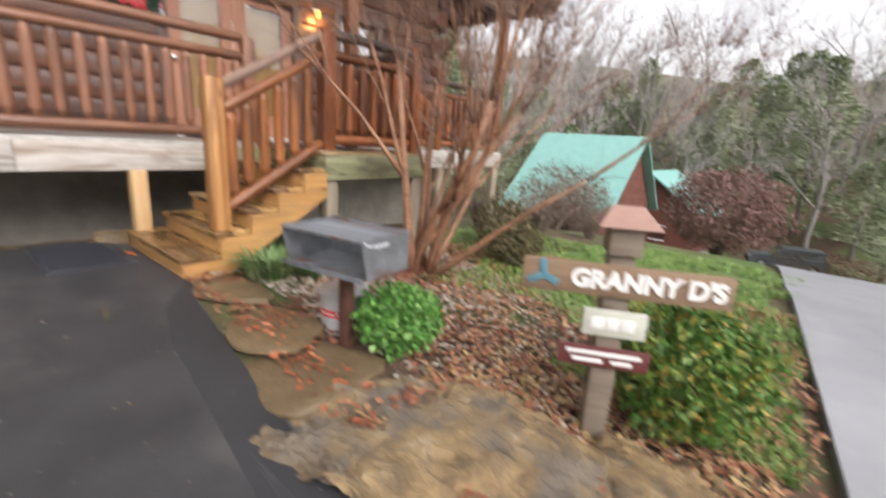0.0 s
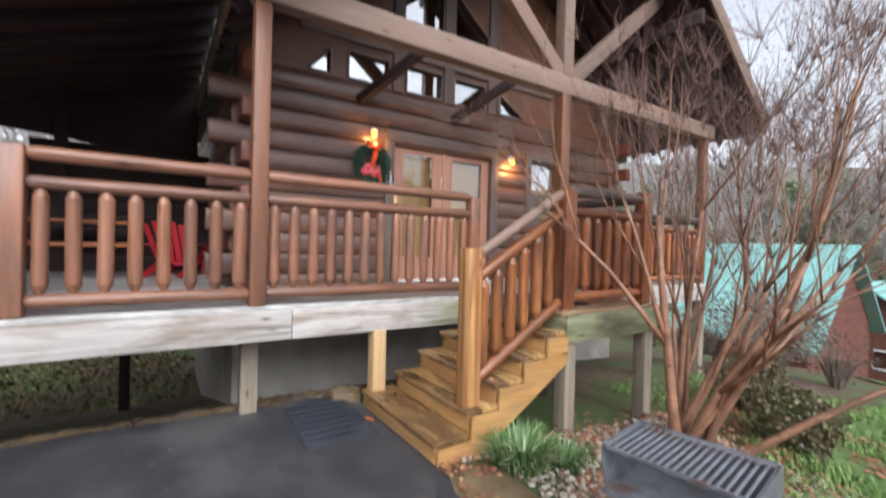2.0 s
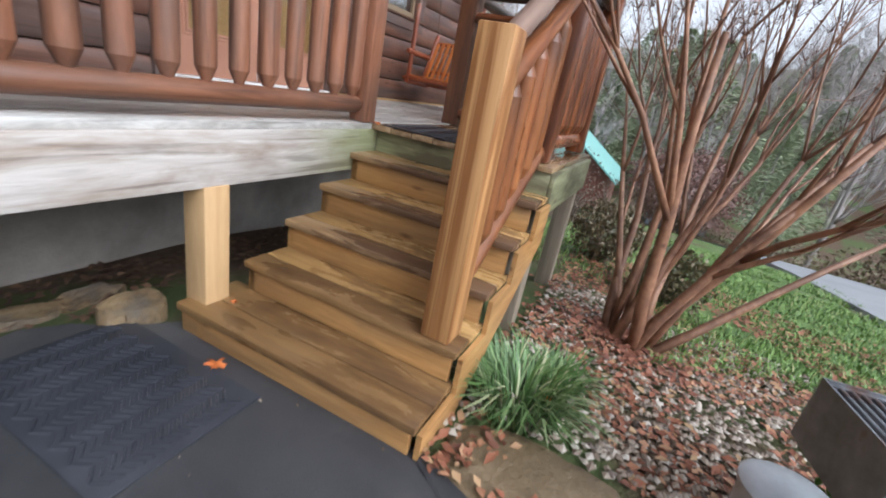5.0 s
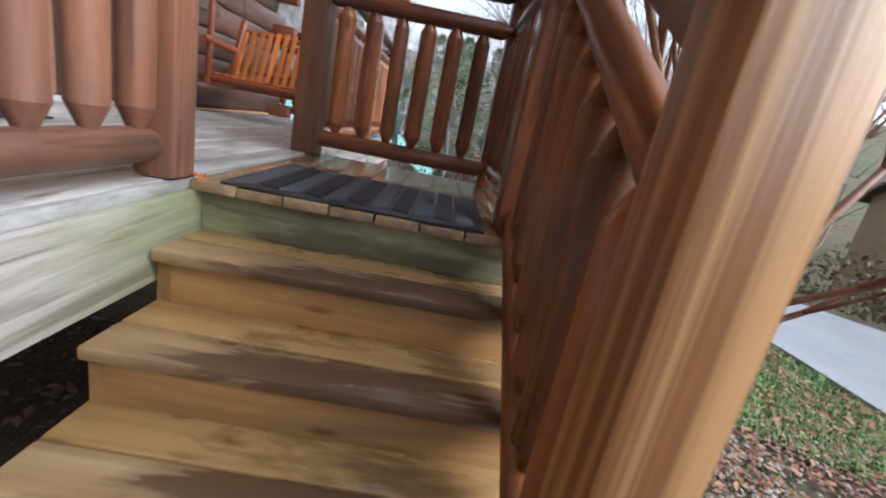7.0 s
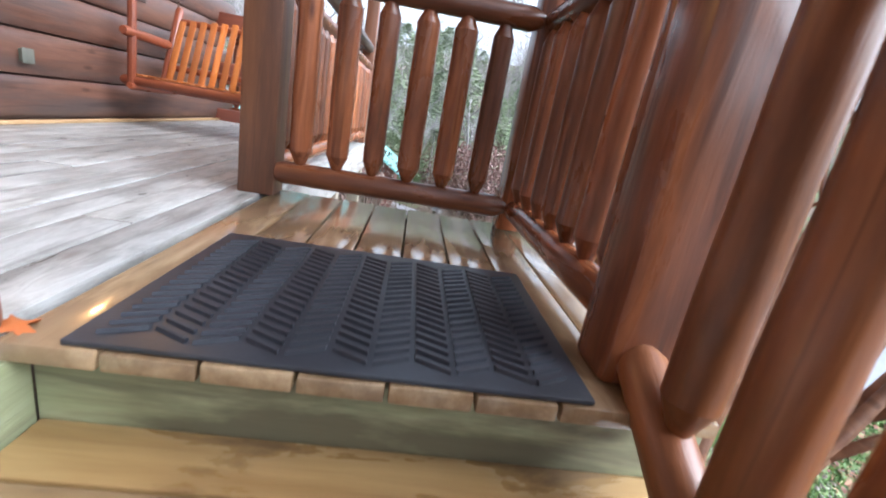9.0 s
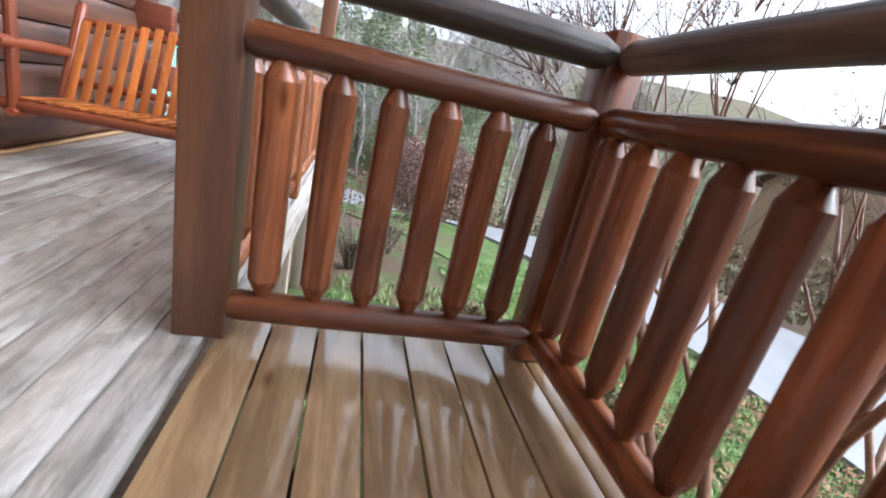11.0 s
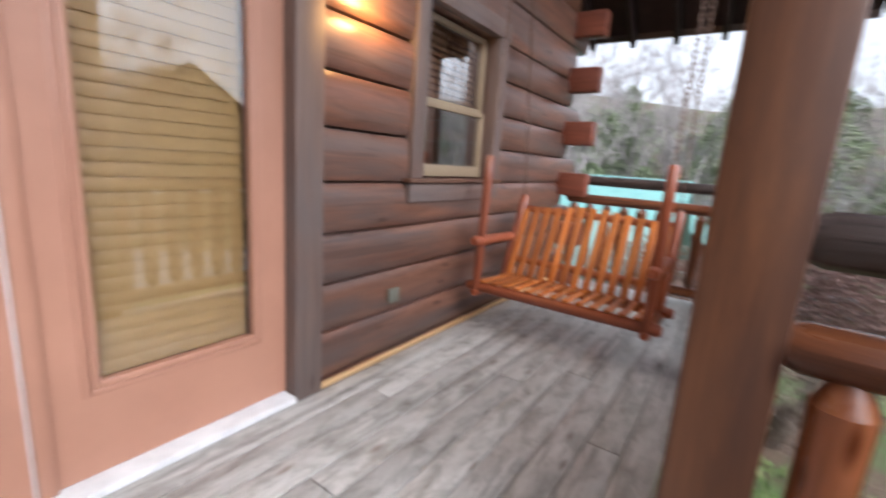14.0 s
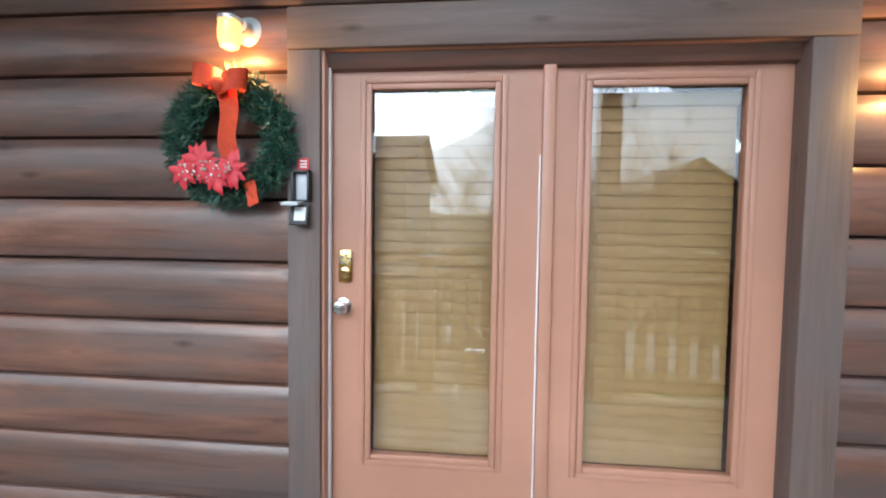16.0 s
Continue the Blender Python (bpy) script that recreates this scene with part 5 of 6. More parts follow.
# ======== garden ========
GRASS = islands("wet_grass_blades", [(0, (0.065, 0.130, 0.024)), (0.5, (0.150, 0.265, 0.055)), (0.85, (0.23, 0.36, 0.09)), (1, (0.36, 0.33, 0.15))], 0.55)
LAWN = mottled("wet_lawn", [(0.25, (0.065, 0.115, 0.025)), (0.55, (0.115, 0.195, 0.042)), (0.8, (0.18, 0.25, 0.075))], 2.2, 0.8, 0.8, 0.04, 10, 45, second=(0.45, (0.13, 0.085, 0.05), 0.55, 0.68, 0.7))
sheet("lawn", [(0.5, -5.05, -4.6), (1.7, -4.95, -2.7), (2.4, -4.88, -2.4), (4, -4.75, -2.2), (7, -4.6, -2.6), (10, -4.5, -1.8), (14, -4.25, 0.3), (18, -3.8, 0.39), (22, -2.9, 0.39), (28, -0.5, 0.39)], LAWN, 0.03, "wet green lawn with scattered brown leaves", "lawn")
pts = []
for _ in range(30000):
    x = 0.1 + 7.4 * random.random() ** 1.35
    y = random.uniform(-5.12, -2.05 - 0.25 * noise.noise((x * 1.3, 0, 5)))
    if noise.noise((x * 1.1, y * 1.1, 8)) < -0.28 + (0.18 if x < 1.4 else 0.0):
        continue
    pts.append((x, y, ground_z(x, y) + 0.01, random.uniform(0.04, 0.11), random.uniform(0, 6.3), random.uniform(0.3, 1.1)))
for _ in range(2500):
    x, y = random.uniform(1.9, 5.5), random.uniform(-2.0, -0.3)
    pts.append((x, y, ground_z(x, y), random.uniform(0.04, 0.12), random.uniform(0, 6.3), random.uniform(0.3, 1.0)))
tagged(blades(pts, GRASS, "grass", width=0.006), "short wet green grass blades on the bank", "grass", kind="stuff")

PEBBLE = islands("tan_grey_gravel", [(0, (0.09, 0.065, 0.05)), (0.35, (0.21, 0.155, 0.115)), (0.7, (0.33, 0.27, 0.21)), (1, (0.48, 0.43, 0.37))], 0.55)
verts, faces = [], []
count = 0
while count < 5200:
    x, y = random.uniform(-1.15, 1.5), random.uniform(-4.6, -1.28)
    near = y > -2.75 - 0.3 * x
    if not near and random.random() < 0.55:
        continue
    if x < -0.88 and y < -1.35 and y > -3.2:
        continue
    s = random.uniform(0.010, 0.026)
    z = ground_z(x, y) + 0.035 + s * 0.3
    a = random.uniform(0, 6.3)
    n = len(verts)
    e = [random.uniform(0.7, 1.25) for _ in range(6)]
    ca, sa = math.cos(a), math.sin(a)
    for px, py, pz, q in ((1.3, 0, 0, 0), (-1.3, 0, 0, 1), (0, 0.9, 0, 2), (0, -0.9, 0, 3), (0, 0, 0.6, 4), (0, 0, -0.6, 5)):
        verts.append((x + s * e[q] * (px * ca - py * sa), y + s * e[q] * (px * sa + py * ca), z + s * e[q] * pz))
    faces += [(n, n + 2, n + 4), (n + 2, n + 1, n + 4), (n + 1, n + 3, n + 4), (n + 3, n, n + 4), (n + 2, n, n + 5), (n + 1, n + 2, n + 5), (n + 3, n + 1, n + 5), (n, n + 3, n + 5)]
    count += 1
tagged(put("gravel", mesh_of("gravel", verts, faces, PEBBLE, 20)), "tan and grey river gravel mulch under the shrubs", "gravel", kind="stuff")
LITTER = islands("fallen_leaf_litter", [(0, (0.12, 0.045, 0.025)), (0.4, (0.26, 0.095, 0.05)), (0.7, (0.34, 0.15, 0.085)), (1, (0.42, 0.28, 0.15))], 0.7)


def litter_spot():
    while True:
        x, y = random.uniform(-1.35, 3.2), random.uniform(-5.2, -1.25)
        if noise.noise((x * 1.4, y * 1.4, 2)) > -0.15:
            return x, y, ground_z(x, y) + (0.05 if x > -0.6 else 0.10 if y < -3.4 else 0.035)


tagged(put("leaf_litter", leaf_cloud(7500, litter_spot, 0.055, LITTER, "leaf_litter", 1)), "red-brown fallen leaves over the garden soil", "leaves", kind="stuff")


def foot_spot():
    a, q = random.uniform(0, 6.3), abs(random.gauss(0, 0.38))
    x, y = 0.62 + q * math.cos(a), -1.95 + q * math.sin(a)
    return x, y, ground_z(x, y) + 0.06


def bed_spot():
    x, y = random.uniform(-1.25, 0.35), random.uniform(-5.05, -3.3)
    return x, y, ground_z(x, y) + random.uniform(0.025, 0.055)


tagged(put("leaf_litter", leaf_cloud(1700, bed_spot, 0.05, islands("yellow_tan_litter", [(0, (0.22, 0.12, 0.06)), (0.6, (0.42, 0.28, 0.12)), (1, (0.60, 0.47, 0.24))], 0.65), "leaf_litter", 1)), "yellow-tan fallen leaves round the sign", "leaves", kind="stuff")


def edge_spot():
    y = random.uniform(-4.3, -2.2)
    x = -1.34 - 0.06 * (y + 2.2) / -1.0 + abs(random.gauss(0, 0.22))
    return x, y, ground_z(x, y) + 0.05


tagged(put("leaf_litter", leaf_cloud(320, edge_spot, 0.05, islands("orange_red_litter", [(0, (0.16, 0.045, 0.025)), (0.6, (0.40, 0.12, 0.055)), (1, (0.50, 0.22, 0.12))], 0.65), "leaf_litter", 1)), "orange-red fallen leaves drifted along the drive edge", "leaves", kind="stuff")
tagged(put("leaf_litter", leaf_cloud(900, foot_spot, 0.055, islands("red_brown_litter", [(0, (0.13, 0.045, 0.028)), (1, (0.36, 0.15, 0.09))], 0.7), "leaf_litter", 1)), "red-brown leaves heaped round the crape myrtle", "leaves", kind="stuff")


def bank_spot():
    x, y = random.uniform(-4.5, 1.3), random.uniform(0.45, 1.6)
    return x, y, ground_z(x, y) + 0.02


tagged(put("leaf_litter", leaf_cloud(1500, bank_spot, 0.06, islands("dark_wet_litter", [(0, (0.06, 0.036, 0.024)), (1, (0.20, 0.115, 0.07))], 0.6), "leaf_litter", 1)), "dark wet leaf litter under the deck", "leaves", kind="stuff")

# ---- stones ----


def rock(cx, cy, rx, ry, h, turn, label, seed, name="flagstone", category="stone", rough=0.10, group=""):
    rnd = random.Random(seed)
    bm = bmesh.new()
    n = 34
    corner = [rnd.uniform(0.78, 1.22) for _ in range(9)]
    rings = []
    for f, zf in ((1.0, -0.4), (1.0, 0.55), (0.965, 0.95), (0.72, 1.0), (0.4, 1.03)):
        ring = []
        for k in range(n):
            a = 2 * math.pi * k / n
            w = 1 + rough * 1.8 * noise.noise((math.cos(a) * 1.6 + seed, math.sin(a) * 1.6, 0.3)) + rough * 0.8 * noise.noise((math.cos(a) * 5 + seed, math.sin(a) * 5, f))
            q = 9 * k / n
            w *= corner[int(q) % 9] * (1 - q % 1) + corner[(int(q) + 1) % 9] * (q % 1)
            x, y = rx * f * w * math.cos(a), ry * f * w * math.sin(a)
            ring.append(bm.verts.new((x, y, h * zf + ((0.035 * noise.noise((x * 4, y * 4, seed)) + 0.02 * noise.noise((x * 12, y * 5, seed + 3))) * min(1, h / 0.06) if zf > 0.5 else 0))))
        rings.append(ring)
    for r0, r1 in zip(rings, rings[1:]):
        for k in range(n):
            bm.faces.new((r0[k], r0[(k + 1) % n], r1[(k + 1) % n], r1[k]))
    bm.faces.new(rings[-1])
    bm.faces.new(rings[0][::-1])
    ob = put(name, from_bm(name, bm, FLAG if name == "flagstone" else STONE, 50), None, pose(cx, cy, ground_z(cx, cy) + 0.01, 0, 0, turn))
    return tagged(ob, label, category, group)


def ledge(cx, cy, rx, ry, h, turn, label, seed):
    """A broken, layered slab: its height steps down in thin beds with ragged edges."""
    n = 44
    verts, faces, keep = [], [], {}
    for i in range(n + 1):
        for j in range(n + 1):
            u, w = 2 * i / n - 1, 2 * j / n - 1
            q = math.hypot(u, w) * (1 + 0.45 * noise.noise((u * 1.7 + seed, w * 1.7, 0)) + 0.22 * noise.noise((u * 5 + seed, w * 5, 2)))
            top = 1.12 - q ** 2 + 0.45 * noise.noise((u * 1.3 + seed, w * 3.2, 5)) + 0.12 * noise.noise((u * 7, w * 9 + seed, 7))
            beds = max(0.0, min(1.0, top)) * 5
            step = math.floor(beds) + min(1.0, (beds % 1) * 4) if beds < 5 else 5
            z = h * step / 5 + 0.010 * noise.noise((u * 9 + seed, w * 9, 1)) - (0.05 if top <= 0.0 else 0.0)
            keep[i, j] = len(verts)
            verts.append((u * rx * 1.15 + 0.008 * noise.noise((u * 20, w * 20, seed)), w * ry * 1.15, z))
    for i in range(n):
        for j in range(n):
            a, b, c, d = keep[i, j], keep[i + 1, j], keep[i + 1, j + 1], keep[i, j + 1]
            if max(verts[k][2] for k in (a, b, c, d)) > -0.03:
                faces.append((a, b, c, d))
    ob = put("ledge_rock", mesh_of("ledge_rock", verts, faces, STONE, 24), None, pose(cx, cy, ground_z(cx, cy) + 0.012, 0, 0, turn))
    return tagged(ob, label, "rock")


for i, (x, y, rx, ry, t) in enumerate(((-1.13, -1.66, 0.25, 0.36, 8), (-1.18, -2.30, 0.30, 0.36, -5), (-1.24, -2.92, 0.32, 0.34, 20))):
    rock(x, y, rx, ry, 0.022, t, "flat brown wet flagstone beside the asphalt", 3 + i, group="garden path stones")
ledge(-1.06, -3.78, 0.42, 0.66, 0.13, 20, "large flat tan layered ledge rock in the garden bed", 11)
ledge(-1.46, -3.58, 0.17, 0.42, 0.10, 24, "split grey-tan layered ledge rock by the drive", 12)
ledge(-0.60, -4.50, 0.26, 0.36, 0.08, 10, "low tan layered rock at the foot of the sign", 14)
for i in range(13):
    rx = random.uniform(0.10, 0.19)
    rock(-4.6 + 0.27 * i, 0.74 + random.uniform(-0.05, 0.06), rx, 0.09, 0.04, random.uniform(-20, 20), "yellow-tan edging stone behind the asphalt", 20 + i, "edging_stone", "stone", 0.15, "edging stones")
rock(-1.38, 0.30, 0.13, 0.10, 0.09, 0, "yellow-tan edging stone beside the bottom step", 40, "edging_stone", "stone", 0.15, "edging stones")

# ---- charcoal grill on a post ----
grill = thing("park_grill", (-0.92, -2.78, -0.11), "rusty dark steel park grill with bar grate on a post", "grill", turn=9)
GZ = 0.525


def gpart(name, boxes, material, label="", bevel=0.0):
    bm = bmesh.new()
    for b in boxes:
        add_box(bm, *b, bevel)
    return put(name, from_bm(name, bm, material), grill, None, label, local=True)


X0, X1, Y0, Y1 = -0.22, 0.20, -0.31, 0.31
gpart("fire_box_floor", [((X0, Y0, GZ), (X1, Y1, GZ + 0.006))], IRON)
gpart("back_wall", [((X1 - 0.006, Y0 + 0.006, GZ + 0.006), (X1, Y1 - 0.006, GZ + 0.24))], IRON)
for y in (Y0, Y1 - 0.006):
    v = [(x, yy, z) for yy in (y, y + 0.006) for x, z in ((X0 + 0.05, GZ + 0.006), (X1, GZ + 0.006), (X1, GZ + 0.24), (X0, GZ + 0.24), (X0, GZ + 0.19))]
    put("end_wall", mesh_of("end_wall", v, [(4, 3, 2, 1, 0), (5, 6, 7, 8, 9)] + [(k, (k + 1) % 5, 5 + (k + 1) % 5, 5 + k) for k in range(5)], IRON), grill, None, local=True)
gpart("front_lip", [((X0, Y0, GZ + 0.006), (X0 + 0.006, Y1, GZ + 0.03))], IRON)
gpart("grate_frame", [((X0, Y0 + 0.01, GZ + 0.217), (X0 + 0.016, Y1 - 0.01, GZ + 0.23)), ((X1 - 0.022, Y0 + 0.01, GZ + 0.217), (X1 - 0.006, Y1 - 0.01, GZ + 0.23)), ((X0, Y0 + 0.008, GZ + 0.217), (X1 - 0.006, Y0 + 0.022, GZ + 0.23)), ((X0, Y1 - 0.022, GZ + 0.217), (X1 - 0.006, Y1 - 0.008, GZ + 0.23))], IRON)
for k in range(17):
    y = Y0 + 0.05 + (Y1 - Y0 - 0.10) * k / 16
    put("grate_bar", rod_mesh(X1 - X0 - 0.02, 0.0075, 0, 0, IRON, 8), grill, pose(X0 + 0.008, y, GZ + 0.223), local=True)
for y, s in ((Y0, -1),):
    bm = bmesh.new()
    tube(bm, [(X0 + 0.02, y, GZ + 0.225), (X0 - 0.02, y + s * 0.05, GZ + 0.225), (X0 + 0.0, y + s * 0.09, GZ + 0.225), (X0 + 0.10, y + s * 0.09, GZ + 0.225)], [0.006] * 4, 6)
    tube(bm, [(X0 + 0.0 + 0.008 * k, y + s * 0.09 + 0.012 * math.cos(k * 1.6), GZ + 0.225 + 0.012 * math.sin(k * 1.6)) for k in range(14)], [0.004] * 14, 5)
    put("coil_handle", from_bm("coil_handle", bm, STEEL), grill, None, "spring-wire handle", local=True)
gpart("post", [((-0.035, -0.035, -0.2), (0.035, 0.035, GZ))], mottled("rusty_brown_post", [(0.3, (0.06, 0.025, 0.018)), (0.7, (0.13, 0.055, 0.035))], 8, 0.7, 0.3), "", 0.006)
gpart("swivel_plate", [((-0.10, -0.10, GZ - 0.015), (0.10, 0.10, GZ - 0.001))], IRON, "", 0.004)

bucket = thing("metal_bucket", (-0.765, -2.545, -0.17), "galvanised ash bucket with a red label", "bucket")
bm = bmesh.new()
lathe(bm, [(0.135, 0), (0.138, 0.02), (0.142, 0.09), (0.146, 0.095), (0.150, 0.19), (0.154, 0.195), (0.158, 0.31), (0.165, 0.32)], 28)
put("pail", from_bm("pail", bm, STEEL), bucket, None, local=True)
bm = bmesh.new()
lathe(bm, [(0.170, 0.318), (0.172, 0.335), (0.150, 0.350), (0.06, 0.362), (0.02, 0.366)], 28)
put("lid", from_bm("lid", bm, STEEL), bucket, None, "dented galvanised lid", local=True)
bm = bmesh.new()
tube(bm, [(0.172 * math.cos(a), 0.05, 0.30 - 0.16 * abs(math.sin(a)) ** 0.8) for a in [math.pi * k / 12 for k in range(13)]], [0.004] * 13, 6)
put("handle", from_bm("handle", bm, STEEL), bucket, pose(0, 0, 0, 0, 0, 200), local=True)
verts, faces = [], []
for k in range(9):
    a = math.radians(158 + 9 * k)
    for r in (0.1515, 0.156):
        for z in (0.175, 0.225):
            verts.append((r * math.cos(a), r * math.sin(a), z))
for k in range(8):
    a, b = 4 * k, 4 * k + 4
    faces += [(a + 2, a + 3, b + 3, b + 2), (a, b, b + 1, a + 1), (a + 1, b + 1, b + 3, a + 3), (a, a + 2, b + 2, b)]
label = put("label", mesh_of("label", verts, faces, RED_PAINT), bucket, None, "red paper label", local=True)
for k in range(5):
    a = math.radians(170 + 12 * k)
    bm = bmesh.new()
    add_box(bm, (-0.001, -0.011, -0.006), (0.001, 0.011, 0.006), 0, pose(0.1572 * math.cos(a), 0.1572 * math.sin(a), 0.20, 0, 0, math.degrees(a)))
    put("text_bar", from_bm("text_bar", bm, WHITE_PAINT), label, None, local=True)

# ---- garden sign ----
SIGN_WOOD = wood("weathered_sign_board", (0.30, 0.20, 0.125), (0.19, 0.12, 0.075), (0.15, 0.105, 0.075), (0.6, 0.8))
SIGN_POST = wood("grey_sign_post", (0.33, 0.27, 0.21), (0.21, 0.165, 0.125), (0.18, 0.14, 0.11), (0.6, 0.8))
SIGN_GREEN = plain("pale_sign_panel", (0.55, 0.56, 0.48), 0.6)
SIGN_RED = plain("maroon_sign_panel", (0.13, 0.035, 0.035), 0.5)
sign = thing("garden_sign", (-0.37, -4.20, ground_z(-0.37, -4.20)), "wooden post with name boards and a birdhouse top", "sign", turn=-62)


def spart(name, lo, hi, material, bevel=0.006, label="", tilt=0.0, parent=None):
    bm = bmesh.new()
    add_box(bm, lo, hi, bevel, pose(0, 0, 0, 0, tilt, 0) if tilt else None)
    return put(name, from_bm(name, bm, material), parent or sign, None, label, local=True)


spart("post", (-0.06, -0.05, -0.2), (0.06, 0.07, 1.05), SIGN_POST)
board = spart("name_board", (-0.46, -0.085, 0.83), (0.50, -0.052, 0.99), SIGN_WOOD, 0.008)
small = spart("number_panel", (-0.14, -0.075, 0.62), (0.16, -0.055, 0.76), SIGN_GREEN)
low = spart("lower_panel", (-0.24, -0.075, 0.45), (0.20, -0.055, 0.56), SIGN_RED)
spart("birdhouse", (-0.075, -0.085, 1.04), (0.075, 0.085, 1.20), SIGN_POST)
bm = bmesh.new()
rv = [bm.verts.new(v) for v in ((-0.14, -0.14, 1.18), (0.14, -0.14, 1.18), (0.14, 0.14, 1.18), (-0.14, 0.14, 1.18), (-0.07, 0, 1.27), (0.07, 0, 1.27))]
for f in ((0, 1, 5, 4), (2, 3, 4, 5), (1, 2, 5), (3, 0, 4), (3, 2, 1, 0)):
    bm.faces.new([rv[k] for k in f])
put("birdhouse_roof", from_bm("birdhouse_roof", bm, plain("pinkish_shingle", (0.36, 0.22, 0.18), 0.7)), sign, None, "pinkish wooden birdhouse roof", local=True)


def lettering(text, size, depth, material, parent, m, label):
    cu = bpy.data.curves.new("lettering", "FONT")
    cu.body, cu.size, cu.extrude, cu.align_x, cu.align_y = text, size, depth, "CENTER", "CENTER"
    cu.offset = 0.006
    tmp = bpy.data.objects.new("lettering_tmp", cu)
    me = bpy.data.meshes.new_from_object(tmp)
    bpy.data.objects.remove(tmp)
    me.materials.clear()
    me.materials.append(material)
    return put("lettering", me, parent, m, label, local=True)


lettering("GRANNY D'S", 0.118, 0.004, WHITE_PAINT, board, pose(0.12, -0.088, 0.91, 90, 0, 0), "raised white letters")
for k, (x0, x1) in enumerate(((-0.10, -0.04), (-0.03, 0.03), (0.04, 0.10))):
    spart("text_bar", (x0, -0.079, 0.66), (x1, -0.075, 0.72), WHITE_PAINT, 0.001, parent=small)
for x0, x1, z in ((-0.20, 0.16, 0.515), (-0.17, -0.02, 0.475), (0.02, 0.12, 0.475)):
    spart("text_bar", (x0, -0.079, z), (x1, -0.075, z + 0.022), WHITE_PAINT, 0.001, parent=low)
bm = bmesh.new()
for a in (25, 150, 265):
    add_box(bm, (0, -0.004, -0.018), (0.08, 0.0, 0.018), 0.003, pose(-0.36, -0.088, 0.91, 0, a, 0))
put("bird_emblem", from_bm("bird_emblem", bm, plain("blue_green_paint", (0.10, 0.24, 0.30), 0.5)), board, None, "small blue-green painted bird shape", local=True)

# ---- plants ----
LIRI = islands("strap_leaf_green", [(0, (0.045, 0.10, 0.025)), (0.5, (0.11, 0.21, 0.06)), (0.85, (0.24, 0.33, 0.15)), (1, (0.45, 0.46, 0.28))], 0.45)


def strap_clump(x, y, r, n, h):
    c = thing("lily_turf", (x, y, ground_z(x, y)), "clump of green strap-leaved turf beside the steps", "plant")
    pts = []
    for _ in range(n):
        a, q = random.uniform(0, 6.3), r * 0.45 * math.sqrt(random.random())
        pts.append((x + q * math.cos(a), y + q * math.sin(a), ground_z(x, y), random.uniform(0.6, 1.1) * h, a + random.uniform(-0.6, 0.6), random.uniform(0.3, 1.2)))
    blades(pts, LIRI, "leaves", width=0.007, parent=c)


strap_clump(-0.72, -1.50, 0.42, 380, 0.30)
strap_clump(-0.40, -1.62, 0.30, 160, 0.22)


def shrub(name, x, y, rx, rz, n, size, stops, label, stems=14, twigs=0.0):
    """A bush: stems from the ground and a crown of small leaves with an uneven outline."""
    z = ground_z(x, y)
    s = thing(name, (x, y, z), label, "shrub")
    bm = bmesh.new()
    tips = []
    for k in range(stems):
        a = random.uniform(0, 6.3)
        q = random.uniform(0.25, 0.95)
        tip = (x + rx * q * math.cos(a), y + rx * q * math.sin(a), z + rz * random.uniform(0.75, 1.9) * (1.1 - q * 0.5))
        tube(bm, [(x + 0.06 * math.cos(a), y + 0.06 * math.sin(a), z - 0.05), (x + rx * q * 0.45 * math.cos(a), y + rx * q * 0.45 * math.sin(a), z + rz * 0.8), tip], [0.012 * rx / 0.4 + 0.003, 0.007, 0.002], 5)
        tips.append(tip)
    part("stems", bm, BARK, s)

    def spot():
        while True:
            v = Vector((random.gauss(0, 1), random.gauss(0, 1), random.gauss(0, 1))).normalized()
            f = 0.86 + 0.22 * noise.noise((v.x * 2.3 + x, v.y * 2.3 + y, v.z * 2.3)) + 0.10 * noise.noise((v.x * 6 + x, v.y * 6, v.z * 6))
            f *= random.random() ** 0.22
            p = (x + v.x * rx * f, y + v.y * rx * f, z + rz + v.z * rz * f)
            if p[2] > z:
                return p
    put("foliage", leaf_cloud(n, spot, size, islands(name + "_leaves", stops, 0.5), "foliage"), s)
    return s


BARK = mottled("grey_brown_bark", [(0.3, (0.10, 0.075, 0.058)), (0.7, (0.20, 0.155, 0.12))], 14, 0.85, 0.5, 0.01)
CRAPE = wood("smooth_crape_bark", (0.40, 0.215, 0.125), (0.20, 0.090, 0.050), (0.115, 0.058, 0.038), (0.45, 0.65), 0.6, 0.75, 0.3, 0.2)
shrub("green_shrub", -0.66, -2.98, 0.33, 0.24, 2600, 0.045, [(0, (0.04, 0.13, 0.02)), (0.6, (0.10, 0.27, 0.05)), (1, (0.22, 0.40, 0.11))], "bright green leafy shrub by the grill")
shrub("yew_shrub", 0.08, -4.52, 0.48, 0.42, 5600, 0.045, [(0, (0.03, 0.09, 0.014)), (0.5, (0.08, 0.19, 0.03)), (0.8, (0.19, 0.26, 0.05)), (1, (0.46, 0.30, 0.07))], "dense green and yellowing shrub behind the sign")
shrub("brown_shrub", 2.05, -2.25, 0.42, 0.32, 2600, 0.045, [(0, (0.045, 0.05, 0.02)), (0.6, (0.12, 0.105, 0.045)), (1, (0.20, 0.15, 0.08))], "low olive-brown shrub under the crape myrtle")
shrub("brown_shrub", 2.9, -1.5, 0.5, 0.4, 2400, 0.05, [(0, (0.05, 0.05, 0.02)), (0.6, (0.13, 0.10, 0.05)), (1, (0.22, 0.15, 0.08))], "bare twiggy shrub beside the porch end", 26)
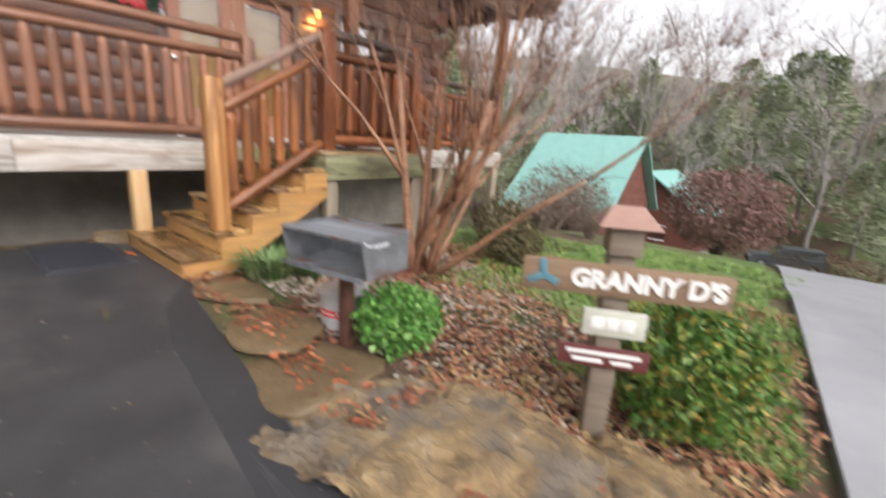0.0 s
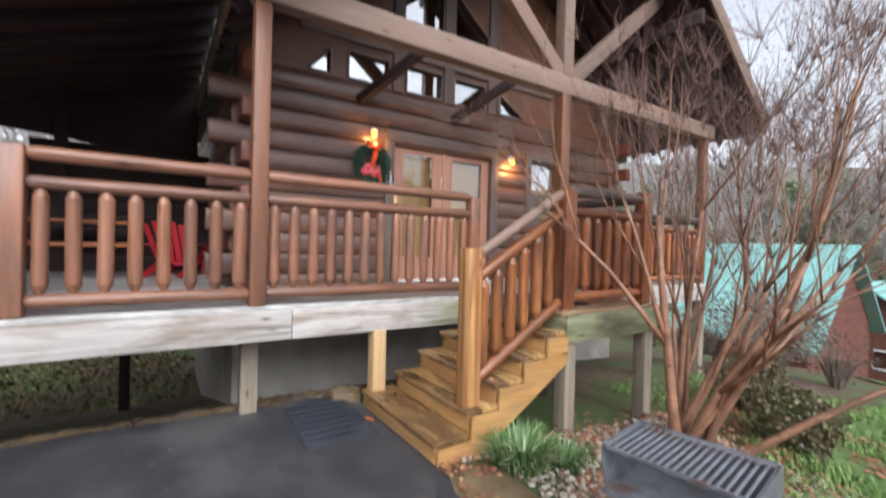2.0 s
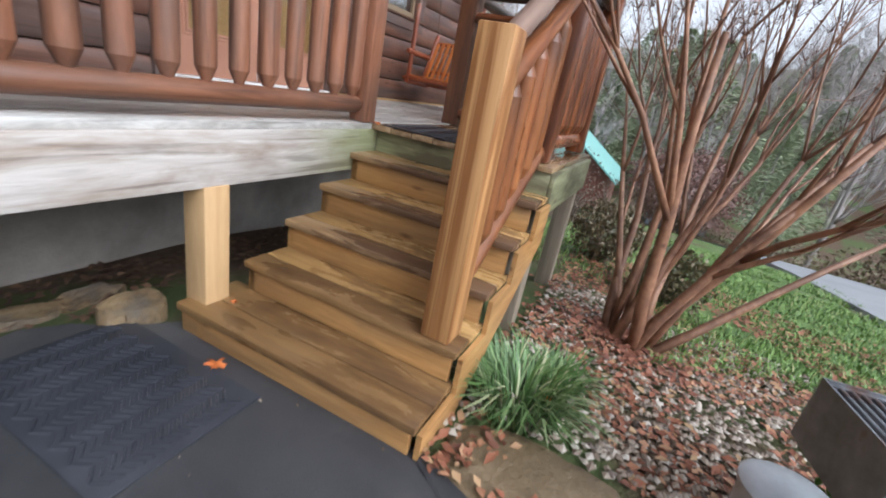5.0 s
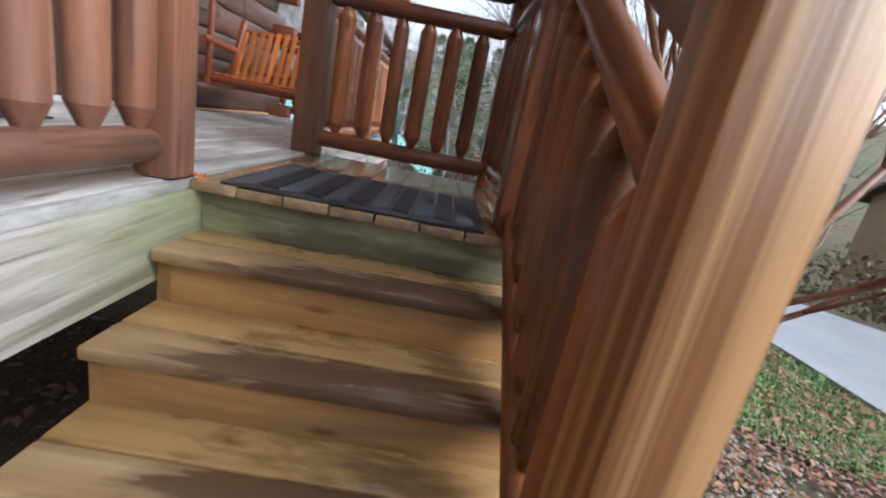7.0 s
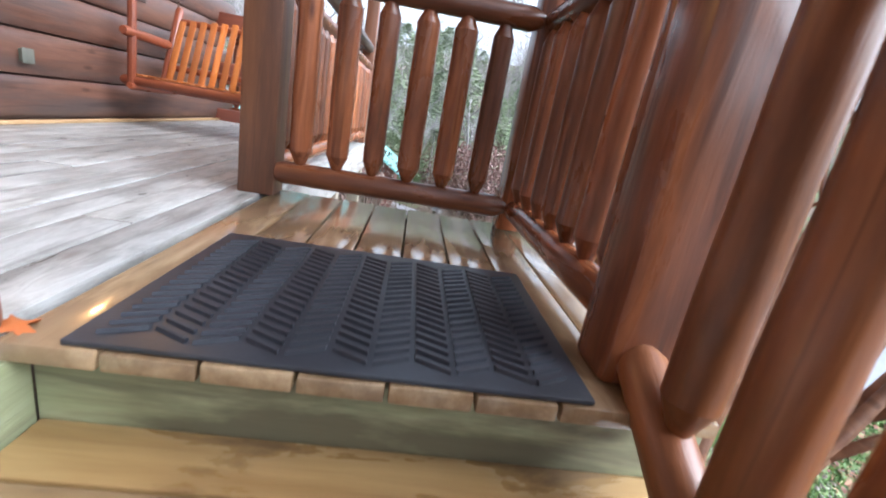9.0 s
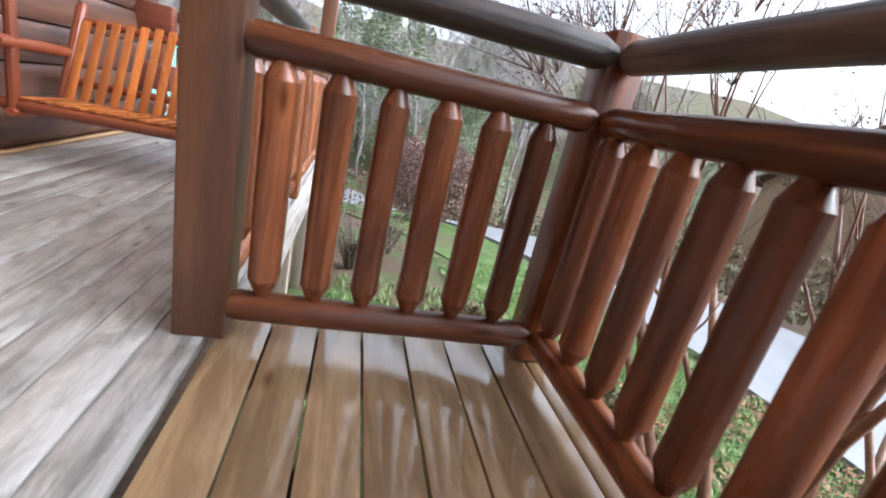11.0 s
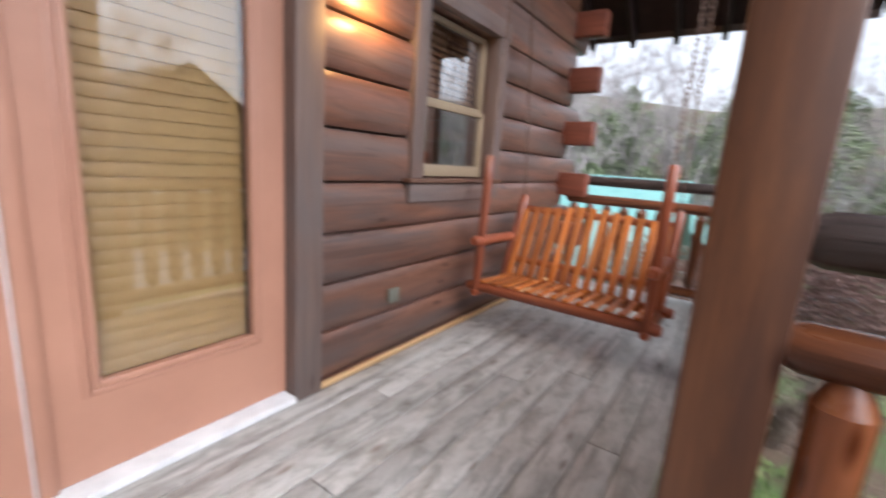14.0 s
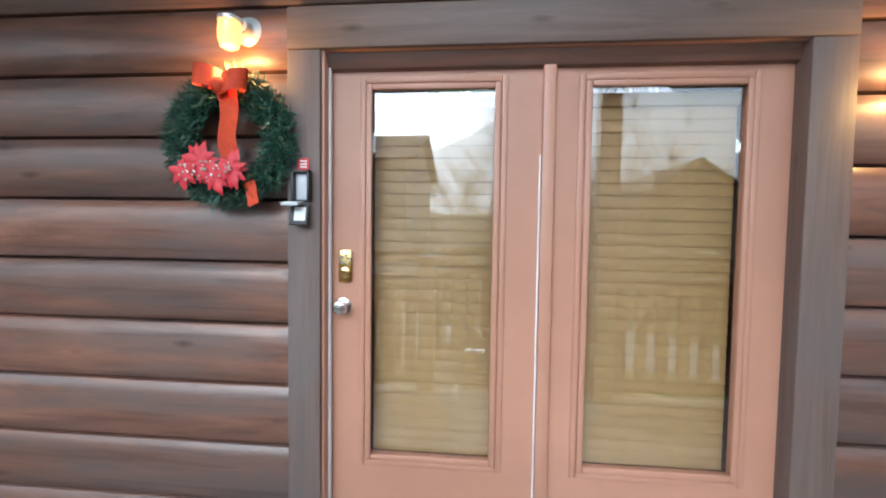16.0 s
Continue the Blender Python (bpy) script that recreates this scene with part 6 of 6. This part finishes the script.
shrub("maroon_shrub", 14.2, -3.0, 2.1, 1.55, 11000, 0.10, [(0, (0.12, 0.062, 0.052)), (0.6, (0.21, 0.115, 0.095)), (1, (0.30, 0.18, 0.155))], "rounded maroon-brown winter shrub on the lawn", 40)
shrub("maroon_shrub", 8.5, 0.2, 1.1, 1.0, 900, 0.06, [(0, (0.05, 0.03, 0.025)), (0.6, (0.13, 0.08, 0.06)), (1, (0.2, 0.13, 0.10))], "brown twiggy shrub on the slope", 40)
shrub("maroon_shrub", 11.0, 1.6, 1.4, 1.2, 1500, 0.07, [(0, (0.07, 0.03, 0.025)), (0.6, (0.16, 0.08, 0.06)), (1, (0.2, 0.13, 0.10))], "brown twiggy shrub below the teal roof", 40)
for x, y in ((6.0, -0.6), (5.8, 0.9), (7.4, -1.2)):
    shrub("twiggy_shrub", x, y, 0.7, 0.6, 420, 0.045, [(0, (0.06, 0.045, 0.03)), (1, (0.17, 0.12, 0.08))], "bare twiggy shrub off the porch end", 70)


def branch(bm, p, d, length, r, depth, rnd, tips, spread=0.55, wobble=0.12, up=0.12, seg=6):
    """A crooked tapered limb with side limbs; ends go into tips."""
    pts, radii = [Vector(p)], [r]
    steps = 4
    d = Vector(d).normalized()
    for k in range(steps):
        d = (d + Vector((rnd.uniform(-1, 1), rnd.uniform(-1, 1), rnd.uniform(-1, 1) + up)) * wobble).normalized()
        pts.append(pts[-1] + d * length / steps)
        radii.append(r * (1 - 0.62 * (k + 1) / steps))
    tube(bm, pts, radii, seg)
    tips.append((pts[-1], d))
    if depth > 0:
        for k in range(rnd.choice((2, 3, 3))):
            i = rnd.choice((2, 3, 4))
            nd = (d + Vector((rnd.uniform(-1, 1), rnd.uniform(-1, 1), rnd.uniform(-0.5, 1))) * spread).normalized()
            branch(bm, pts[i], nd, length * rnd.uniform(0.5, 0.75), radii[i] * 0.75, depth - 1, rnd, tips, spread, wobble * 1.2, up, max(4, seg - 1))


SEED = islands("dark_seed_heads", [(0, (0.05, 0.032, 0.025)), (1, (0.15, 0.09, 0.06))], 0.8)
TWIG = islands("fine_twigs", [(0, (0.11, 0.062, 0.050)), (1, (0.24, 0.145, 0.115))], 0.8)


def twig_mesh(name, tips, rnd, material, length, per, width):
    verts, faces = [], []
    for p, d in tips:
        for _ in range(per):
            q = (d + Vector((rnd.uniform(-1, 1), rnd.uniform(-1, 1), rnd.uniform(-0.7, 1))) * 0.8).normalized()
            ln = length * rnd.uniform(0.4, 1.2)
            side = q.cross(Vector((rnd.uniform(-1, 1), rnd.uniform(-1, 1), 0.4))).normalized() * width
            n = len(verts)
            mid = p + q * ln * 0.55 + Vector((0, 0, rnd.uniform(-0.05, 0.1) * ln))
            verts += [p - side, p + side, mid + side * 0.6, mid - side * 0.6, mid + (q + Vector((rnd.uniform(-0.4, 0.4), rnd.uniform(-0.4, 0.4), rnd.uniform(-0.2, 0.4)))) * ln * 0.5]
            faces += [(n, n + 1, n + 2, n + 3), (n + 3, n + 2, n + 4)]
    return mesh_of(name, verts, faces, material, 180)


# ---- crape myrtle, many stems from one foot ----
rnd = random.Random(7)
CX, CY = 0.62, -1.93
CZ = ground_z(CX, CY)
myrtle = thing("crape_myrtle", (CX, CY, CZ), "leafless multi-stemmed crape myrtle with peeling tan bark", "tree")
tips = []
STEMS = [(0.10, 0.30, 1), (0.45, 0.35, 1), (0.2, -0.25, 1), (0.9, 0.2, 1), (0.7, -0.5, 1.1), (1.0, -0.6, 1.1), (0.5, -0.8, 1.15), (0.15, -0.8, 1.2), (-0.1, 0.05, 1.2), (0.9, -1.3, 0.75), (-0.15, -0.5, 1.2), (1.2, 0.0, 1.1), (-0.25, -0.8, 1.2)]
for i, (dx, dy, dz) in enumerate(STEMS):
    bm = bmesh.new()
    a = 2 * math.pi * i / len(STEMS)
    branch(bm, (CX + 0.13 * math.cos(a), CY + 0.13 * math.sin(a), CZ - 0.05), (dx * 0.75, dy * 0.75, dz * 1.15), rnd.uniform(1.55, 2.2), rnd.uniform(0.026, 0.050), 3, rnd, tips, 0.5, 0.10, 0.25, 7)
    part("stem", bm, CRAPE, myrtle, "", 180)
put("crown", twig_mesh("crown", tips, rnd, TWIG, 0.46, 14, 0.0022), myrtle)
verts, faces = [], []
for p, d in tips:
    if p.z < 1.4:
        continue
    for _ in range(14):
        q = p + d * rnd.uniform(0, 0.3) + Vector((rnd.uniform(-1, 1), rnd.uniform(-1, 1), rnd.uniform(-1, 1))) * 0.09
        s = rnd.uniform(0.004, 0.009)
        n = len(verts)
        verts += [q + Vector((s, 0, 0)), q + Vector((-s, s, 0)), q + Vector((-s, -s, 0)), q + Vector((0, 0, 1.6 * s))]
        faces += [(n, n + 1, n + 3), (n + 1, n + 2, n + 3), (n + 2, n, n + 3), (n, n + 2, n + 1)]
tagged(put("seed_cluster", mesh_of("seed_cluster", verts, faces, SEED, 180), myrtle), kind="stuff")

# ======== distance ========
# distance haze is put into these colours: bark, twigs and needles are paled
HAZY_BARK = islands("haze_paled_bark", [(0, (0.24, 0.215, 0.205)), (1, (0.36, 0.33, 0.32))], 0.9)
HAZY_TWIG = islands("haze_paled_twigs", [(0, (0.28, 0.25, 0.24)), (0.6, (0.37, 0.335, 0.33)), (1, (0.46, 0.42, 0.41))], 0.9)
HAZY_CONIFER = islands("haze_paled_needles", [(0, (0.17, 0.21, 0.12)), (0.6, (0.27, 0.32, 0.19)), (1, (0.36, 0.40, 0.26))], 0.7)


def bare_tree(seed, h):
    rnd = random.Random(seed)
    bm = bmesh.new()
    tips = []
    pts = [Vector((0, 0, -0.3))]
    for k in range(5):
        pts.append(pts[-1] + Vector((rnd.uniform(-0.3, 0.3), rnd.uniform(-0.3, 0.3), h * 0.17)))
    tube(bm, pts, [0.20 * h / 12 * (1 - 0.16 * k) for k in range(6)], 7)
    for k in range(13):
        p = pts[2 + k % 4]
        a = rnd.uniform(0, 6.3)
        branch(bm, p, (math.cos(a) * 0.8, math.sin(a) * 0.8, rnd.uniform(0.6, 1.4)), h * rnd.uniform(0.18, 0.32), 0.06 * h / 12, 1, rnd, tips, 0.6, 0.15, 0.2, 4)
    return from_bm("trunk", bm, HAZY_BARK, 180), twig_mesh("crown", tips, rnd, HAZY_TWIG, h * 0.16, 11, 0.012 * h / 12)


def conifer(seed, h):
    rnd = random.Random(seed)
    bm = bmesh.new()
    tube(bm, [(0, 0, -0.3), (0.05, 0, h * 0.5), (0, 0.05, h)], [0.16 * h / 10, 0.09 * h / 10, 0.01], 7)
    verts, faces = [], []
    for k in range(3400):
        f = rnd.random() ** 0.8
        z = h * (0.16 + 0.84 * f)
        lobes = 0.75 + 0.35 * math.sin(z * 2.2 + seed) + 0.2 * rnd.random()
        r = h * 0.27 * (1 - f) ** 0.6 * lobes * rnd.random() ** 0.4
        a = rnd.uniform(0, 6.3)
        p = Vector((r * math.cos(a), r * math.sin(a), z - r * 0.12))
        d = Vector((math.cos(a), math.sin(a), rnd.uniform(-0.5, 0.5)))
        s = d.cross(Vector((rnd.uniform(-1, 1), rnd.uniform(-1, 1), 1))).normalized() * 0.05 * h / 8
        n = len(verts)
        verts += [p - s, p + s, p + d * rnd.uniform(0.2, 0.45) * h / 10]
        faces.append((n, n + 1, n + 2))
    return from_bm("trunk", bm, HAZY_BARK, 180), mesh_of("crown", verts, faces, HAZY_CONIFER, 180)


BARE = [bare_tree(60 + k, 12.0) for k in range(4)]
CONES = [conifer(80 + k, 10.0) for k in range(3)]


def plant(kind, x, y, scale, turn):
    tk, cr = kind
    bare = cr.materials[0] is HAZY_TWIG
    t = thing("bare_tree" if bare else "conifer_tree", (x, y, ground_z(x, y)), "leafless grey woodland tree on the slope, paled for haze" if bare else "evergreen on the slope, its green paled for haze", "tree", "woodland trees", turn=turn)
    t.scale = (scale, scale, scale)
    put("trunk", tk, t, None, local=True)
    put("crown", cr, t, None, local=True)


rnd = random.Random(21)
for x, y, s in ((22, 11, 0.9), (26, 14, 1.0), (17, 13, 0.8), (30, 9, 1.0), (34, 13, 0.9), (24, -14, 0.9), (30, -12, 1.0), (36, -14, 1.0), (18, -15, 0.6), (42, 4, 1.0), (44, -6, 1.1), (40, 12, 1.1), (45, -1, 1.0)):
    plant(BARE[rnd.randrange(4)], x, y, s, rnd.uniform(0, 360))
for x, y, s in ((24, 7, 0.75), (13, 8.5, 0.85), (16, 10, 0.8), (29, -9.5, 0.8), (33, -11, 0.9), (38, -10, 1.0), (43, 8, 1.0), (27, 11.5, 0.8), (22, -13, 0.7), (46, -9, 1.1), (47, 3, 1.0)):
    plant(CONES[rnd.randrange(3)], x, y, s, rnd.uniform(0, 360))


def woods(name, kinds, spots, materials, label):
    """Many far trees joined into one object."""
    for which, material in enumerate(materials):
        vs, fs, base = [], [], 0
        for k, x, y, s, turn in spots:
            me = kinds[k][which]
            co = np.empty(len(me.vertices) * 3)
            me.vertices.foreach_get("co", co)
            co = co.reshape(-1, 3) * s
            c, sn = math.cos(turn), math.sin(turn)
            co = np.column_stack((co[:, 0] * c - co[:, 1] * sn + x, co[:, 0] * sn + co[:, 1] * c + y, co[:, 2] + ground_z(x, y)))
            vs.append(co)
            fs += [tuple(i + base for i in p.vertices) for p in me.polygons]
            base += len(co)
        ob = put(name, mesh_of(name, np.vstack(vs).tolist(), fs, material, 180))
        tagged(ob, label, "woods", kind="stuff")


spots = []
for _ in range(190):
    zone = rnd.random()
    if zone < 0.55:
        x, y = rnd.uniform(48, 85), rnd.uniform(-55, 45)
    elif zone < 0.75:
        x, y = rnd.uniform(-10, 48), rnd.uniform(18, 45)
    elif zone < 0.85:
        x, y = rnd.uniform(-45, -15), rnd.uniform(-20, 35)
    else:
        x, y = rnd.uniform(-30, 48), rnd.uniform(-70, -42)
    spots.append((rnd.randrange(4), x, y, rnd.uniform(0.9, 1.5) * (0.6 if y < -40 else 1.0), rnd.uniform(0, 6.3)))
for _ in range(16):
    spots.append((rnd.randrange(4), rnd.uniform(-12, -2.6), rnd.uniform(9, 16), rnd.uniform(0.5, 0.8), rnd.uniform(0, 6.3)))
woods("far_woods", BARE, spots, (HAZY_BARK, HAZY_TWIG), "grey leafless woods on the far hillside, paled for haze")
spots = []
for _ in range(110):
    zone = rnd.random()
    if zone < 0.6:
        x, y = rnd.uniform(46, 80), rnd.uniform(-55, 40)
    elif zone < 0.85:
        x, y = rnd.uniform(-12, 46), rnd.uniform(15, 40)
    else:
        x, y = rnd.uniform(12, 40), rnd.uniform(-60, -44)
    spots.append((rnd.randrange(3), x, y, rnd.uniform(0.9, 1.6) * (0.55 if y < -40 else 1.0), rnd.uniform(0, 6.3)))
woods("far_evergreens", CONES, spots, (HAZY_BARK, HAZY_CONIFER), "evergreens among the far woods, paled for haze")


def under_spot():
    x, y = rnd.uniform(-12, -2.4), rnd.uniform(5.0, 10.5)
    return x, y, ground_z(x, y) + rnd.random() ** 2 * 1.6


tagged(put("undergrowth", leaf_cloud(9000, under_spot, 0.10, islands("brush_leaves", [(0, (0.07, 0.065, 0.025)), (0.5, (0.17, 0.16, 0.06)), (1, (0.30, 0.26, 0.12))], 0.7), "undergrowth")), "yellow-green brush on the bank below the deck", "undergrowth", kind="stuff")


def verge_spot():
    x = rnd.uniform(4, 42)
    y = -9.2 - rnd.random() ** 1.5 * 6 + (0 if x < 20 else (x - 20) * 0.35)
    return x, y, ground_z(x, y) + rnd.random() ** 2 * 1.4


tagged(put("undergrowth", leaf_cloud(9000, verge_spot, 0.16, islands("verge_brush", [(0, (0.07, 0.05, 0.03)), (0.5, (0.16, 0.11, 0.07)), (1, (0.20, 0.19, 0.08))], 0.7), "undergrowth")), "brown and olive brush along the road", "undergrowth", kind="stuff")

# ---- neighbouring houses ----
SIDING_RED = wood("red_brown_cabin_siding", (0.22, 0.075, 0.05), (0.13, 0.042, 0.03), (0.12, 0.05, 0.04), (0.6, 0.8))
SIDING_TAN = mottled("tan_siding", [(0.3, (0.30, 0.21, 0.13)), (0.7, (0.38, 0.27, 0.17))], 3, 0.7, 0.2)
SIDING_GREY = mottled("pale_grey_siding", [(0.3, (0.42, 0.42, 0.42)), (0.7, (0.55, 0.55, 0.54))], 3, 0.7, 0.2)


def gable_house(name, x0, x1, y0, y1, base, eave, ridge, wall, cover, label, along_y=True, faces_to=None):
    h = thing(name, ((x0 + x1) / 2, (y0 + y1) / 2, base), label, "house")
    bm = bmesh.new()
    add_box(bm, (x0, y0, base), (x1, y1, eave))
    mx, my = (x0 + x1) / 2, (y0 + y1) / 2
    ends = [((x0, y0, eave), (x1, y0, eave), (mx, y0, ridge)), ((x0, y1, eave), (x1, y1, eave), (mx, y1, ridge))] if along_y else [((x0, y0, eave), (x0, y1, eave), (x0, my, ridge)), ((x1, y0, eave), (x1, y1, eave), (x1, my, ridge))]
    for t in ends:
        bm.faces.new([bm.verts.new(v) for v in t])
    part("wall", bm, wall, h)
    o = 0.5
    for s in (-1, 1):
        if along_y:
            e = x0 - o if s < 0 else x1 + o
            ez = eave - o * (ridge - eave) / ((x1 - x0) / 2)
            q = [(mx, y0 - o, ridge), (e, y0 - o, ez), (e, y1 + o, ez), (mx, y1 + o, ridge)]
        else:
            e = y0 - o if s < 0 else y1 + o
            ez = eave - o * (ridge - eave) / ((y1 - y0) / 2)
            q = [(x0 - o, my, ridge), (x0 - o, e, ez), (x1 + o, e, ez), (x1 + o, my, ridge)]
        v = [(x, y, z + d) for d in (0.02, 0.16) for x, y, z in q]
        put("roof", mesh_of("roof", v, [(0, 1, 2, 3), (7, 6, 5, 4), (0, 4, 5, 1), (1, 5, 6, 2), (2, 6, 7, 3), (3, 7, 4, 0)], cover), h)
    return h


def house_window(h, lo, hi, frame_mat):
    w = put("window", box_mesh(0.06, 0.06, 0.06, 0.0, frame_mat), h, pose((lo[0] + hi[0]) / 2, (lo[1] + hi[1]) / 2, lo[2] - 0.05))
    s = [q - p for p, q in zip(lo, hi)]
    k = 0 if s[0] < s[1] else 1
    bm = bmesh.new()
    add_box(bm, lo, hi)
    put("pane", from_bm("pane", bm, PANE), w)
    for a in (0, 1):
        l2, h2 = list(lo), list(hi)
        l2[k] -= 0.03
        h2[k] += 0.03
        if a:
            h2[2] = l2[2] + 0.1
        else:
            l2[2] = h2[2] - 0.1
        slab("window_frame", w, frame_mat, l2, h2, 0)


teal = gable_house("teal_roof_cabin", 18.8, 27.2, 2.6, 7.8, -5.2, -1.9, 1.9, SIDING_RED, TEAL, "red-brown cabin with a teal metal roof down the slope", True)
for x, y in ((13.0, 1.6), (15.2, 2.2), (17.0, 3.4), (16.2, 5.2)):
    shrub("twiggy_shrub", x, y, 1.5, 1.35, 2200, 0.07, [(0, (0.09, 0.065, 0.05)), (1, (0.22, 0.165, 0.125))], "brown bare brush before the teal-roofed cabin", 60)
house_window(teal, (18.77, 4.2, -4.0), (18.8, 5.2, -2.8), SIDING_TAN)
cabin = gable_house("red_cabin", 33.0, 41.0, 0.5, 8.0, -6.4, -2.9, -0.2, SIDING_RED, TEAL, "far red cabin with a teal roof beside the road", False)
house_window(cabin, (32.96, 2.5, -5.2), (33.0, 3.6, -4.0), WHITE_PAINT)
house_window(cabin, (32.96, 5.0, -5.2), (33.0, 6.1, -4.0), WHITE_PAINT)
tan_house = gable_house("tan_house", 4.6, 16.0, -30.0, -18.0, -2.0, 1.9, 5.6, SIDING_TAN, SHINGLE, "tan gabled house across the road")
for x in (8.2, 10.4, 12.6):
    house_window(tan_house, (x, -18.0, 0.0), (x + 1.0, -17.96, 1.4), WHITE_PAINT)
grey_house = gable_house("grey_house", -14.0, -3.4, -27.0, -17.0, -0.5, 5.6, 7.6, SIDING_GREY, SHINGLE, "tall pale grey two-storey house across the road", False)
for z in (0.8, 3.6):
    for x in (-12.2, -9.4, -6.6):
        house_window(grey_house, (x, -17.0, z), (x + 1.1, -16.96, z + 1.4), WHITE_PAINT)

# ---- parked car ----
CAR_PAINT = plain("dark_grey_car_paint", (0.16, 0.18, 0.20), 0.3, 0.4)
car = thing("parked_car", (36.0, -4.9, ground_z(36, -4.9)), "silver-grey sport utility car parked by the road", "car", turn=100)


def cpart(name, outline, y0, y1, material, label="", inset=0.0):
    n = len(outline)
    v = [(x, y0, z) for x, z in outline] + [(x, y1, z) for x, z in outline]
    f = [tuple(range(n)), tuple(range(2 * n - 1, n - 1, -1))] + [(k, n + k, n + (k + 1) % n, (k + 1) % n) for k in range(n)]
    return put(name, mesh_of(name, v, f, material, 30), car, None, label, local=True)


cpart("body", [(-2.2, 0.35), (2.2, 0.35), (2.25, 0.75), (2.1, 0.98), (1.1, 1.06), (-2.15, 1.06), (-2.25, 0.7)], -0.9, 0.9, CAR_PAINT)
cpart("cabin", [(-2.05, 1.06), (1.05, 1.06), (0.35, 1.62), (-1.9, 1.66)], -0.78, 0.78, CAR_PAINT)
cpart("windscreen", [(1.06, 1.08), (1.08, 1.10), (0.42, 1.58), (0.38, 1.58)], -0.70, 0.70, PANE)
for s in (-1, 1):
    cpart("side_window", [(-1.85, 1.10), (0.85, 1.10), (0.30, 1.54), (-1.75, 1.56)], s * 0.782, s * 0.79, PANE)
    cpart("headlight", [(2.19, 0.72), (2.27, 0.72), (2.24, 0.86), (2.15, 0.86)], s * 0.62 - 0.16, s * 0.62 + 0.16, WHITE_PAINT, "clear headlight")
    for x in (-1.4, 1.45):
        bm = bmesh.new()
        lathe(bm, [(0.22, -0.11), (0.34, -0.10), (0.36, 0.0), (0.34, 0.10), (0.22, 0.11)], 20, pose(x, s * 0.80, 0.36, 90, 0, 0))
        wheel = put("wheel", from_bm("wheel", bm, RUBBER), car, None, local=True)
        bm = bmesh.new()
        lathe(bm, [(0.21, -0.115), (0.20, 0.115)], 16, pose(x, s * 0.80, 0.36, 90, 0, 0))
        put("rim", from_bm("rim", bm, STEEL), wheel, None, local=True)
cpart("bumper", [(2.2, 0.36), (2.32, 0.38), (2.32, 0.60), (2.24, 0.62)], -0.88, 0.88, BLACK)
